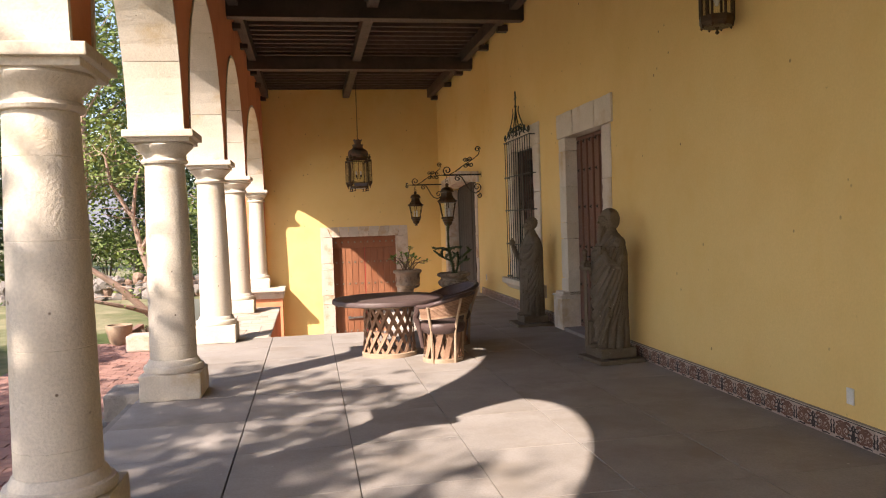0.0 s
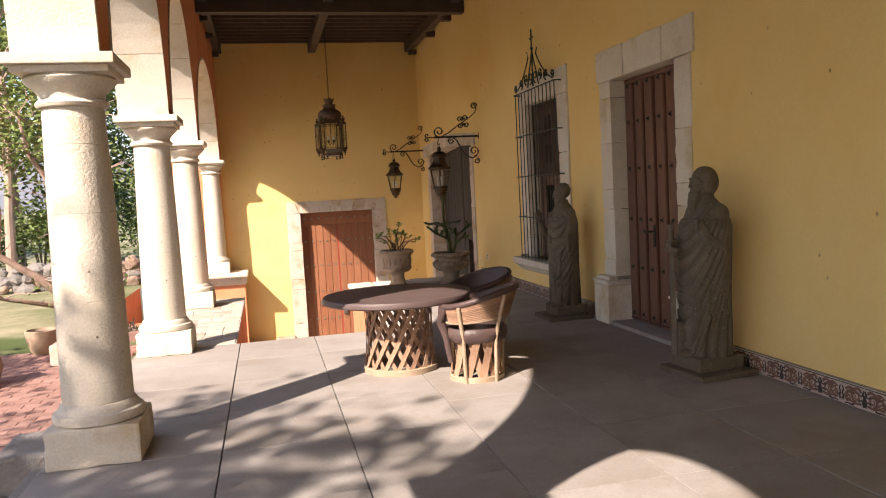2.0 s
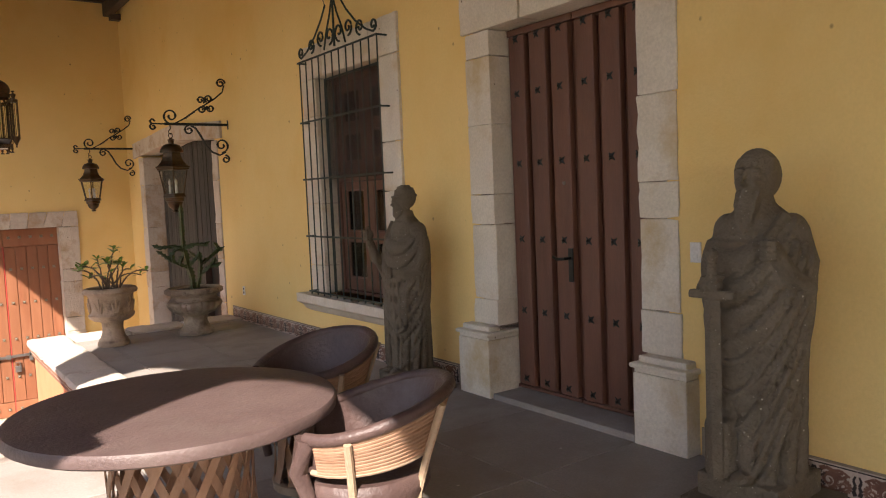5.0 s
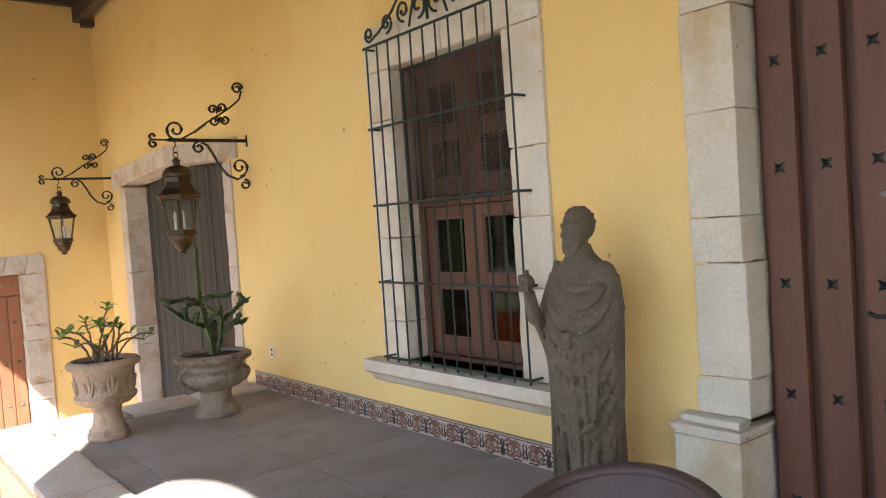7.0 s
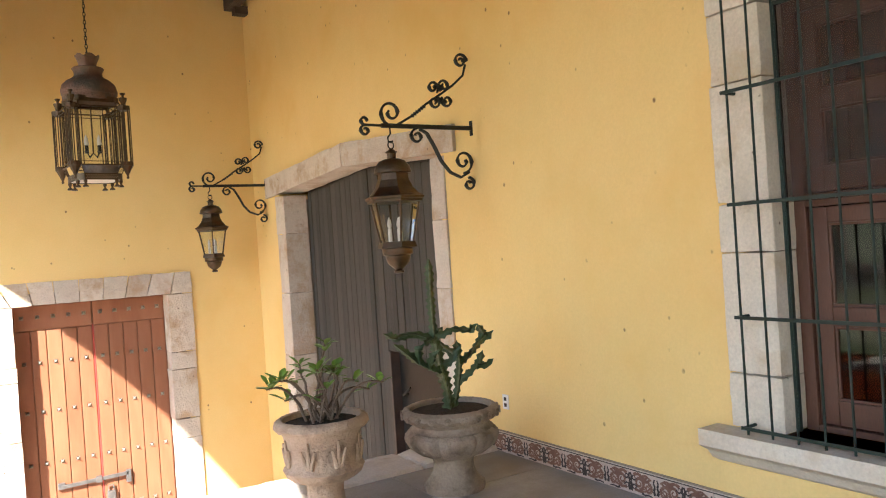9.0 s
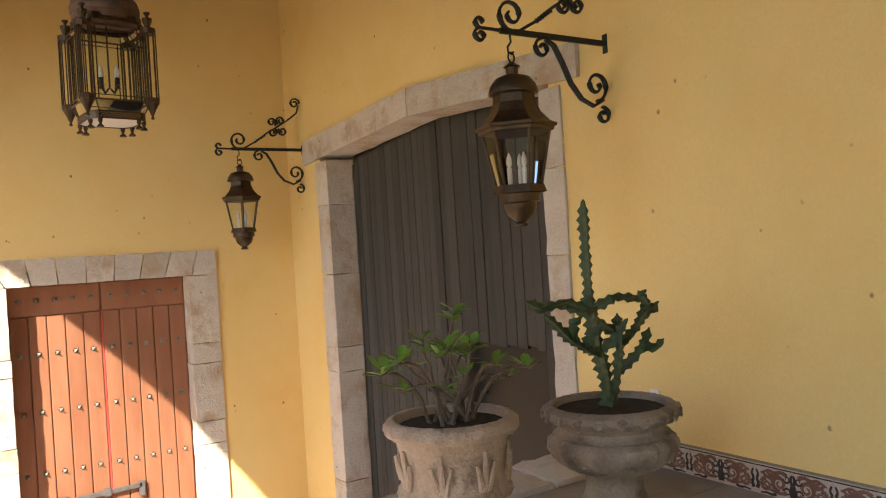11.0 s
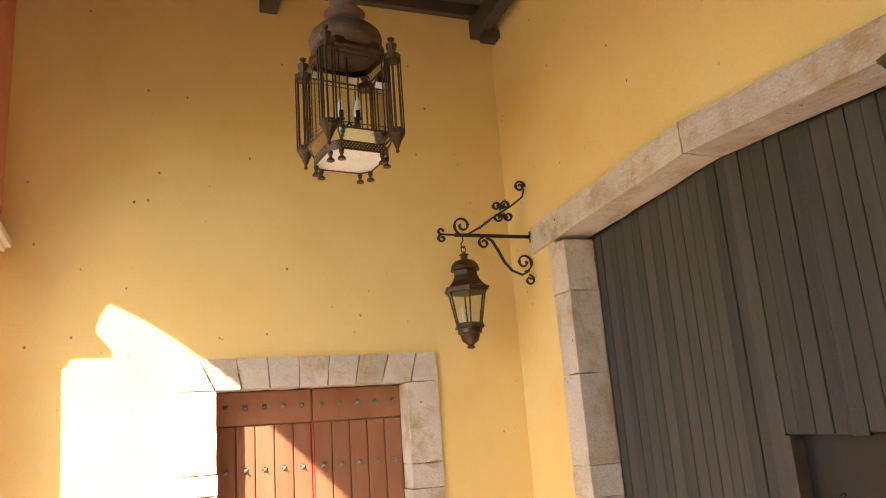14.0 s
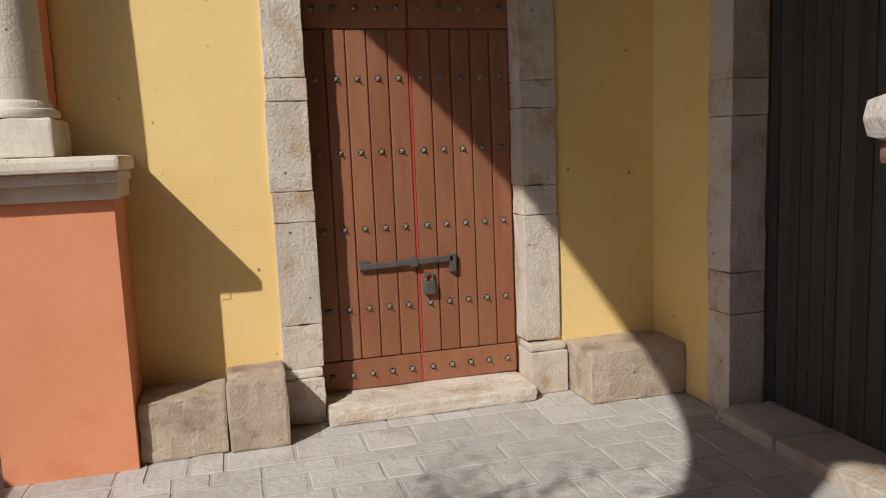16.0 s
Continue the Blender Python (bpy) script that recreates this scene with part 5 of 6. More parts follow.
def cactus():
    c = thing("cactus", "dark green branching candelabra cactus with a tall spire", "cactus", pose(2.56, 16.20, 0.54) @ Matrix.Diagonal((1.2, 1.1, 1.0, 1)))
    part("stem", ribbed(Mesh(), [(0.0, 0, -0.02), (-0.01, 0, 0.16), (-0.05, 0.0, 0.34), (-0.075, 0.0, 0.52)], 0.042, wing=0.9), CACTUS, c)
    part("spire", ribbed(Mesh(), [(-0.075, 0, 0.50), (-0.08, 0, 0.70), (-0.078, 0.0, 1.05)], 0.027), CACTUS, c, "tall straight green spire")
    arms = [[(-0.075, 0, 0.50), (-0.18, 0.03, 0.55), (-0.30, 0.06, 0.535), (-0.37, 0.06, 0.575)], [(-0.07, 0, 0.51), (0.02, -0.05, 0.56), (0.12, -0.08, 0.545), (0.17, -0.09, 0.58)],
            [(-0.075, 0, 0.49), (-0.15, -0.10, 0.52), (-0.23, -0.17, 0.50)], [(-0.075, 0, 0.49), (-0.13, 0.12, 0.53), (-0.2, 0.18, 0.54)], [(-0.075, 0, 0.50), (0.0, 0.11, 0.54), (0.06, 0.18, 0.52), (0.10, 0.2, 0.55)],
            [(-0.03, 0, 0.27), (-0.12, -0.02, 0.31), (-0.22, -0.03, 0.38), (-0.31, -0.04, 0.47), (-0.355, -0.04, 0.51)], [(-0.20, -0.03, 0.37), (-0.21, -0.05, 0.45), (-0.17, -0.06, 0.49)], [(-0.13, -0.02, 0.32), (-0.12, -0.06, 0.40), (-0.09, -0.08, 0.44)],
            [(0.03, 0.02, -0.01), (0.075, 0.02, 0.14), (0.085, 0.0, 0.30), (0.075, 0.0, 0.47)], [(0.08, 0.02, 0.17), (0.16, -0.02, 0.25), (0.21, -0.03, 0.31), (0.235, -0.03, 0.38)],
            [(0.085, 0.0, 0.30), (0.17, 0.0, 0.37), (0.26, 0.02, 0.45), (0.29, 0.02, 0.52)], [(0.26, 0.02, 0.45), (0.32, 0.02, 0.475), (0.355, 0.02, 0.50)], [(0.28, 0.02, 0.49), (0.25, 0.02, 0.54), (0.24, 0.02, 0.565)],
            [(0.19, -0.02, 0.28), (0.25, -0.05, 0.285), (0.29, -0.06, 0.315)], [(-0.02, 0, 0.30), (0.02, -0.06, 0.37), (0.05, -0.09, 0.45)], [(0.08, 0.0, 0.36), (0.02, 0.05, 0.42), (0.0, 0.07, 0.47)]]
    for line in arms:
        part("arm", ribbed(Mesh(), line, 0.027), CACTUS, c)
    return c


cactus()


def leaf_blade(k, base, way, up, length, width):
    way, up = Vector(way).normalized(), Vector(up)
    side = way.cross(up)
    if side.length < 1e-3:
        side = Vector((1, 0, 0))
    side.normalize()
    n = side.cross(way)
    b = Vector(base)
    rows = ((0.0, 0.08), (0.35, 0.75), (0.68, 1.0), (0.9, 0.6), (1.0, 0.05))
    vs = []
    for t, w in rows:
        c = b + way * length * t - n * 0.10 * length * t * t
        vs += [c - side * width * w * 0.5 + n * 0.12 * width * w, c, c + side * width * w * 0.5 + n * 0.12 * width * w]
    fs = []
    for i in range(4):
        fs += [(i * 3, i * 3 + 1, i * 3 + 4, i * 3 + 3), (i * 3 + 1, i * 3 + 2, i * 3 + 5, i * 3 + 4)]
    k.add(vs, fs)


def thorn_plant():
    p = thing("thorn_plant", "thorny spreading plant with bright green leaf tufts", "plant", pose(1.60, 16.18, 0.63) @ Matrix.Diagonal((1.05, 1.05, 1.15, 1)))
    r = random.Random(8)
    tips = [(-0.31, 0.02, 0.22, 12), (-0.28, -0.08, 0.27, 10), (-0.20, 0.05, 0.14, 5), (-0.10, 0.03, 0.33, 9), (-0.03, -0.05, 0.30, 8), (0.08, 0.04, 0.42, 9), (0.10, -0.05, 0.30, 12), (0.14, 0.06, 0.27, 8), (0.02, 0.10, 0.26, 7),
            (0.22, -0.03, 0.20, 5), (0.40, -0.04, 0.17, 5), (0.34, 0.04, 0.13, 3), (-0.15, 0.12, 0.24, 6), (0.0, -0.12, 0.20, 4), (-0.08, -0.10, 0.16, 4), (0.18, 0.12, 0.22, 5)]
    for x, y, z, count in tips:
        a = Vector((r.uniform(-0.09, 0.09), r.uniform(-0.06, 0.06), -0.02))
        q = Vector((x, y, z))
        lift = 0.09 if abs(x) > 0.18 else 0.03
        line = []
        for i in range(9):
            t = i / 8
            line.append(a + (q - a) * t + Vector((r.uniform(-0.007, 0.007), r.uniform(-0.007, 0.007), lift * math.sin(math.pi * t))))
        k = Mesh().tube(line, 0.0095, 6, r1=0.0055)
        for s, e in zip(line, line[1:]):
            for _ in range(11):
                o = s + (e - s) * r.random()
                d = Vector((r.gauss(0, 1), r.gauss(0, 1), r.gauss(0, 1))).normalized()
                k.tube([o, o + d * r.uniform(0.016, 0.026)], 0.0017, 3, r1=0.0003)
        stem = part("stem", k, STEM, p)
        lv = Mesh()
        for i in range(count):
            a2 = 2.4 * i + r.uniform(-0.3, 0.3)
            t = min(1.0, 1.0 - 0.035 * i + r.uniform(-0.02, 0.02))
            base = q + (line[-2] - q) * (1 - t) * 4
            leaf_blade(lv, base, (math.cos(a2), math.sin(a2), r.uniform(-0.1, 1.1)), (0, 0, 1), r.uniform(0.06, 0.11), r.uniform(0.028, 0.046))
        part("leaves", lv, SUCC, stem, "bright green leaf tuft", smooth=True)
    return p


thorn_plant()

# ---- lamps ----
def hex_lantern(parent, z, s=1.0):
    """Six-sided bronze lantern that hangs from its ring at height z."""
    def ring(prof, name, mat=BRASS, n=6, smooth=False, label=""):
        return part(name, Mesh().lathe([(r * s, z + h * s) for r, h in prof], n), mat, parent, label, smooth)
    part("hanging_ring", Mesh().tube([(0.026 * s * math.cos(a * 0.5236), 0, z - 0.03 * s + 0.026 * s * math.sin(a * 0.5236)) for a in range(13)], 0.0045 * s, 6), IRON, parent)
    ring([(0.03, -0.13), (0.032, -0.085), (0.045, -0.08), (0.03, -0.07), (0.012, -0.055)], "cap_knob", n=12)
    ring([(0.10, -0.225), (0.128, -0.22), (0.128, -0.21), (0.118, -0.175), (0.09, -0.14), (0.05, -0.125), (0.03, -0.125)], "dome", n=24, smooth=True)
    ring([(0.205, -0.385), (0.175, -0.365), (0.135, -0.32), (0.112, -0.27), (0.104, -0.215)], "roof", n=6)
    ring([(0.17, -0.425), (0.195, -0.42), (0.198, -0.405), (0.21, -0.40), (0.215, -0.385), (0.20, -0.38)], "cornice", n=6)
    for i in range(6):
        a, b = math.pi * i / 3, math.pi * (i + 1) / 3
        t0, t1 = -0.425, -0.69
        q = [Vector((r * s * math.cos(w), r * s * math.sin(w), z + h * s)) for r, h, w in ((0.172, t0, a), (0.172, t0, b), (0.118, t1, b), (0.118, t1, a))]
        pane = part("pane", Mesh().add(q, [(0, 1, 2, 3)]), GLASS, parent)
        pane.visible_shadow = False
        part("frame_bar", Mesh().tube([q[0], q[3]], 0.008 * s, 5), BRASS, parent)
    ring([(0.115, -0.735), (0.142, -0.73), (0.128, -0.69), (0.10, -0.688)], "lower_band", n=6)
    ring([(0.02, -0.905), (0.035, -0.90), (0.035, -0.888), (0.022, -0.88), (0.07, -0.84), (0.085, -0.80), (0.085, -0.785), (0.105, -0.775), (0.105, -0.735)], "finial", n=18, smooth=True)
    for i in range(3):
        a = 2.1 * i + 0.4
        x, y = 0.045 * s * math.cos(a), 0.045 * s * math.sin(a)
        part("candle", Mesh().lathe([(0.013 * s, z - 0.69 * s), (0.013 * s, z - 0.60 * s)], 8, Matrix.Translation((x, y, 0))), WHITE, parent)
        part("bulb", Mesh().lathe([(0.008 * s, z - 0.60 * s), (0.017 * s, z - 0.575 * s), (0.012 * s, z - 0.545 * s), (0.002 * s, z - 0.52 * s)], 10, Matrix.Translation((x, y, 0))), BULB, parent, smooth=True)


def bracket_lamp(y, reach, zb, hook):
    """Wrought scroll bracket on the long wall that carries a lantern. zb: height of the bar."""
    b = thing("lamp_bracket", "black wrought-iron scroll bracket on the yellow wall", "bracket", pose(RX, y, zb))
    x1 = -reach
    part("bar", Mesh().box(x1 + 0.16, 0.012, -0.011, 0.011, -0.017, 0.017, 0.003).tube([(x1 + 0.16, 0, 0), (x1 + 0.02, 0, 0.002)], 0.010, 6), IRON, b)
    def sc(pts, r=0.0095, flat=1.9):
        return Mesh().tube([(q[0], 0, q[1]) for q in pts], r, 6, flat=flat)
    part("scroll", sc(spiral(x1 + 0.02, 0.035, 0.035, 0.014, -math.pi / 2, -0.8)), IRON, b)
    part("scroll", sc(spiral(x1 + 0.02, -0.04, 0.042, 0.014, math.pi / 2, 1.1)), IRON, b)
    part("scroll", sc(spiral(x1 + 0.25, 0.10, 0.10, 0.022, -math.pi / 2, -1.35, 30)), IRON, b)
    x0 = x1 + 0.30
    rise = [(x0, 0.01), (x0 + 0.14, 0.085), (x0 + 0.27, 0.18), (x0 + 0.42, 0.27), (x0 + 0.53, 0.34), (-0.05, 0.43), (-0.02, 0.52)]
    part("stay", Mesh().tube([(q[0], 0, q[1]) for q in rise], 0.010, 6), IRON, b)
    for i in range(6):
        t = rise[1][0] + 0.022 * i, rise[1][1] + 0.015 * i
        part("twist", Mesh().lathe([(0.006, -0.012), (0.018, 0), (0.006, 0.012)], 8, pose(t[0], 0, t[1], 0, 56, 0)), IRON, b)
    part("scroll", sc(spiral(-0.065, 0.545, 0.062, 0.016, 0.0, 1.4, 26)), IRON, b)
    cx, cz = rise[3][0] - 0.02, rise[3][1] - 0.01
    for sx, sz, t in ((-0.055, 0.055, 1), (0.05, 0.075, -1), (-0.05, -0.06, -1), (0.07, -0.045, 1)):
        part("scroll", sc(spiral(cx + sx, cz + sz, 0.052, 0.014, math.atan2(-sz, -sx), 1.3 * t)), IRON, b)
    brace = [(x1 + 0.50, -0.02), (x1 + 0.56, -0.05), (x1 + 0.62, -0.15), (x1 + 0.68, -0.27), (x1 + 0.76, -0.36), (-0.13, -0.40), (-0.05, -0.36)]
    part("brace", sc(brace, 0.011), IRON, b)
    part("scroll", sc(spiral(x1 + 0.47, -0.075, 0.06, 0.018, math.pi / 2, 1.2)), IRON, b)
    part("scroll", sc(spiral(-0.10, -0.27, 0.095, 0.022, -math.pi / 2, 1.35, 28)), IRON, b)
    part("scroll", sc(spiral(-0.055, -0.455, 0.055, 0.016, math.pi / 2, -1.2)), IRON, b)
    part("wall_plate", Mesh().box(-0.006, 0.004, -0.02, 0.02, -0.06, 0.06, 0.002), IRON, b)
    part("hook", Mesh().tube([(-hook, 0, -0.01), (-hook + 0.004, 0, -0.06), (-hook - 0.022, 0, -0.09), (-hook - 0.018, 0, -0.12), (-hook + 0.004, 0, -0.13), (-hook + 0.02, 0, -0.115)], 0.0065, 6), IRON, b)
    lamp = thing("hanging_lantern", "six-sided dark bronze lantern hanging from the bracket", "lantern", pose(RX - hook, y, zb, 0, 0, 14), "bracket lanterns")
    hex_lantern(lamp, -0.115, 1.12)
    return lamp


bracket_lamp(16.86, 0.99, 2.615, 0.76)
bracket_lamp(21.80, 1.00, 2.655, 0.76)


def moorish_lantern(name, label, m, chain):
    """Square glazed lantern with clustered corner rods, pierced bands and an onion crown. Its foot is at 0."""
    L = thing(name, label, "lantern", m)
    w, c0, c1 = 0.225, 0.20, 0.71                       # half width, foot and top of the cage

    def cut_square(r, z, cut=0.28):
        return [Vector((x * r, y * r, z)) for x, y in ((1, -1 + cut), (1, 1 - cut), (1 - cut, 1), (-1 + cut, 1), (-1, 1 - cut), (-1, -1 + cut), (-1 + cut, -1), (1 - cut, -1))]

    def band(r, z0, z1, t=0.006):
        k = Mesh()
        rings = [cut_square(r, z0), cut_square(r, z1), cut_square(r - t, z1), cut_square(r - t, z0)]
        vs = [q for ring in rings for q in ring]
        return k.add(vs, [(a * 8 + i, a * 8 + (i + 1) % 8, (a + 1) % 4 * 8 + (i + 1) % 8, (a + 1) % 4 * 8 + i) for a in range(4) for i in range(8)])

    low = part("bottom_band", band(0.196, 0.072, 0.13), BRASS, L, "pierced metal band")
    hole = Mesh()
    for s, t in ((1, 0), (0, 1), (-1, 0), (0, -1)):
        for j in range(13):
            for q in (0.088, 0.101, 0.114):
                u = -0.126 + 0.021 * j + (0.0105 if q == 0.101 else 0.0)
                a, b = Vector((s, t, 0)) * 0.1972, Vector((-t, s, 0))
                hole.add([a + b * (u + 0.006 * dx) + Vector((0, 0, q + 0.005 * dz)) for dx, dz in ((-1, 0), (0, -1), (1, 0), (0, 1))], [(0, 1, 2, 3)])
    part("piercing", hole, PALE, low, kind="stuff")
    part("bottom_glass", Mesh().add(cut_square(0.188, 0.078) + cut_square(0.188, 0.083), [tuple(range(7, -1, -1)), tuple(range(8, 16))] + [(i, (i + 1) % 8, 8 + (i + 1) % 8, 8 + i) for i in range(8)]), WHITE, L, "pale frosted bottom glass")
    for q in cut_square(0.184, 0.072):
        part("foot", Mesh().lathe([(0.026, -0.062), (0.024, -0.052), (0.008, -0.036), (0.016, -0.016), (0.016, 0.0)], 10, Matrix.Translation(q)), BRASS, L)
    e = w * 0.74
    for s, t in ((1, 0), (0, 1), (-1, 0), (0, -1)):
        ax, ay = Vector((s, t, 0)), Vector((-t, s, 0))

        def at(u, z, d):
            return ax * d + ay * u + Vector((0, 0, z))
        for z in (c0, c1):
            part("frame_bar", Mesh().tube([at(-e, z, w), at(e, z, w)], 0.0065, 5), BRASS, L)
        for u in (-e, -e * 0.86, e * 0.86, e):
            part("frame_bar", Mesh().tube([at(u, c0, w), at(u, c1, w)], 0.005, 5), BRASS, L)
        for z in (c0 + 0.03, c1 - 0.03):
            part("frame_bar", Mesh().tube([at(-e, z, w), at(e, z, w)], 0.0035, 5), BRASS, L)
        for u, d0, z0, d1, z1 in ((0.14, 0.196, 0.13, w, c0), (0.16, 0.20, c1 + 0.055, w, c1)):
            for g in (-1, 1):
                part("frame_bar", Mesh().tube([at(g * u, z0, d0), at(g * e, z1, d1)], 0.0045, 5), BRASS, L)
        pane = part("pane", Mesh().add([at(-e, c0, w), at(e, c0, w), at(e, c1, w), at(-e, c1, w)], [(0, 1, 2, 3)]), GLASS, L)
        low_pane = part("sloped_pane", Mesh().add([at(-e, c0, w), at(e, c0, w), at(0.14, 0.13, 0.196), at(-0.14, 0.13, 0.196)], [(0, 1, 2, 3)]), LAMPGLASS, L, "bevelled sloping glass")
        top_pane = part("sloped_pane", Mesh().add([at(-e, c1, w), at(e, c1, w), at(0.16, c1 + 0.055, 0.20), at(-0.16, c1 + 0.055, 0.20)], [(0, 1, 2, 3)]), LAMPGLASS, L, "bevelled sloping glass")
        pane.visible_shadow = low_pane.visible_shadow = top_pane.visible_shadow = False
        c = (ax + ay) * (w - 0.004)
        col = part("corner_column", Mesh().lathe([(0.004, c0 - 0.125), (0.014, c0 - 0.118), (0.008, c0 - 0.10), (0.03, c0 - 0.05), (0.052, c0 - 0.012), (0.056, c0 - 0.01), (0.056, c0 + 0.025), (0.046, c0 + 0.026)], 8, Matrix.Translation(c)), BRASS, L, "pierced corner cluster with a pointed drop")
        part("column_top", Mesh().lathe([(0.046, c1 - 0.028), (0.056, c1 - 0.027), (0.056, c1 + 0.012), (0.03, c1 + 0.018), (0.02, c1 + 0.03), (0.034, c1 + 0.065), (0.037, c1 + 0.085), (0.014, c1 + 0.09), (0.01, c1 + 0.105), (0.022, c1 + 0.118), (0.024, c1 + 0.128), (0.004, c1 + 0.13)], 10, Matrix.Translation(c)), BRASS, col)
        for j in range(8):
            a = math.pi / 4 * (j + 0.5)
            d = Vector((0.05 * math.cos(a), 0.05 * math.sin(a), 0))
            part("column_rod", Mesh().tube([c + d + Vector((0, 0, c0)), c + d + Vector((0, 0, c1))], 0.005, 5), BRASS, col)
    zt = c1 + 0.05
    part("upper_band", band(0.205, c1 + 0.045, zt + 0.045), BRASS, L, "pierced metal band")
    part("onion_crown", Mesh().lathe([(0.205, zt + 0.02), (0.226, zt + 0.028), (0.23, zt + 0.075), (0.236, zt + 0.08), (0.24, zt + 0.12), (0.226, zt + 0.165), (0.188, zt + 0.205), (0.145, zt + 0.228), (0.122, zt + 0.25), (0.118, zt + 0.275), (0.124, zt + 0.30), (0.137, zt + 0.318), (0.128, zt + 0.325), (0.08, zt + 0.332), (0.072, zt + 0.345)], 36, fold=lambda a, z: 1 + (0.012 * math.cos(8 * a) if z < zt + 0.21 else 0.0)), CROWN, L, "rusty embossed onion-shaped crown", smooth=True)
    tulip, n = Mesh(), 48
    vs = []
    for r, z, k in ((0.07, zt + 0.335, 0.0), (0.08, zt + 0.375, 0.0), (0.092, zt + 0.41, 0.4), (0.104, zt + 0.445, 1.0), (0.098, zt + 0.442, 1.0), (0.086, zt + 0.40, 0.4), (0.066, zt + 0.345, 0.0)):
        vs += [(r * math.cos(2 * math.pi * i / n), r * math.sin(2 * math.pi * i / n), z - 0.022 * k * abs(math.cos(3 * 2 * math.pi * i / n)) ** 3) for i in range(n)]
    part("tulip_top", tulip.add(vs, [(j * n + i, j * n + (i + 1) % n, (j + 1) * n + (i + 1) % n, (j + 1) * n + i) for j in range(6) for i in range(n)]), CROWN, L, "scalloped pierced metal collar", smooth=True)
    part("spoke", Mesh().tube([(0, 0, zt + 0.05), (0, 0, c0 + 0.12)], 0.007, 6), BRASS, L)
    for i in range(4):
        a = math.pi / 2 * i + 0.5
        x, y = 0.075 * math.cos(a), 0.075 * math.sin(a)
        part("candle", Mesh().lathe([(0.024, c0 + 0.135), (0.016, c0 + 0.142), (0.016, c0 + 0.19)], 8, Matrix.Translation((x, y, 0))).tube([(0, 0, c0 + 0.13), (x * 0.6, y * 0.6, c0 + 0.09), (x, y, c0 + 0.14)], 0.005, 5), BLACKPL, L)
        part("bulb", Mesh().lathe([(0.010, c0 + 0.19), (0.021, c0 + 0.22), (0.014, c0 + 0.255), (0.002, c0 + 0.285)], 10, Matrix.Translation((x, y, 0))), BULB, L, smooth=True)
    z0, i = zt + 0.36, 0
    while z0 < chain - 0.02:
        part("chain_link", Mesh().tube([(0.011 * math.cos(q * 0.7854), 0, z0 + 0.02 + 0.024 * math.sin(q * 0.7854)) for q in range(9)], 0.0042, 5), IRON, L, m=pose(0, 0, 0, 0, 0, 90 * (i % 2)))
        z0 += 0.036
        i += 1
    return L


moorish_lantern("hanging_lantern", "large square glazed lantern with rusty onion crown on a chain", pose(0.91, 19.60, 2.42, 0, 0, 7) @ Matrix.Diagonal((1.04, 1.04, 1.06, 1.0)), 2.82)


def wall_lantern():
    L = thing("wall_lantern", "dark metal wall lantern high on the yellow wall", "lantern", pose(3.15, 6.78, 3.16))
    part("bottom", Mesh().lathe([(0.10, 0.06), (0.13, 0.065), (0.15, 0.10), (0.15, 0.15)], 8), BRASS, L)
    part("foot", Mesh().lathe([(0.006, 0.0), (0.02, 0.015), (0.008, 0.035), (0.02, 0.062)], 8), BRASS, L)
    for i in range(8):
        a, b = math.pi / 4 * i, math.pi / 4 * (i + 1)
        q = [Vector((0.14 * math.cos(w), 0.14 * math.sin(w), h)) for h, w in ((0.15, a), (0.15, b), (0.52, b), (0.52, a))]
        part("frame_bar", Mesh().tube([q[0], q[3]], 0.012, 5), BRASS, L)
        pane = part("pane", Mesh().add(q, [(0, 1, 2, 3)]), GLASS, L)
        pane.visible_shadow = False
        part("knob", Mesh().lathe([(0.004, 0.05), (0.012, 0.065), (0.008, 0.09)], 6, Matrix.Translation((0.13 * math.cos(a), 0.13 * math.sin(a), 0))), BRASS, L)
    part("roof", Mesh().lathe([(0.16, 0.52), (0.165, 0.55), (0.10, 0.62), (0.05, 0.70), (0.02, 0.72)], 16), BRASS, L)
    part("arm", Mesh().tube([(0, 0, 0.72), (0.0, 0, 0.80), (0.08, 0, 0.86), (RX - 3.15 + 0.01, 0, 0.80)], 0.012, 6), IRON, L)
    part("bulb", Mesh().lathe([(0.012, 0.24), (0.032, 0.30), (0.025, 0.35), (0.005, 0.38)], 10), BULB, L, smooth=True)
    return L


wall_lantern()


# ---- small fixtures ----
def outlet(y, z):
    o = thing("outlet", "small white wall outlet plate", "outlet", pose(RX, y, z))
    part("plate", Mesh().box(-0.008, 0.002, -0.036, 0.036, -0.058, 0.058, 0.003), WHITE, o)
    for s in (-0.024, 0.024):
        part("socket", Mesh().box(-0.0105, -0.007, -0.015, 0.015, s - 0.014, s + 0.014, 0.001), BLACKPL if y > 10 else WHITE, o)


outlet(5.47, 0.33)
outlet(16.63, 0.405)
outlet(9.555, 1.185)
tagged(part("cover_plate", Mesh().box(-0.035, 0.035, -0.006, 0.003, -0.072, 0.072, 0.003), YELLOW, m=pose(-0.443, EY, -1.10)), "yellow painted cover plate low on the wall", "cover plate")

# tiled skirting along the long wall
skirting = setting("baseboard", Mesh().box(RX - 0.012, RX + 0.01, -4.9, D1[0] - 0.42, -0.01, 0.17).box(RX - 0.012, RX + 0.01, D1[1] + 0.44, 17.06, -0.01, 0.17), MORTAR, "painted glazed tile skirting with scroll ornament", "baseboard")


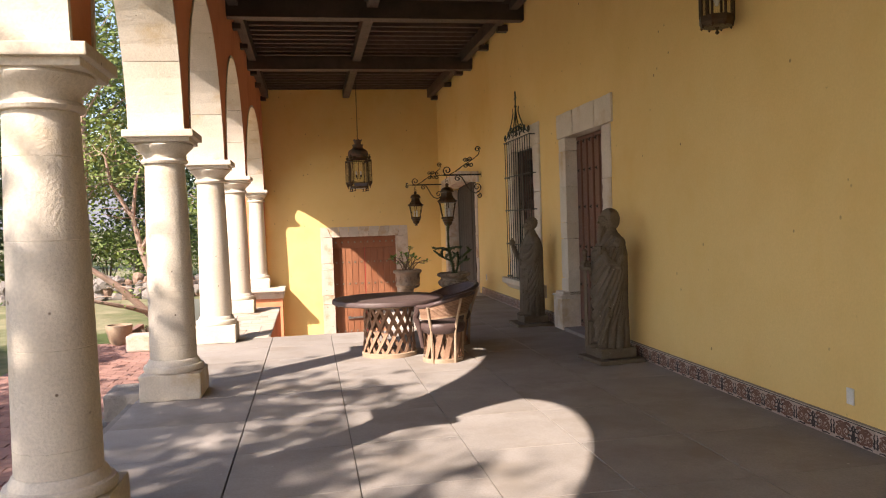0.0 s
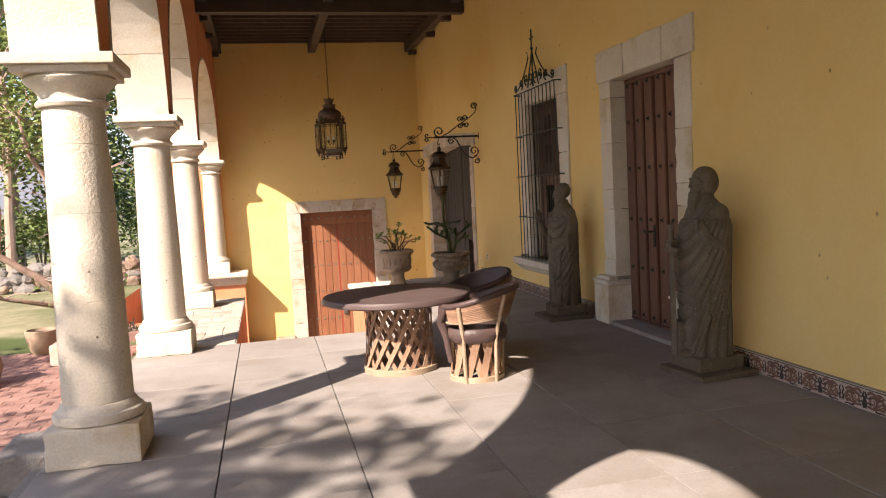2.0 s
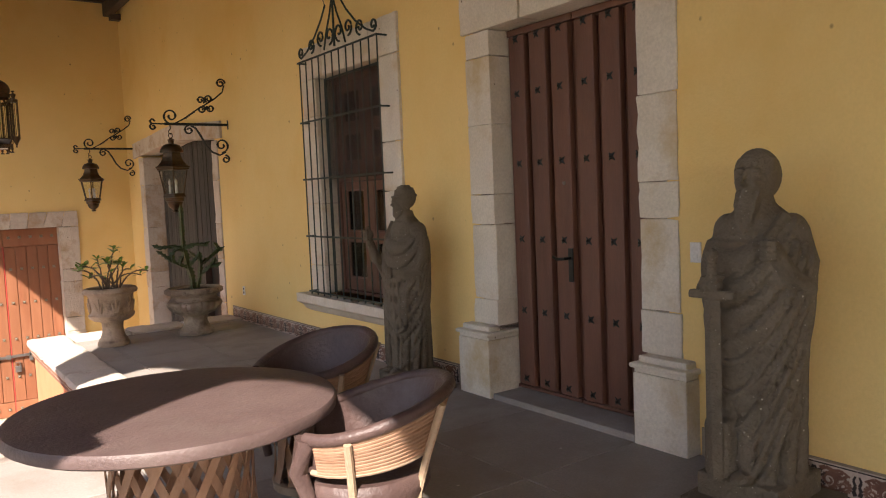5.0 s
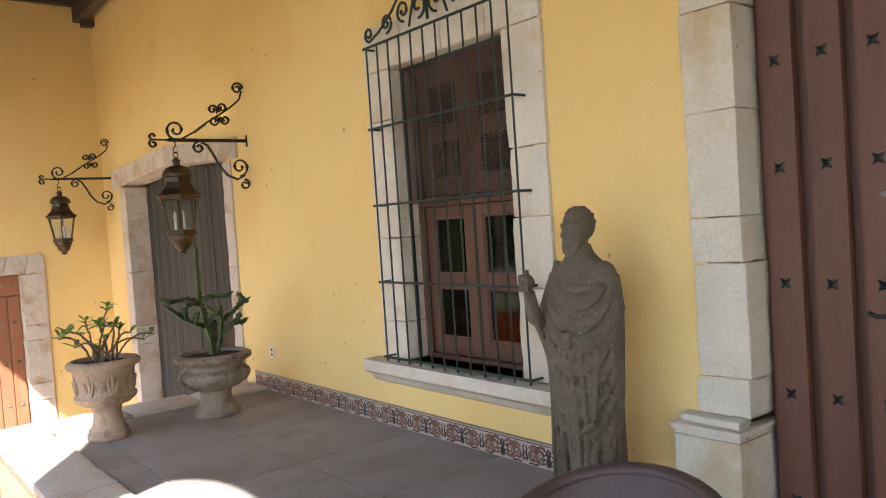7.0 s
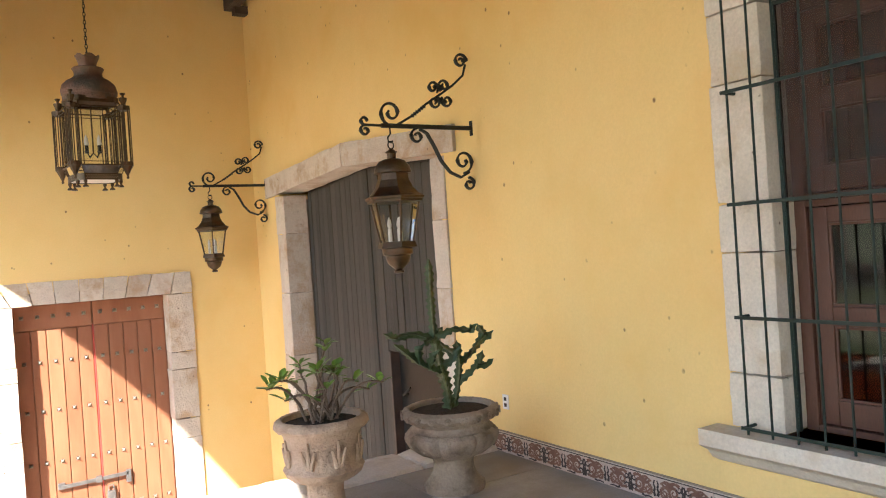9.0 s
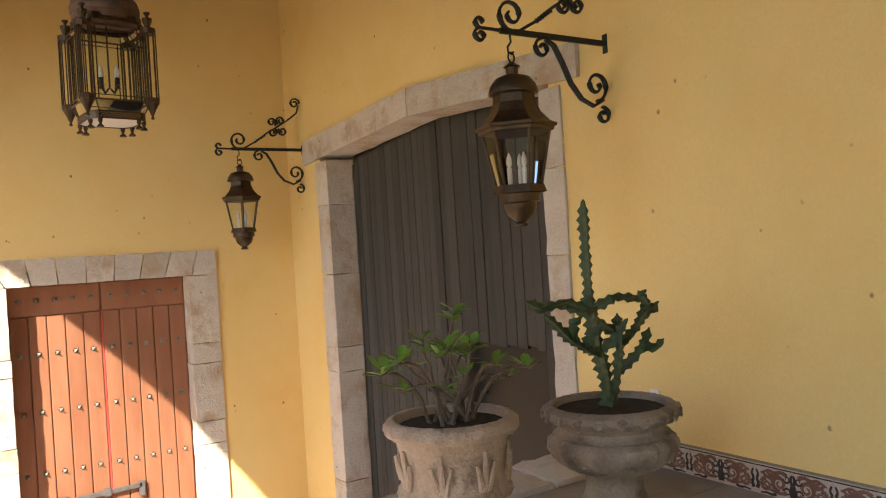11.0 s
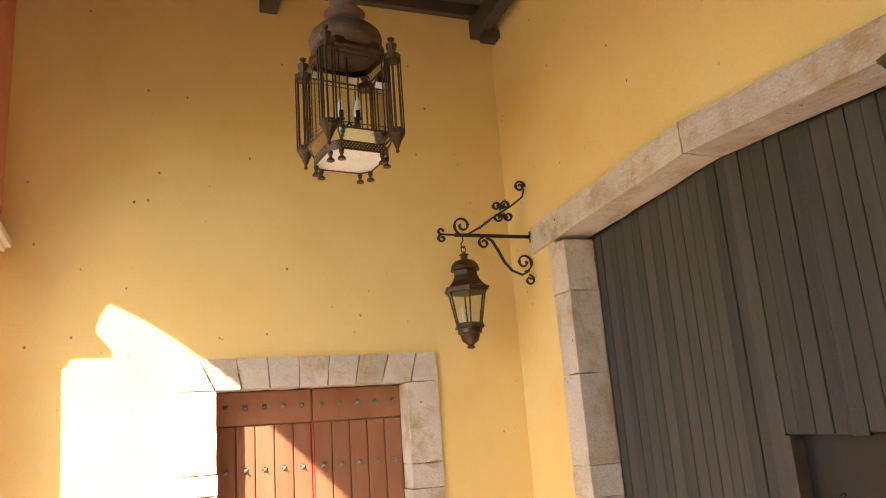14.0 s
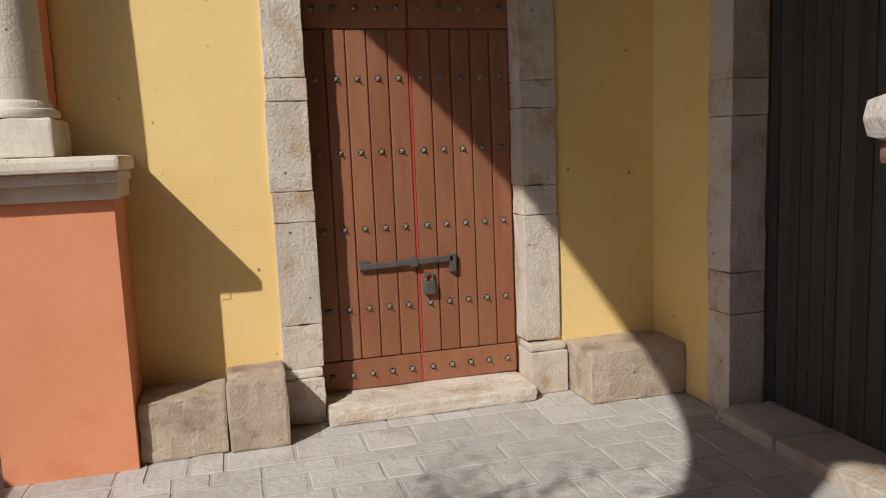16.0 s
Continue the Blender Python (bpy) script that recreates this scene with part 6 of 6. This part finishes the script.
def ornament():
    """Red-brown scrollwork of one tile, and its dark accents; (a, b) along and up the tile."""
    red, dark = Mesh(), Mesh()
    def rib(k, pts, w):
        n = len(pts)
        for i, ((a0, b0), (a1, b1)) in enumerate(zip(pts, pts[1:])):
            d = Vector((a1 - a0, b1 - b0))
            if d.length < 1e-6:
                continue
            p = Vector((-d.y, d.x)).normalized()
            w0, w1 = w * (1 - 0.7 * i / n), w * (1 - 0.7 * (i + 1) / n)
            k.add([(-0.0012, a0 + p.x * w0, b0 + p.y * w0), (-0.0012, a0 - p.x * w0, b0 - p.y * w0), (-0.0012, a1 - p.x * w1, b1 - p.y * w1), (-0.0012, a1 + p.x * w1, b1 + p.y * w1)], [(0, 1, 2, 3)])
    rib(red, spiral(0.075, 0.078, 0.044, 0.008, -math.pi / 2, 1.5, 26), 0.014)
    rib(red, spiral(0.150, 0.060, 0.034, 0.008, math.pi / 2, -1.4, 22), 0.012)
    rib(red, [(0.03, 0.125), (0.06, 0.140), (0.10, 0.128), (0.135, 0.138), (0.18, 0.115)], 0.012)
    rib(dark, [(0.095, 0.02), (0.12, 0.012), (0.15, 0.018), (0.185, 0.012)], 0.008)
    for j in range(5):
        t = 0.5 + 0.45 * j
        rib(red, [(0.085 + 0.030 * math.cos(t), 0.080 + 0.030 * math.sin(t)), (0.105 + 0.050 * math.cos(t), 0.082 + 0.045 * math.sin(t)), (0.125 + 0.060 * math.cos(t + 0.25), 0.085 + 0.052 * math.sin(t + 0.25))], 0.012)
    rib(red, [(0.035, 0.035), (0.08, 0.028), (0.13, 0.038), (0.17, 0.065)], 0.010)
    rib(dark, [(0.004, 0.02), (0.012, 0.05), (0.004, 0.08), (0.012, 0.11), (0.004, 0.135)], 0.013)
    rib(dark, spiral(0.032, 0.045, 0.022, 0.006, 0, 1.1, 14), 0.007)
    rib(dark, spiral(0.032, 0.110, 0.022, 0.006, 0, -1.1, 14), 0.007)
    rib(dark, [(0.205, 0.03), (0.195, 0.055), (0.206, 0.08), (0.195, 0.105), (0.206, 0.13)], 0.011)
    dark.add([(-0.0012, 0.002, 0.150), (-0.0012, 0.213, 0.150), (-0.0012, 0.213, 0.157), (-0.0012, 0.002, 0.157)], [(0, 1, 2, 3)])
    return red, dark


red, dark = ornament()
tile_data = Mesh().box(0.0, 0.02, 0.0015, 0.2135, 0.003, 0.160, 0.002).data("tile", TILE)
red_data, dark_data = red.data("ornament", TILE_RED), dark.data("ornament", TILE_DARK)
y, i = -0.6, 0
while y + 0.215 < 17.08:
    if not (D1[0] - 0.64 < y < D1[1] + 0.44):
        flip = Matrix.Diagonal((1, -1, 1, 1)) if i % 2 else Matrix.Identity(4)
        t = part("tile", tile_data, TILE, skirting, m=Matrix.Translation((RX - 0.022, y + (0.215 if i % 2 else 0), 0)) @ flip)
        part("ornament", red_data, TILE_RED, t)
        part("ornament", dark_data, TILE_DARK, t)
    y += 0.215
    i += 1

# ---- garden ----
rnd = random.Random(21)
far = 3000.0
gr = Mesh()
hx0, hx1, hy0, hy1 = WEST, RX + 0.5, -5.0, EY + 0.45
for x0, x1, y0, y1 in ((-far, -3.6, -far, far), (-3.6, hx0, -far, 16.4), (-3.6, hx0, EY + 0.45, far), (hx1, far, -far, far), (hx0, hx1, -far, hy0), (hx0, hx1, hy1, far)):
    gr.add([(x0, y0, GZ), (x1, y0, GZ), (x1, y1, GZ), (x0, y1, GZ)], [(0, 1, 2, 3)])
setting("ground", gr, GROUND, "dry earth and thin green grass of the garden", "ground")

patio = setting("patio", Mesh().box(-4.6, -2.55, -3.0, 14.6, GZ - 0.05, GZ + 0.012), JOINT, "red brick patio beside the terrace", "pavement")
brick_data = Mesh().box(-0.125, 0.125, -0.06, 0.06, -0.02, 0.02, 0.004).data("brick", BRICK)
rest = Mesh()
j = 0
y = 14.5
while y > -2.9:
    x = -4.55 + (0.13 if j % 2 else 0.0)
    while x < -2.6:
        if 7.6 < y < 13.2 and x > -4.1:
            part("brick", brick_data, BRICK, patio, m=pose(x + 0.125, y, GZ + 0.012 + rnd.uniform(-0.003, 0.003), 0, 0, rnd.uniform(-1, 1)))
        else:
            rest.box(x + 0.002, x + 0.248, y - 0.06, y + 0.06, GZ - 0.01, GZ + 0.03)
        x += 0.258
    y -= 0.128
    j += 1
part("bricks", rest, BRICK, patio, kind="stuff")

rub = Mesh()
for i in range(420):
    x, y = rnd.uniform(-2.56, -2.08), rnd.uniform(1.5, 12.2)
    s = rnd.uniform(0.03, 0.075)
    rub.lathe([(s * 0.7, -0.02), (s, 0.0), (s * 0.75, s * 0.5), (s * 0.2, s * 0.62)], 7, pose(x, y, GZ + 0.01, 0, 0, rnd.uniform(0, 360)) @ Matrix.Diagonal((1, rnd.uniform(0.7, 1.3), 1, 1)))
tagged(part("rubble_strip", rub, COBBLE, smooth=False), "dark rough rubble strip along the terrace edge", "rubble", kind="stuff")
setting("terrace_kerb", Mesh().box(WEST - 0.16, WEST - 0.003, -3.0, 12.4, GZ - 0.05, -0.10, 0.02), COBBLE, "rough grey concrete edge of the terrace", "kerb")


def rough_stone(name, label, cat, x, y, z, sx, sy, sz, mat, seed, sub=3, cut=0.35):
    bm = bmesh.new()
    bmesh.ops.create_icosphere(bm, subdivisions=sub, radius=1.0)
    off = Vector((seed * 3.7, seed * 1.9, seed * 7.1))
    for v in bm.verts:
        d = 1 + cut * noise.noise(v.co * 1.3 + off) + 0.12 * noise.noise(v.co * 3.7 + off)
        v.co = Vector((v.co.x * sx, v.co.y * sy, max(-0.55, v.co.z) * sz)) * d
    me = bpy.data.meshes.new(name)
    bm.to_mesh(me)
    bm.free()
    me.materials.append(mat)
    ob = new(name, me)
    ob.matrix_basis = pose(x, y, z, 0, 0, seed * 41)
    return tagged(ob, label, cat)


rough_stone("boulder", "large reddish-brown boulder on the patio", "rock", -3.95, 12.45, GZ + 0.22, 0.42, 0.36, 0.42, ROCK, 1)
tagged(part("stone_block", Mesh().box(-0.19, 0.19, -0.30, 0.30, 0.0, 0.30, 0.035), COBBLE, m=pose(-2.28, 9.15, GZ, 0, 0, 3)), "rough grey stone block beside a column plinth", "stone block")
pot = thing("clay_pot", "pale clay garden pot on the patio", "pot", pose(-3.58, 14.4, GZ + 0.03))
part("pot_body", Mesh().lathe([(0.12, 0), (0.16, 0.05), (0.20, 0.20), (0.215, 0.30), (0.22, 0.33), (0.19, 0.335), (0.18, 0.28)], 24), PALE, pot, smooth=True)
part("soil", Mesh().lathe([(0.185, 0.24), (0.185, 0.29), (0.01, 0.30)], 16), SOIL, pot)
bed = setting("flower_bed_border", Mesh().box(-3.7, -2.35, 14.95, 15.07, GZ - 0.02, GZ + 0.13, 0.01).box(-2.47, -2.35, 15.07, 16.35, GZ - 0.02, GZ + 0.13, 0.01).box(-3.7, -3.58, 15.07, 16.35, GZ - 0.02, GZ + 0.13, 0.01), BRICK, "low red brick border of a flower bed", "kerb")
planter = thing("stone_planter", "low pinkish stone planter block", "planter", pose(-2.98, 13.6, GZ + 0.03))
part("planter_body", Mesh().box(-0.28, 0.28, -0.2, 0.2, 0, 0.26, 0.03), QUARRY, planter)
dry = Mesh()
for i in range(260):
    x, y = rnd.uniform(-3.5, -2.5), rnd.uniform(15.1, 16.3)
    a = rnd.uniform(0, 6.28)
    leaf_blade(dry, (x, y, GZ + 0.01), (math.cos(a), math.sin(a), rnd.uniform(0.3, 2.0)), (0, 0, 1), rnd.uniform(0.08, 0.2), 0.03)
tagged(part("dry_bed_plants", dry, STEM), "dry brown bedding plants", "plants", kind="stuff")


def leaf_cloud(k, centre, radius, count, size, r, flat=0.75):
    for _ in range(count):
        d = Vector((r.gauss(0, 1), r.gauss(0, 1), r.gauss(0, 1) * flat))
        q = Vector(centre) + d * radius * 0.5
        a = Vector((r.gauss(0, 1), r.gauss(0, 1), r.gauss(0, 0.6))).normalized()
        b = a.cross(Vector((r.gauss(0, 1), r.gauss(0, 1), r.gauss(0, 1)))).normalized()
        s = size * r.uniform(0.6, 1.4)
        k.v += [tuple(q - a * s), tuple(q + b * s * 0.45), tuple(q + a * s), tuple(q - b * s * 0.45)]
        n = len(k.v)
        k.f.append((n - 4, n - 3, n - 2, n - 1))


def tree(name, label, x, y, height, spread, leaves, size, mat, seed, trunk=0.16, low=0.35, clumps=26, bark=None):
    """Tapered trunk, limbs that fork, and a crown of many small leaves with gaps."""
    r = random.Random(seed)
    t = thing(name, label, "tree", pose(x, y, GZ))
    top = Vector((r.uniform(-0.3, 0.3), r.uniform(-0.3, 0.3), height * 0.8))
    k = Mesh()
    line = [Vector((0, 0, -0.05)), Vector((r.uniform(-0.1, 0.1), 0, height * 0.2)), Vector((r.uniform(-0.25, 0.25), r.uniform(-0.2, 0.2), height * 0.45)), top]
    k.tube(line, trunk, 9, r1=trunk * 0.3)
    crown = Mesh()
    for i in range(clumps):
        a = 2.4 * i + r.uniform(-0.5, 0.5)
        h = low + (1 - low) * (i + 0.5) / clumps
        w = spread * math.sin(math.pi * min(0.97, 0.12 + 0.88 * (h - low) / (1 - low))) ** 0.6 * r.uniform(0.55, 1.05)
        end = Vector((w * math.cos(a), w * math.sin(a), height * h + r.uniform(-0.3, 0.3)))
        base = line[1] + (top - line[1]) * max(0.0, (h - 0.25) / 0.8)
        mid = base + (end - base) * 0.5 + Vector((0, 0, 0.12 * w))
        k.tube([base, mid, end], trunk * 0.32, 6, r1=trunk * 0.06)
        leaf_cloud(crown, end, spread * 0.42, leaves // clumps, size, r)
        leaf_cloud(crown, mid, spread * 0.30, leaves // clumps // 3, size, r)
    part("trunk", k, bark or BARK, t, smooth=True)
    part("crown", crown, mat, t)
    return t


tree("tree", "tall leafy garden tree with light green foliage", -8.3, 30.0, 10.5, 3.4, 9000, 0.10, LEAF, 1, 0.22)
tree("tree", "broad dark green garden tree", -11.5, 27.5, 8.0, 3.2, 8000, 0.10, LEAF_DARK, 2, 0.22, 0.2)
tree("tree", "tall leafy garden tree with light green foliage", -13.8, 24.0, 10.5, 3.2, 8000, 0.10, LEAF, 3, 0.2)
tree("tree", "broad dark green garden tree", -6.6, 33.0, 8.5, 2.2, 7000, 0.10, LEAF_DARK, 4, 0.2, 0.15)
tree("tree", "tall leafy garden tree with light green foliage", -6.9, 24.5, 9.5, 1.9, 5500, 0.075, LEAF, 5, 0.14, 0.35)
tree("tree", "distant broad green tree", -18.0, 38.0, 8.0, 4.5, 7000, 0.14, LEAF_DARK, 6, 0.25, 0.15)
tree("tree", "distant broad green tree", -5.4, 46.0, 5.0, 3.0, 5000, 0.13, LEAF, 7, 0.2, 0.1)
tree("tree", "tall feathery shade tree beyond the patio", -9.5, -2.9, 10.3, 2.3, 4200, 0.12, LEAF, 12, 0.16, 0.72, 16)
tree("tree", "tall feathery shade tree beyond the patio", -9.4, 0.8, 10.2, 2.1, 3000, 0.12, LEAF, 13, 0.16, 0.72, 16)
tree("tree", "broad dark green shade tree beside the patio", -8.6, 5.5, 5.5, 2.6, 7000, 0.09, LEAF_DARK, 14, 0.12, 0.25, 24)
tree("tree", "broad dark green shade tree beside the patio", -8.8, 10.0, 5.0, 2.4, 6000, 0.09, LEAF_DARK, 15, 0.12, 0.25, 24)

shrub_rows = [(-13.0, 27.0), (-11.0, 26.4), (-9.6, 27.2), (-8.2, 26.5), (-6.9, 27.3), (-5.7, 26.8), (-15.5, 28.5), (-4.4, 31.0), (-3.6, 34.0)]
for i, (x, y) in enumerate(shrub_rows):
    r = random.Random(50 + i)
    s = thing("shrub", "rounded green garden shrub behind the rubble wall", "shrub", pose(x, y, GZ), "shrubs behind the wall")
    k, c = Mesh(), Mesh()
    for j in range(9):
        a = 2.4 * j
        e = Vector((0.7 * math.cos(a) * r.uniform(0.3, 1), 0.7 * math.sin(a) * r.uniform(0.3, 1), r.uniform(0.5, 1.9)))
        k.tube([(0, 0, 0), e * 0.5 + Vector((0, 0, 0.2)), e], 0.025, 5, r1=0.008)
        leaf_cloud(c, e, 0.75, 170, 0.07, r)
    part("branches", k, STEM, s)
    part("crown", c, LEAF if i % 3 else LEAF_DARK, s)

# the pale leaning tree in the bed
pale = thing("tree", "pale pinkish bare leaning tree with few leaves", "tree", pose(-3.0, 15.9, GZ))
k, cr = Mesh(), Mesh()
limbs = [([(0, 0, -0.05), (-0.12, 0, 0.45), (-0.30, 0.05, 1.0), (-0.50, 0.10, 1.6), (-0.62, 0.1, 2.2), (-0.95, 0.0, 2.8), (-1.05, 0, 3.4)], 0.085, 0.02),
         ([(0, 0, 0.0), (-0.40, -0.2, 0.45), (-0.85, -0.35, 0.95), (-1.35, -0.5, 1.35), (-1.9, -0.6, 2.1), (-2.2, -0.6, 3.0)], 0.085, 0.02),
         ([(-0.1, 0, 0.3), (-0.6, -0.5, 0.55), (-1.2, -0.9, 0.75), (-1.9, -1.2, 1.2)], 0.06, 0.015),
         ([(-0.50, 0.1, 1.6), (-0.2, 0.2, 2.1), (-0.05, 0.2, 2.5), (0.05, 0.2, 3.0)], 0.045, 0.01),
         ([(-0.62, 0.1, 2.2), (-0.55, 0.2, 2.9), (-0.4, 0.3, 3.4)], 0.04, 0.01),
         ([(-1.35, -0.5, 1.35), (-1.3, -0.4, 2.0), (-1.5, -0.3, 2.8), (-1.45, -0.3, 3.3)], 0.045, 0.01)]
r = random.Random(77)
for line, r0, r1 in limbs:
    k.tube(line, r0, 8, r1=r1)
    for q in line[2:]:
        for _ in range(5):
            e = Vector(q) + Vector((r.gauss(0, 0.45), r.gauss(0, 0.3), r.uniform(-0.1, 0.5)))
            m2 = (Vector(q) + e) / 2 + Vector((r.gauss(0, 0.06), 0, r.gauss(0, 0.06)))
            k.tube([q, m2, e], 0.012, 5, r1=0.003)
            if q[2] > 2.4 or r.random() < 0.25:
                leaf_cloud(cr, e, 0.35, 26, 0.04, r)
part("trunk", k, BARK, pale, smooth=True)
part("crown", cr, LEAF, pale, "sparse light green leaves")

# rubble wall across the garden
wall_r = thing("rubble_wall", "low dry-stone rubble wall across the garden", "garden wall", pose(0, 23.6, GZ))
stone_data = []
for i in range(6):
    bm = bmesh.new()
    bmesh.ops.create_icosphere(bm, subdivisions=2, radius=1.0)
    for v in bm.verts:
        v.co *= 1 + 0.35 * noise.noise(v.co * 1.5 + Vector((i * 5.1, 0, 0)))
    me = bpy.data.meshes.new("stone")
    bm.to_mesh(me)
    bm.free()
    me.materials.append(ROCK if i % 3 == 0 else COBBLE)
    stone_data.append(me)
x = -16.0
while x < -3.1:
    z = 0.08
    while z < 0.62:
        s = rnd.uniform(0.12, 0.24)
        ob = part("stone", rnd.choice(stone_data), None, wall_r, m=pose(x + rnd.uniform(-0.05, 0.05), rnd.uniform(-0.12, 0.12), z, rnd.uniform(0, 360), rnd.uniform(0, 360), 0) @ Matrix.Diagonal((s, s * 0.9, s * 0.8, 1)))
        z += s * 1.15
    x += 0.27

# utility pole with a pale box, wires, hills
pole = thing("utility_pole", "weathered wooden utility pole with a pale metal box", "pole", pose(-7.7, 35.2, GZ))
part("post", Mesh().tube([(0, 0, 0), (0.02, 0, 9.0)], 0.13, 10, r1=0.09), GREYWOOD, pole, smooth=True)
part("box", Mesh().box(-0.30, 0.28, -0.42, -0.14, 2.55, 3.2, 0.02), WHITE, pole, "pale metal box")
part("arm", Mesh().box(-0.9, 0.9, -0.06, 0.06, 8.2, 8.32, 0.01), GREYWOOD, pole)
for i, (dx, z) in enumerate(((-0.8, 8.3), (0.0, 8.1), (0.8, 8.3))):
    tagged(part("power_line", Mesh().tube([(-7.7 + dx - 40 + 8 * q, 35.2, z - 0.6 + 0.012 * (q - 5) ** 2) for q in range(11)], 0.014, 4), BLACKPL), "thin dark overhead power line", "wire")
hill = Mesh()
n = 90
for i in range(n):
    for q in (i, i + 1):
        a = math.pi * q / n + 0.1
        h = 70 + 60 * noise.noise(Vector((a * 4, 0.3, 0))) + 25 * noise.noise(Vector((a * 13, 1.3, 0)))
        hill.v += [(1500 * math.cos(a), 1500 * math.sin(a), -5), (1650 * math.cos(a), 1650 * math.sin(a), max(15, h))]
    b = len(hill.v)
    hill.f.append((b - 4, b - 2, b - 1, b - 3))
setting("backdrop", hill, HILL, "hazy blue-grey hills on the horizon", "hills")
